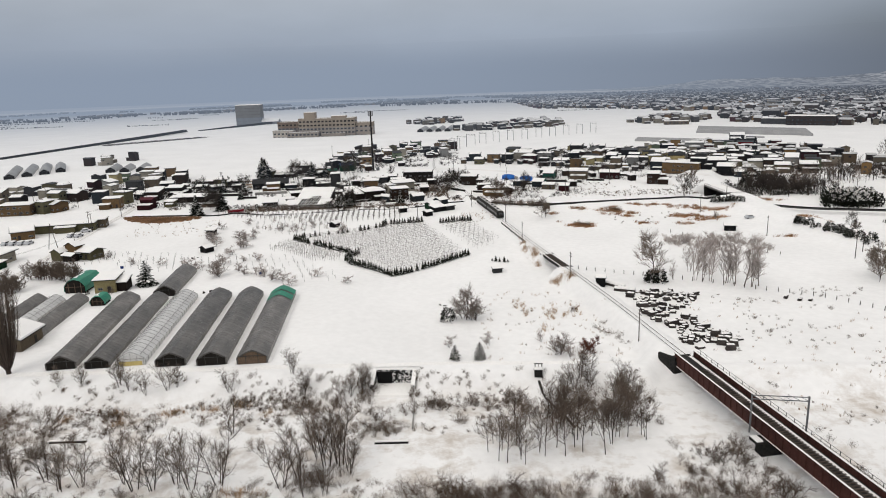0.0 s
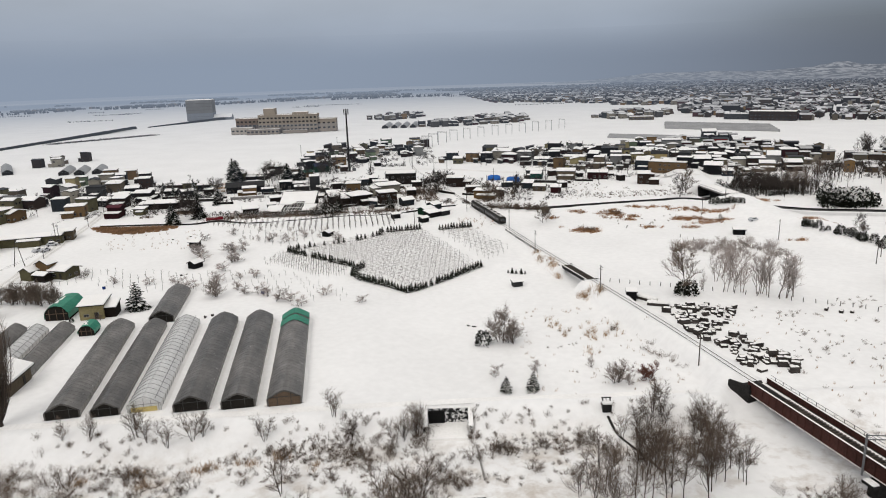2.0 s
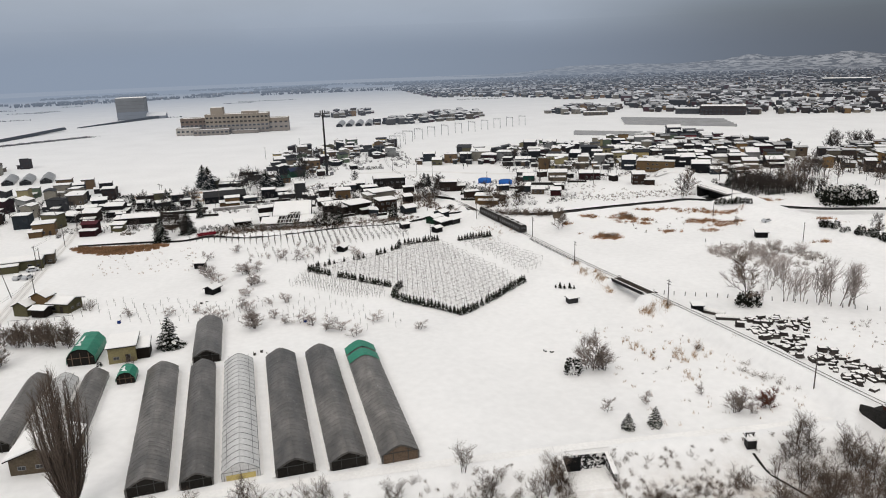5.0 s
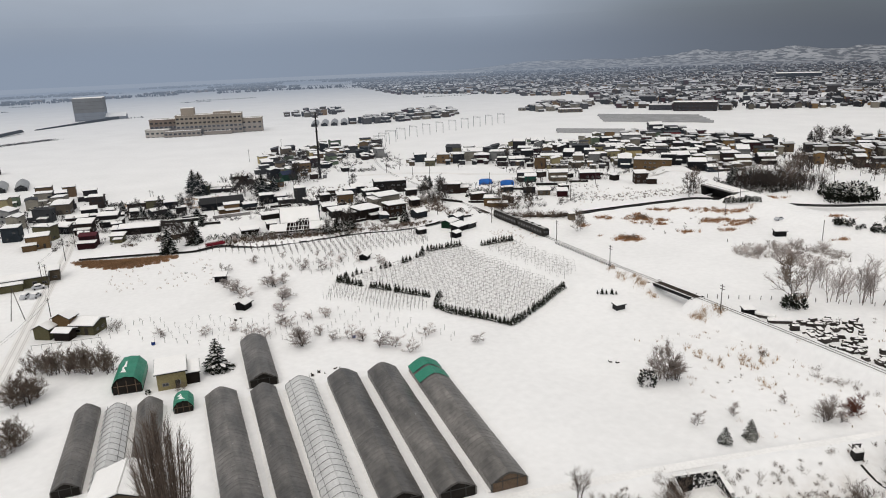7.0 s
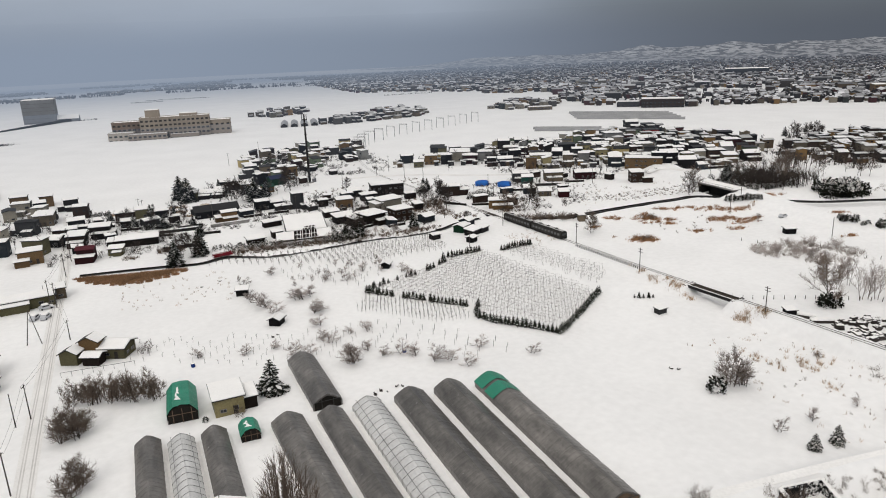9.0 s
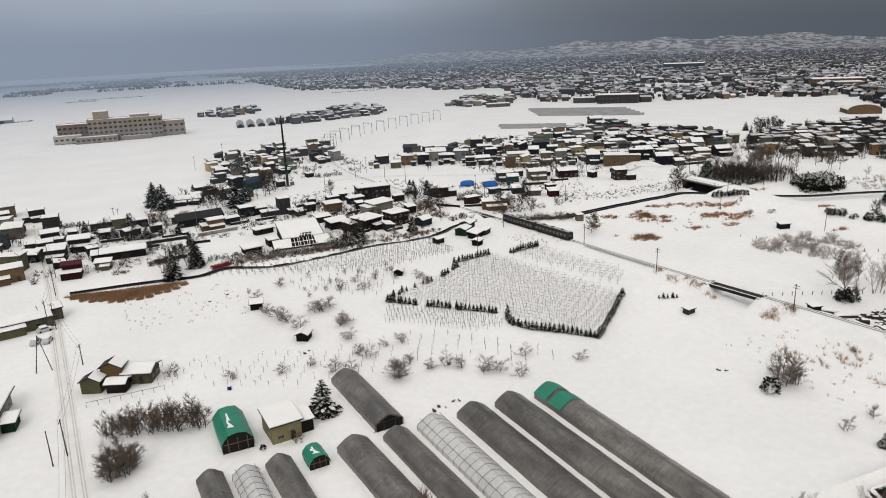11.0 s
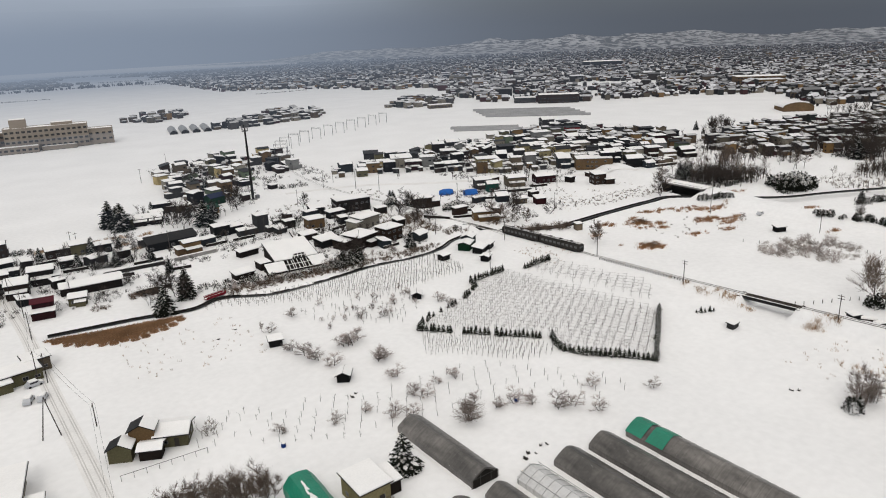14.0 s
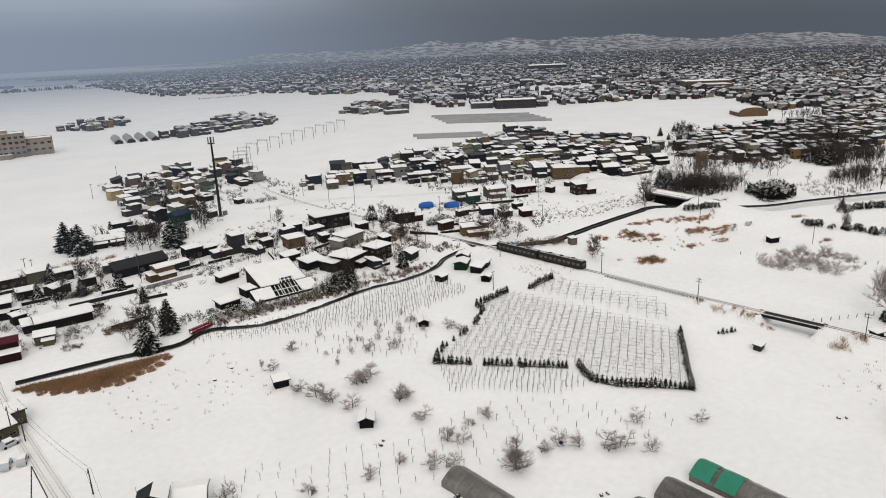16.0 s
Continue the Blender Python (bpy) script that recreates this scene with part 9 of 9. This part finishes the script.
def mist():
    """Glowing sheet painting haze over the far plain, thicker with distance, closing the view."""
    s = Shape()
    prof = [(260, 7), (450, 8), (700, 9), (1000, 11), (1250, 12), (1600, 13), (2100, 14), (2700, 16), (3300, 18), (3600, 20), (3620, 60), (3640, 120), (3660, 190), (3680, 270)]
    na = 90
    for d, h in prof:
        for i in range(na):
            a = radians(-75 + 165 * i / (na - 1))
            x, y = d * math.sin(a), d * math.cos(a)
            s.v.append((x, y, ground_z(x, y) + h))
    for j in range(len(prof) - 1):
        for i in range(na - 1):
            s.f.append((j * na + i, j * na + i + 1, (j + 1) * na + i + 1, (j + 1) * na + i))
    m = bpy.data.materials.new("mist")
    m.use_nodes = True
    nd, ln = m.node_tree.nodes, m.node_tree.links
    nd.clear()
    out, mix, tr, em = nd.new("ShaderNodeOutputMaterial"), nd.new("ShaderNodeMixShader"), nd.new("ShaderNodeBsdfTransparent"), nd.new("ShaderNodeEmission")
    geo, sep = nd.new("ShaderNodeNewGeometry"), nd.new("ShaderNodeSeparateXYZ")
    ln.new(geo.outputs["Position"], sep.inputs[0])
    flat = nd.new("ShaderNodeVectorMath")
    flat.operation = 'MULTIPLY'
    flat.inputs[1].default_value = (1, 1, 0)
    ln.new(geo.outputs["Position"], flat.inputs[0])
    dist = nd.new("ShaderNodeVectorMath")
    dist.operation = 'LENGTH'
    ln.new(flat.outputs[0], dist.inputs[0])
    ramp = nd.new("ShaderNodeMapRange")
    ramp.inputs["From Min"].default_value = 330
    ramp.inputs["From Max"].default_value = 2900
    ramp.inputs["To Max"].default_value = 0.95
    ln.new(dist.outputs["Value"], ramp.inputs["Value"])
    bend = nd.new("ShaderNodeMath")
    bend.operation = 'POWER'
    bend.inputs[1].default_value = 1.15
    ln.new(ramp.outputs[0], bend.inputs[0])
    top = nd.new("ShaderNodeMapRange")
    top.interpolation_type = 'SMOOTHSTEP'
    top.inputs["From Min"].default_value = 50
    top.inputs["From Max"].default_value = 260
    top.inputs["To Min"].default_value = 1
    top.inputs["To Max"].default_value = 0
    ln.new(sep.outputs["Z"], top.inputs["Value"])
    unit = nd.new("ShaderNodeVectorMath")
    unit.operation = 'NORMALIZE'
    ln.new(flat.outputs[0], unit.inputs[0])
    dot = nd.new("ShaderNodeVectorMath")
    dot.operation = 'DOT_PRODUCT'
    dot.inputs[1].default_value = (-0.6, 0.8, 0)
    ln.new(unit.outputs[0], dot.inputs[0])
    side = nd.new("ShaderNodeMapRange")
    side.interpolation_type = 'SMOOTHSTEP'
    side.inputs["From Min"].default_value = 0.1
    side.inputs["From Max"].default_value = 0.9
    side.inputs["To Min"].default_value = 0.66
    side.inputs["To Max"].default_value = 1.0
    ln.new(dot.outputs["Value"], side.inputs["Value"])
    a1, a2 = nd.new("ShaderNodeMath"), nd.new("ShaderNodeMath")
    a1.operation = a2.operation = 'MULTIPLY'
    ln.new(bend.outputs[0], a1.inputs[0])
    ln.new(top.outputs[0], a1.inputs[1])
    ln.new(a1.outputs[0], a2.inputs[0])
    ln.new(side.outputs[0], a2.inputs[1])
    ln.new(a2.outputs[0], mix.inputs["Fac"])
    # haze glow painted darker towards the hills, paler on the open plain
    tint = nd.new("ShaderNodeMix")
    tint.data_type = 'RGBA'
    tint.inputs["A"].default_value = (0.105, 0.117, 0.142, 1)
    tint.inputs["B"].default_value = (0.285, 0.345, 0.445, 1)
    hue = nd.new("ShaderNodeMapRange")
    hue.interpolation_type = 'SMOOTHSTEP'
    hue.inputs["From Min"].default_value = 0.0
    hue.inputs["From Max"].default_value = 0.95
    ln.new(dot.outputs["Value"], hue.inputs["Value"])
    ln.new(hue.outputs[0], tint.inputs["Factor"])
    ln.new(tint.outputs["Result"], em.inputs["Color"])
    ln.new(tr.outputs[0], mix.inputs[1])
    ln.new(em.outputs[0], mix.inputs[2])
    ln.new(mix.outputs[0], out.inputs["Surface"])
    tagged(part("backdrop", s, m, smooth=True), "glowing blue-grey sheet painting haze over the far plain", "mist", kind="structure")


mist()
